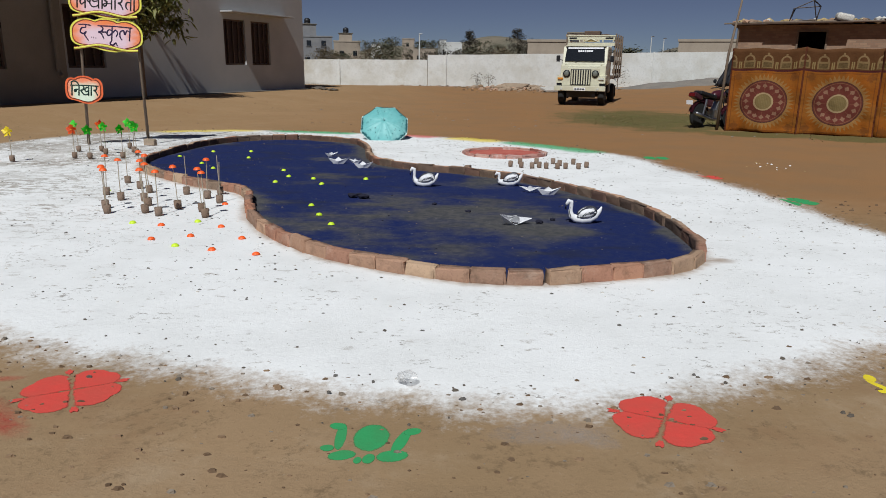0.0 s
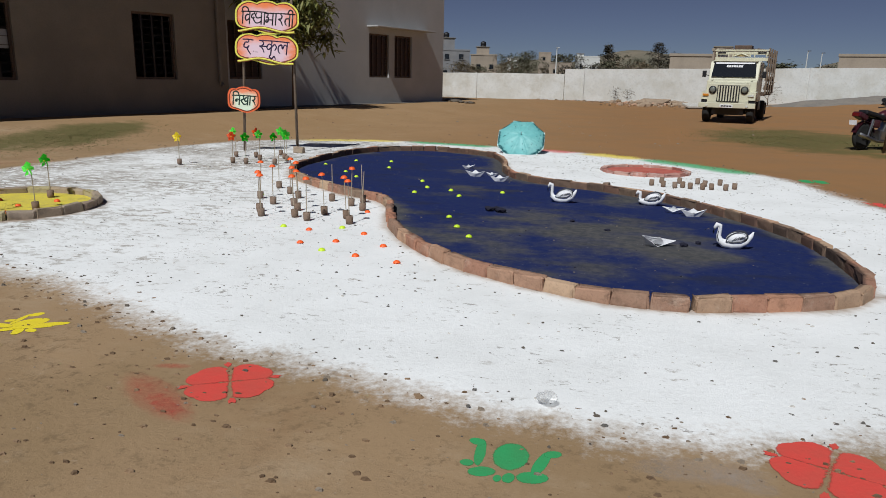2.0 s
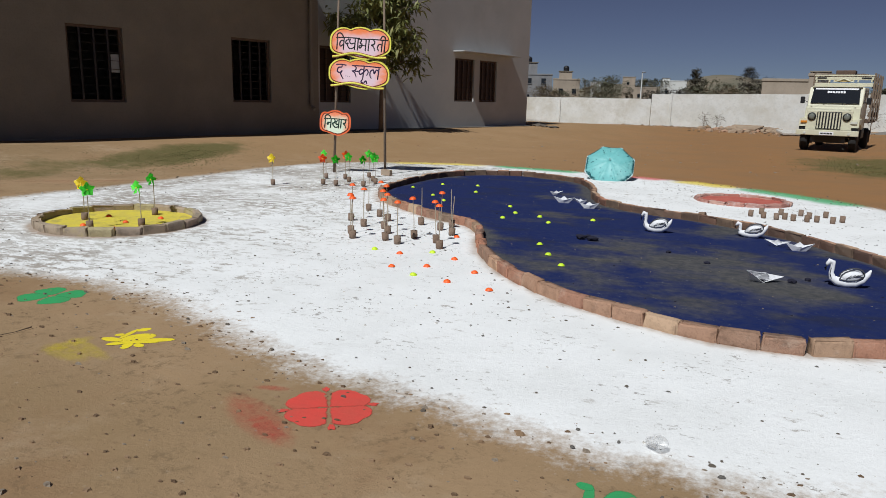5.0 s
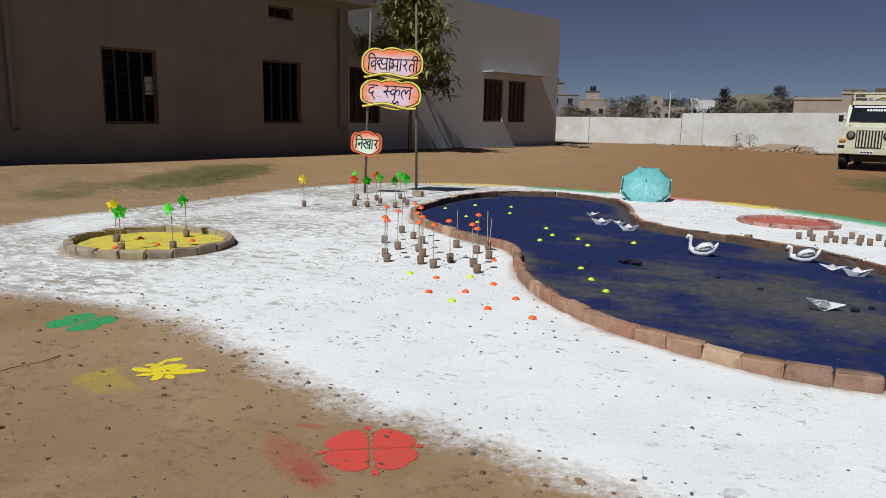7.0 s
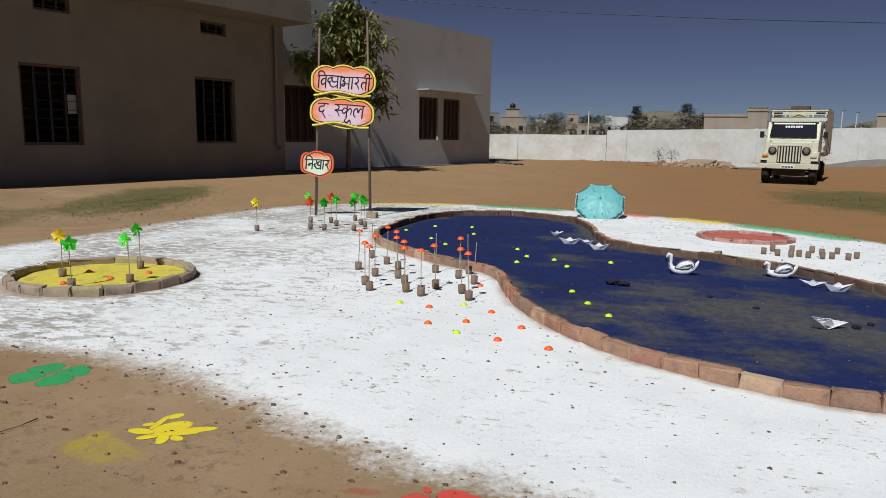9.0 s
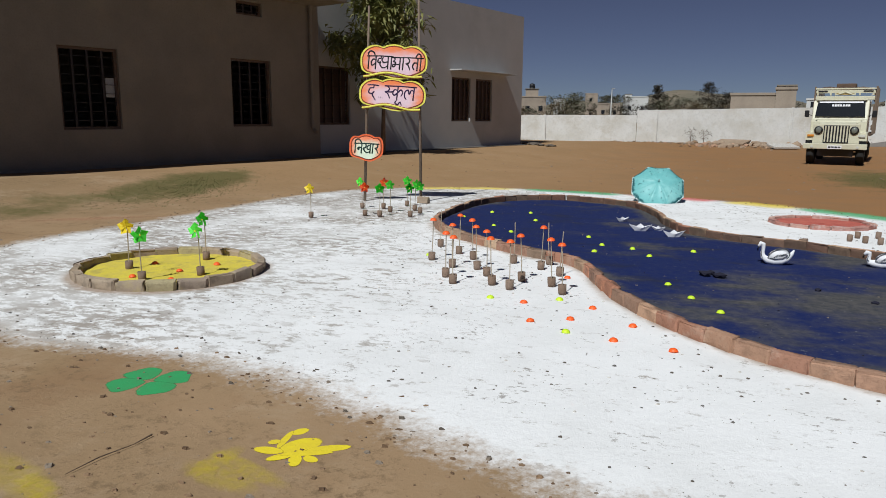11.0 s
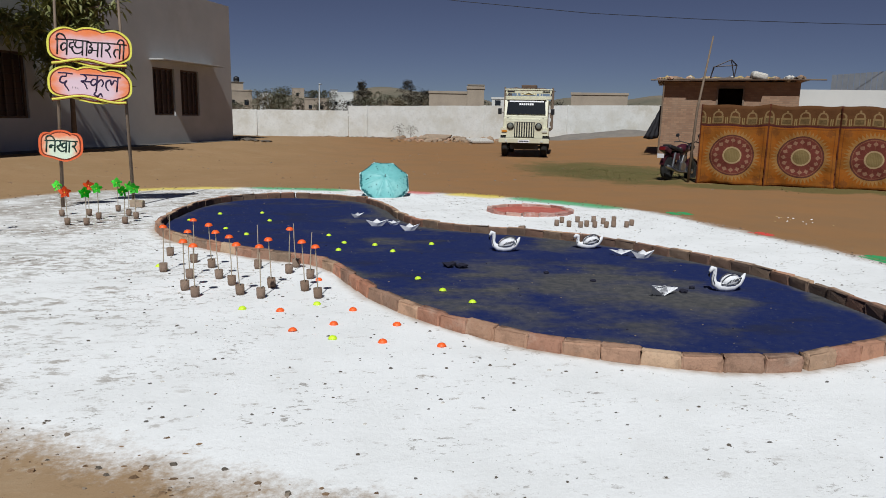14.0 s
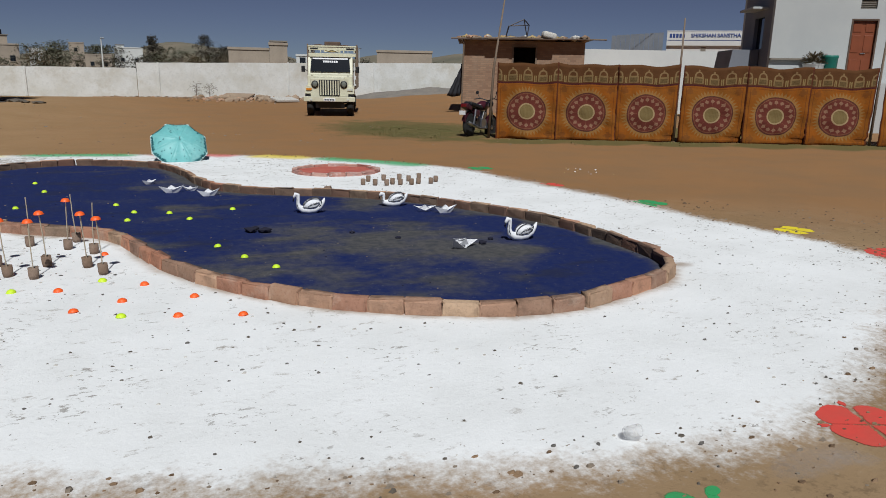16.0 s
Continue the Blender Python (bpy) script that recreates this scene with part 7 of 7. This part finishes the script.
for i in range(5):
    part("vent_slat", boxes(((0.5, 0.12, 0.025), (2.9, 0.1, 3.94 + 0.055 * i), Matrix.Rotation(0.5, 4, "X"))), CONCRETE_DARK, house)
part("side_window", boxes(((0.04, 1.08, 1.07), (0.14, 1.56, 3.185))), GLASS_DARK, house, "dark side window")
part("sunshade", boxes(((0.5, 1.6, 0.07), (-0.25, 1.55, 3.98), None, 0.01)), HOUSE_PAINT, house)
part("terrace", boxes(((9.0, 1.4, 1.55), (4.5, -0.7, 0.775))), HOUSE_PAINT, house, "raised terrace in front of the door")
bm = bmesh.new()
slab(bm, [(-1.25, 0.0), (-0.02, 0.0), (-0.02, 2.62), (-0.9, 2.62)], 1.2, 3.3, pose(0, 0, 0, 90, 0, 0) @ Matrix.Diagonal((1, 1, -1, 1)))
part("side_block", bm, SHADE_GREY, house, "low slate grey block against the side wall")
part("ledge", boxes(((1.3, 0.12, 0.07), (0.65, -0.06, 2.28), None, 0.01)), CONCRETE_DARK, house)
GREEN_TUB = plain("teal_plastic_tub", (0.015, 0.16, 0.12), 0.45)
bm = lathe(bmesh.new(), [(0.0, 0.0), (0.2, 0.0), (0.24, 0.06), (0.25, 0.75), (0.27, 0.78), (0.27, 0.85), (0.23, 0.85), (0.22, 0.1), (0.0, 0.08)], 20)
tub = new("water_drum", finish("water_drum", bm, GREEN_TUB, True))
tub.matrix_world = house.matrix_world @ pose(1.72, -0.5, 1.55)
tagged(tub, "teal plastic water drum standing on the terrace", "drum")
bm = lathe(bmesh.new(), [(0.0, 0.0), (0.2, 0.0), (0.3, 0.35), (0.33, 0.55), (0.36, 0.58), (0.3, 0.58), (0.0, 0.5)], 20)
pot = thing("potted_plant", house.matrix_world @ pose(1.25, -0.5, 1.55), "pale plant pot with a spreading dry brown-green plant on the terrace", "potted plant")
part("pot", bm, WHITEWASH, pot, "", True)
rnd = random.Random(4)
verts, faces = [], []
for i in range(260):
    a, e = rnd.uniform(0, 6.3), rnd.uniform(0.0, 1.1)
    d = Vector((math.cos(a) * math.cos(e), math.sin(a) * math.cos(e), math.sin(e)))
    c = Vector((0, 0, 0.6)) + d * rnd.uniform(0.05, 0.32)
    s = d.cross(Vector((0, 0, 1))).normalized() * 0.025
    verts += [c, c + d * 0.09 + s, c + d * 0.2 + Vector((0, 0, -0.04)), c + d * 0.09 - s]
    faces.append(tuple(range(4 * i, 4 * i + 4)))
me = bpy.data.meshes.new("leaves")
me.from_pydata([tuple(v) for v in verts], [], faces)
me.materials.append(DRY_LEAF)
ob = new("leaves", me)
ob.parent = pot

# white wall right of the hut, shed and lettered parapet behind it
def straight_wall(name, a, b, z0, z1, mat, label, thick=0.23):
    a, b = Vector(a), Vector(b)
    L = (b - a).length
    bm = boxes(((L, thick, z1 - z0), (L / 2, thick / 2, (z0 + z1) / 2)))
    ob = new(name, finish(name, bm, mat))
    ob.matrix_world = pose(a.x, a.y, 0, 0, 0, math.degrees(math.atan2(b.y - a.y, b.x - a.x)))
    return tagged(ob, label, "wall", kind="structure")


straight_wall("wall_east", (16.2, 29.4), (27.0, 25.4), -0.3, 2.85, WHITE_PAINT, "plain white boundary wall beside the brick hut")
SHEET = surface("ribbed_grey_sheet", (0.22, 0.24, 0.27), (0.18, 0.2, 0.23), 1.5, 0.5, 0.3, 0.1)
shed = thing("metal_shed", pose(27.2, 41.4, 0, 0, 0, -38), "long shed clad in ribbed grey metal sheets", "shed")
part("cladding", boxes(*[((0.28, 0.12 + 0.05 * (i % 2), 4.35 + 0.02 * i), (0.3 * i + 0.15, 0.1, 2.18 + 0.01 * i)) for i in range(11)]), SHEET, shed)
school_b = thing("lettered_building", pose(30.1, 39.4, 0, 0, 0, -42), "white building with blue capital lettering along its parapet", "building")
part("wall", boxes(((8.0, 3.0, 3.75), (4.0, 1.6, 1.875))), WHITE_PAINT, school_b)
part("parapet", boxes(((8.0, 0.2, 0.95), (4.0, 0.05, 4.22), None, 0.01)), WHITE_PAINT, school_b, "white parapet with blue lettering")
for x in (2.3, 4.6):
    part("window", boxes(((0.3, 0.03, 0.7), (x, 0.09, 3.3))), CONCRETE_DARK, school_b)
INK_BLUE = plain("blue_sign_paint", (0.03, 0.06, 0.22), 0.7)
text_part("lettering", "SHIKSHAN SANSTHA", 0.32, (2.98, -0.055, 4.36, 90, 0, 0), INK_BLUE, school_b, 0.014, 0.0)
for z in (4.08, 4.66):
    part("painted_line", boxes(((7.9, 0.008, 0.035), (4.0, -0.055, z))), INK_BLUE, school_b, "thin blue painted line")
for i in range(5):
    part("letter_bar", boxes(((0.15, 0.012, 0.25), (0.24 + 0.2 * i, -0.056, 4.36))), INK_BLUE, school_b)


# ---- rubble, heap and brush by the far wall ----
def along_wall():
    x = rnd.uniform(-4.0, 8.0)
    y = 43.8 - abs(rnd.gauss(0, 2.2)) - 0.2
    return x, y, float(rise(x, y)) + rnd.uniform(-0.02, 0.03)


scatter("rubble_crumbs", 1500, along_wall, (0.03, 0.11), [PEBBLE_BROWN, MUD_BRICK, PEBBLE_UMBER, PEBBLE_BROWN, PEBBLE_GREY], "brown crumbs of brick and earth strewn along the foot of the wall")

RUBBLE_TAN = surface("earthy_rubble", (0.36, 0.27, 0.19), (0.28, 0.2, 0.14), 4.0, 0.95, 0, 0.5)
rnd = random.Random(31)
for i in range(110):
    x, y = rnd.gauss(3.8, 2.0), rnd.uniform(38.5, 43.6)
    bm = bmesh.new()
    rough_stone(bm, 0.07 + 0.27 * rnd.random() ** 1.8, (0, 0, 0), rnd, 0.6)
    ob = new("rubble_stone", finish("rubble_stone", bm, rnd.choice([MUD_BRICK, RUBBLE_TAN, PEBBLE_BROWN, RUBBLE_TAN, RUBBLE_TAN])))
    ob.matrix_world = pose(x, y, float(rise(x, y)) + 0.02)
    tagged(ob, "broken stone in a heap of rubble by the wall", "stone", "rubble by the boundary wall")
for x, y, r, s in ((5.0, 38.6, 20, 1.0), (3.1, 42.6, -30, 1.3), (4.4, 41.8, 70, 0.8)):
    ob = new("broken_slab", finish("broken_slab", box(bmesh.new(), (1.3 * s, 0.8 * s, 0.1), (0, 0, 0.12), Matrix.Rotation(0.18, 4, "X"), 0.02), PEBBLE_PALE if s == 1.0 else RUBBLE_TAN))
    ob.matrix_world = pose(x, y, float(rise(x, y)) + 0.03, 0, 0, r)
    tagged(ob, "pale broken concrete slab lying on rubble", "slab", "broken slabs by the wall")
mound_x, mound_y = np.meshgrid(np.linspace(8.5, 21, 46), np.linspace(38.4, 44.1, 24))
hh = 0.34 * np.exp(-((mound_x - 14.5) / 3.0) ** 2 - ((mound_y - 42.4) / 1.5) ** 2) + 0.2 * np.exp(-((mound_x - 10.8) / 1.5) ** 2 - ((mound_y - 42) / 1.3) ** 2)
hh = hh * (1 + 0.25 * np.array([noise.noise((a * 1.3, b * 1.3, 4)) for a, b in zip(mound_x.ravel(), mound_y.ravel())]).reshape(hh.shape))
GRAVEL = surface("grey_gravel", (0.17, 0.155, 0.14), (0.23, 0.2, 0.17), 1.2, 0.95, 0, 1.0, (0.2, 0.18, 0.16), 0.5, 0, 8)
tagged(new("gravel_heap", sheet("gravel_heap", mound_x, mound_y, rise(mound_x, mound_y) + hh - 0.06, GRAVEL)), "low heap of grey gravel against the wall", "gravel", kind="stuff")
for x, y, h, s in ((9.2, 42.6, 1.5, 3), (1.0, 43.5, 0.9, 8), (1.7, 43.4, 0.8, 9), (7.7, 43.2, 0.7, 12)):
    tree("dry_shrub", pose(x, y, float(rise(x, y))), h, h * 0.5, 0.15, 0.12, 10, 90, DRY_LEAF, "small leafless brown shrub by the boundary wall", s, kind_group="shrubs by the wall")
rnd = random.Random(77)
for x, y, r in ((-6.2, 31.6, 0.35), (-5.3, 30.2, 0.25), (-5.8, 30.9, 0.18), (-6.6, 31.9, 0.22)):
    bm = bmesh.new()
    rough_stone(bm, r, (0, 0, 0.03), rnd, 0.3)
    ob = new("dark_stone", finish("dark_stone", bm, PEBBLE_DARK))
    ob.matrix_world = pose(x, y, float(rise(x, y)))
    tagged(ob, "flat dark stone near the corner of the school", "stone", "stones at the school corner")

# ---- town beyond the wall ----
def polar(az, dist, eye):
    return eye[0] + dist * math.sin(radians(az)), eye[1] + dist * math.cos(radians(az))


EYE_A, EYE_B = (0.12, 0.06), (-1.96, 0.79)


def town_house(az0, az1, dist, top, eye, mat, floors, label, seed, extras=(), openings=True):
    x0, y0 = polar(az0, dist, eye)
    x1, y1 = polar(az1, dist, eye)
    w = math.hypot(x1 - x0, y1 - y0)
    base = thing("town_house", pose(x0, y0, 0, 0, 0, math.degrees(math.atan2(y1 - y0, x1 - x0))), label, "house", "houses of the town")
    part("wall", boxes(((w, 6.0, top - 0.3), (w / 2, 3.0, top / 2 - 0.15))), mat, base)
    part("parapet", boxes(((w + 0.2, 6.2, 0.3), (w / 2, 3.0, top - 0.15), None, 0.02)), mat, base)
    rnd = random.Random(seed)
    n = max(1, round(w / 3.2))
    for f in range(floors if openings else 0):
        z = top * (f + 0.55) / floors
        for i in range(n):
            x = w * (i + 0.5) / n + rnd.uniform(-0.3, 0.3)
            win = part("window", boxes(((0.95, 0.1, 1.1), (x, -0.02, z))), GLASS_DARK, base)
            part("sill", boxes(((1.15, 0.2, 0.08), (x, -0.08, z - 0.6))), mat, win)
    for x, ww, hh in extras:
        part("roof_room", boxes(((ww, 2.5, hh), (x, 2.0, top + hh / 2))), mat, base)
        part("roof_edge", boxes(((ww + 0.4, 2.9, 0.14), (x, 2.0, top + hh + 0.07))), CONCRETE_DARK, base)
    return base


def tank(az, dist, z, eye):
    x, y = polar(az, dist, eye)
    ob = new("water_tank", finish("water_tank", lathe(bmesh.new(), [(0.0, 0.0), (0.3, 0.0), (0.32, 0.16), (0.29, 0.19), (0.32, 0.22), (0.3, 0.5), (0.15, 0.6), (0.0, 0.64)], 18), BLACK, True))
    ob.matrix_world = pose(x, y, z) @ Matrix.Diagonal((2.1, 2.1, 2.1, 1))
    tagged(ob, "black plastic water tank on a roof", "water tank", "water tanks in the town")


TAN = surface("tan_plaster", (0.36, 0.30, 0.24), (0.30, 0.25, 0.20), 0.5, 0.9, 0, 0.2, (0.22, 0.18, 0.15), 0.5, 0, 6)
GREY_HOUSE = surface("grey_house_plaster", (0.22, 0.22, 0.23), (0.17, 0.17, 0.18), 0.5, 0.9, 0, 0.2, (0.3, 0.28, 0.25), 0.4, 0, 6)
town_house(-12.6, -10.15, 158, 6.85, EYE_A, GREY_HOUSE, 2, "dark grey plastered town house with a roof room", 1, [(1.89, 3.15, 2.31)])
town_house(-10.05, -8.0, 168, 6.23, EYE_A, TAN, 1, "tan plastered town house with a white roof room", 2, [(2.73, 2.94, 1.58)])
tank(-9.1, 172, 7.95, EYE_A)
tank(-12.0, 162, 9.3, EYE_A)
town_house(-7.15, -6.3, 294, 8.64, EYE_A, WHITE_PAINT, 1, "small white town house among trees", 3)
town_house(-4.75, -3.8, 273, 10.32, EYE_A, TAN, 2, "unfinished concrete frame house with an open top floor", 4)
town_house(-3.9, -2.2, 220, 5.70, EYE_A, TAN, 1, "low tan town house", 5)
town_house(-1.95, -0.06, 240, 8.3, EYE_A, WHITE_PAINT, 1, "bright white flat-roofed town house", 6, [(1.6, 2.2, 0.6)])
town_house(2.3, 3.7, 252, 5.28, EYE_A, TAN, 1, "low tan house with a row of dark openings", 7)
town_house(6.4, 9.4, 90, 4.45, EYE_B, TAN, 1, "long blank tan house behind the wall", 8, openings=False)
town_house(9.42, 10.75, 88, 5.0, EYE_B, TAN, 1, "tan tower-like house with a dark roof edge", 9, [(1.05, 1.7, 0.12)], openings=False)
town_house(11.4, 12.4, 125, 4.7, EYE_B, WHITE_PAINT, 2, "small white two-storey house", 10)
town_house(17.6, 21.9, 95, 4.7, EYE_B, TAN, 1, "long low tan house under the sky", 11, openings=False)
town_house(-16.5, -13.2, 178, 7.80, EYE_A, TAN, 1, "tan plastered flat-roofed town house", 12)
TWIG_LEAF = surface("dark_twig_leaf", (0.05, 0.045, 0.036), (0.075, 0.065, 0.05), 1.0, 0.9, 0, 0.0)
DULL_LEAF = surface("dusty_leaf", (0.07, 0.075, 0.045), (0.12, 0.11, 0.07), 1.0, 0.8, 0, 0.0)
for az, dist, h, r, eye, seed, kind in ((0.5, 210, 11.4, 2.5, EYE_A, 1, 2), (4.25, 240, 13.6, 3.8, EYE_A, 2, 2), (5.6, 230, 9.5, 4.5, EYE_A, 3, 2), (-7.6, 168, 6.5, 3.2, EYE_A, 4, 0), (-6.9, 180, 6.9, 4.4, EYE_A, 5, 0),
                                        (-5.6, 190, 7.7, 5.2, EYE_A, 6, 1), (-6.0, 176, 5.7, 4.8, EYE_A, 7, 1), (-2.9, 230, 8.5, 4.8, EYE_A, 8, 1), (-2.3, 240, 8.9, 4.8, EYE_A, 9, 1), (1.4, 260, 9.3, 6.4, EYE_A, 10, 1),
                                        (-3.4, 280, 10.1, 6.8, EYE_A, 11, 1), (5.2, 240, 7.7, 6.0, EYE_A, 13, 1), (13.8, 120, 4.2, 2.6, EYE_B, 14, 1), (-0.6, 300, 9.3, 6.8, EYE_A, 15, 1), (2.7, 300, 9.5, 7.2, EYE_A, 16, 1)):
    x, y = polar(az, dist, eye)
    tree("town_tree", pose(x, y, 0), h, r, h * (0.16 if kind == 2 else 0.25), (0.5, 0.7, 0.6)[kind], (16, 16, 40)[kind], (420, 900, 2600)[kind], TWIG_LEAF if kind == 2 else DULL_LEAF, "dark feathery tree rising over the houses" if kind == 2 else "dusty grey-green tree among the houses" if kind else "thin half-bare brown tree among the houses", seed + 50, kind_group="trees of the town")
rnd = random.Random(6)
for i in range(84):
    az, d = rnd.uniform(-12, 22), rnd.uniform(120, 260)
    x, y = polar(az, d, EYE_A)
    h = d * rnd.uniform(0.008, 0.024) + 1.3
    tree("scrub_bush", pose(x, y, 0), h, h * 0.7, h * 0.1, 0.55, 14, 480, rnd.choice([DULL_LEAF, TWIG_LEAF, DRY_LEAF]), "dusty brown-green scrub bush among the houses", 200 + i, kind_group="scrub in the town")
# low scrub and a far ridge
rx, ry = np.meshgrid(np.linspace(-30, 34, 160), np.linspace(0, 1, 7))
dist = 330 + 120 * ry
prof = 12.0 + 2.6 * np.sin(rx * 0.31 + 1) + 1.8 * np.sin(rx * 0.83) + 2.2 * np.exp(-((rx - 6) / 4) ** 2) * 2
rz = prof * np.sin(np.clip(ry * 1.25, 0, 1) * math.pi / 2) - 1.0
RIDGE = surface("dry_scrub_hill", (0.20, 0.165, 0.12), (0.13, 0.12, 0.085), 0.05, 0.95, 0, 0.5, (0.09, 0.09, 0.065), 0.7, 0, 0.4)
tagged(new("backdrop_ridge", sheet("backdrop_ridge", dist * np.sin(np.radians(rx)), dist * np.cos(np.radians(rx)), rz, RIDGE)), "low dry hill with scrub beyond the town", "hill", kind="structure")

for az, d, top, eye in ((14.3, 120, 5.9, EYE_A), (15.2, 125, 5.8, EYE_A), (-2.25, 100, 5.3, EYE_B)):
    x, y = polar(az, d, eye)
    post = thing("lamp_post", pose(x, y, 0), "thin pale lamp post standing in the town", "lamp post", "lamp posts in the town")
    part("post", tube(bmesh.new(), [(0, 0, 0), (0, 0, top * 0.6), (0.02, 0, top)], [0.1, 0.08, 0.06], 8), WHITE_PAINT, post)
    part("lamp", boxes(((0.5, 0.18, 0.12), (0.18, 0, top + 0.04), None, 0.03)), STEEL, post)
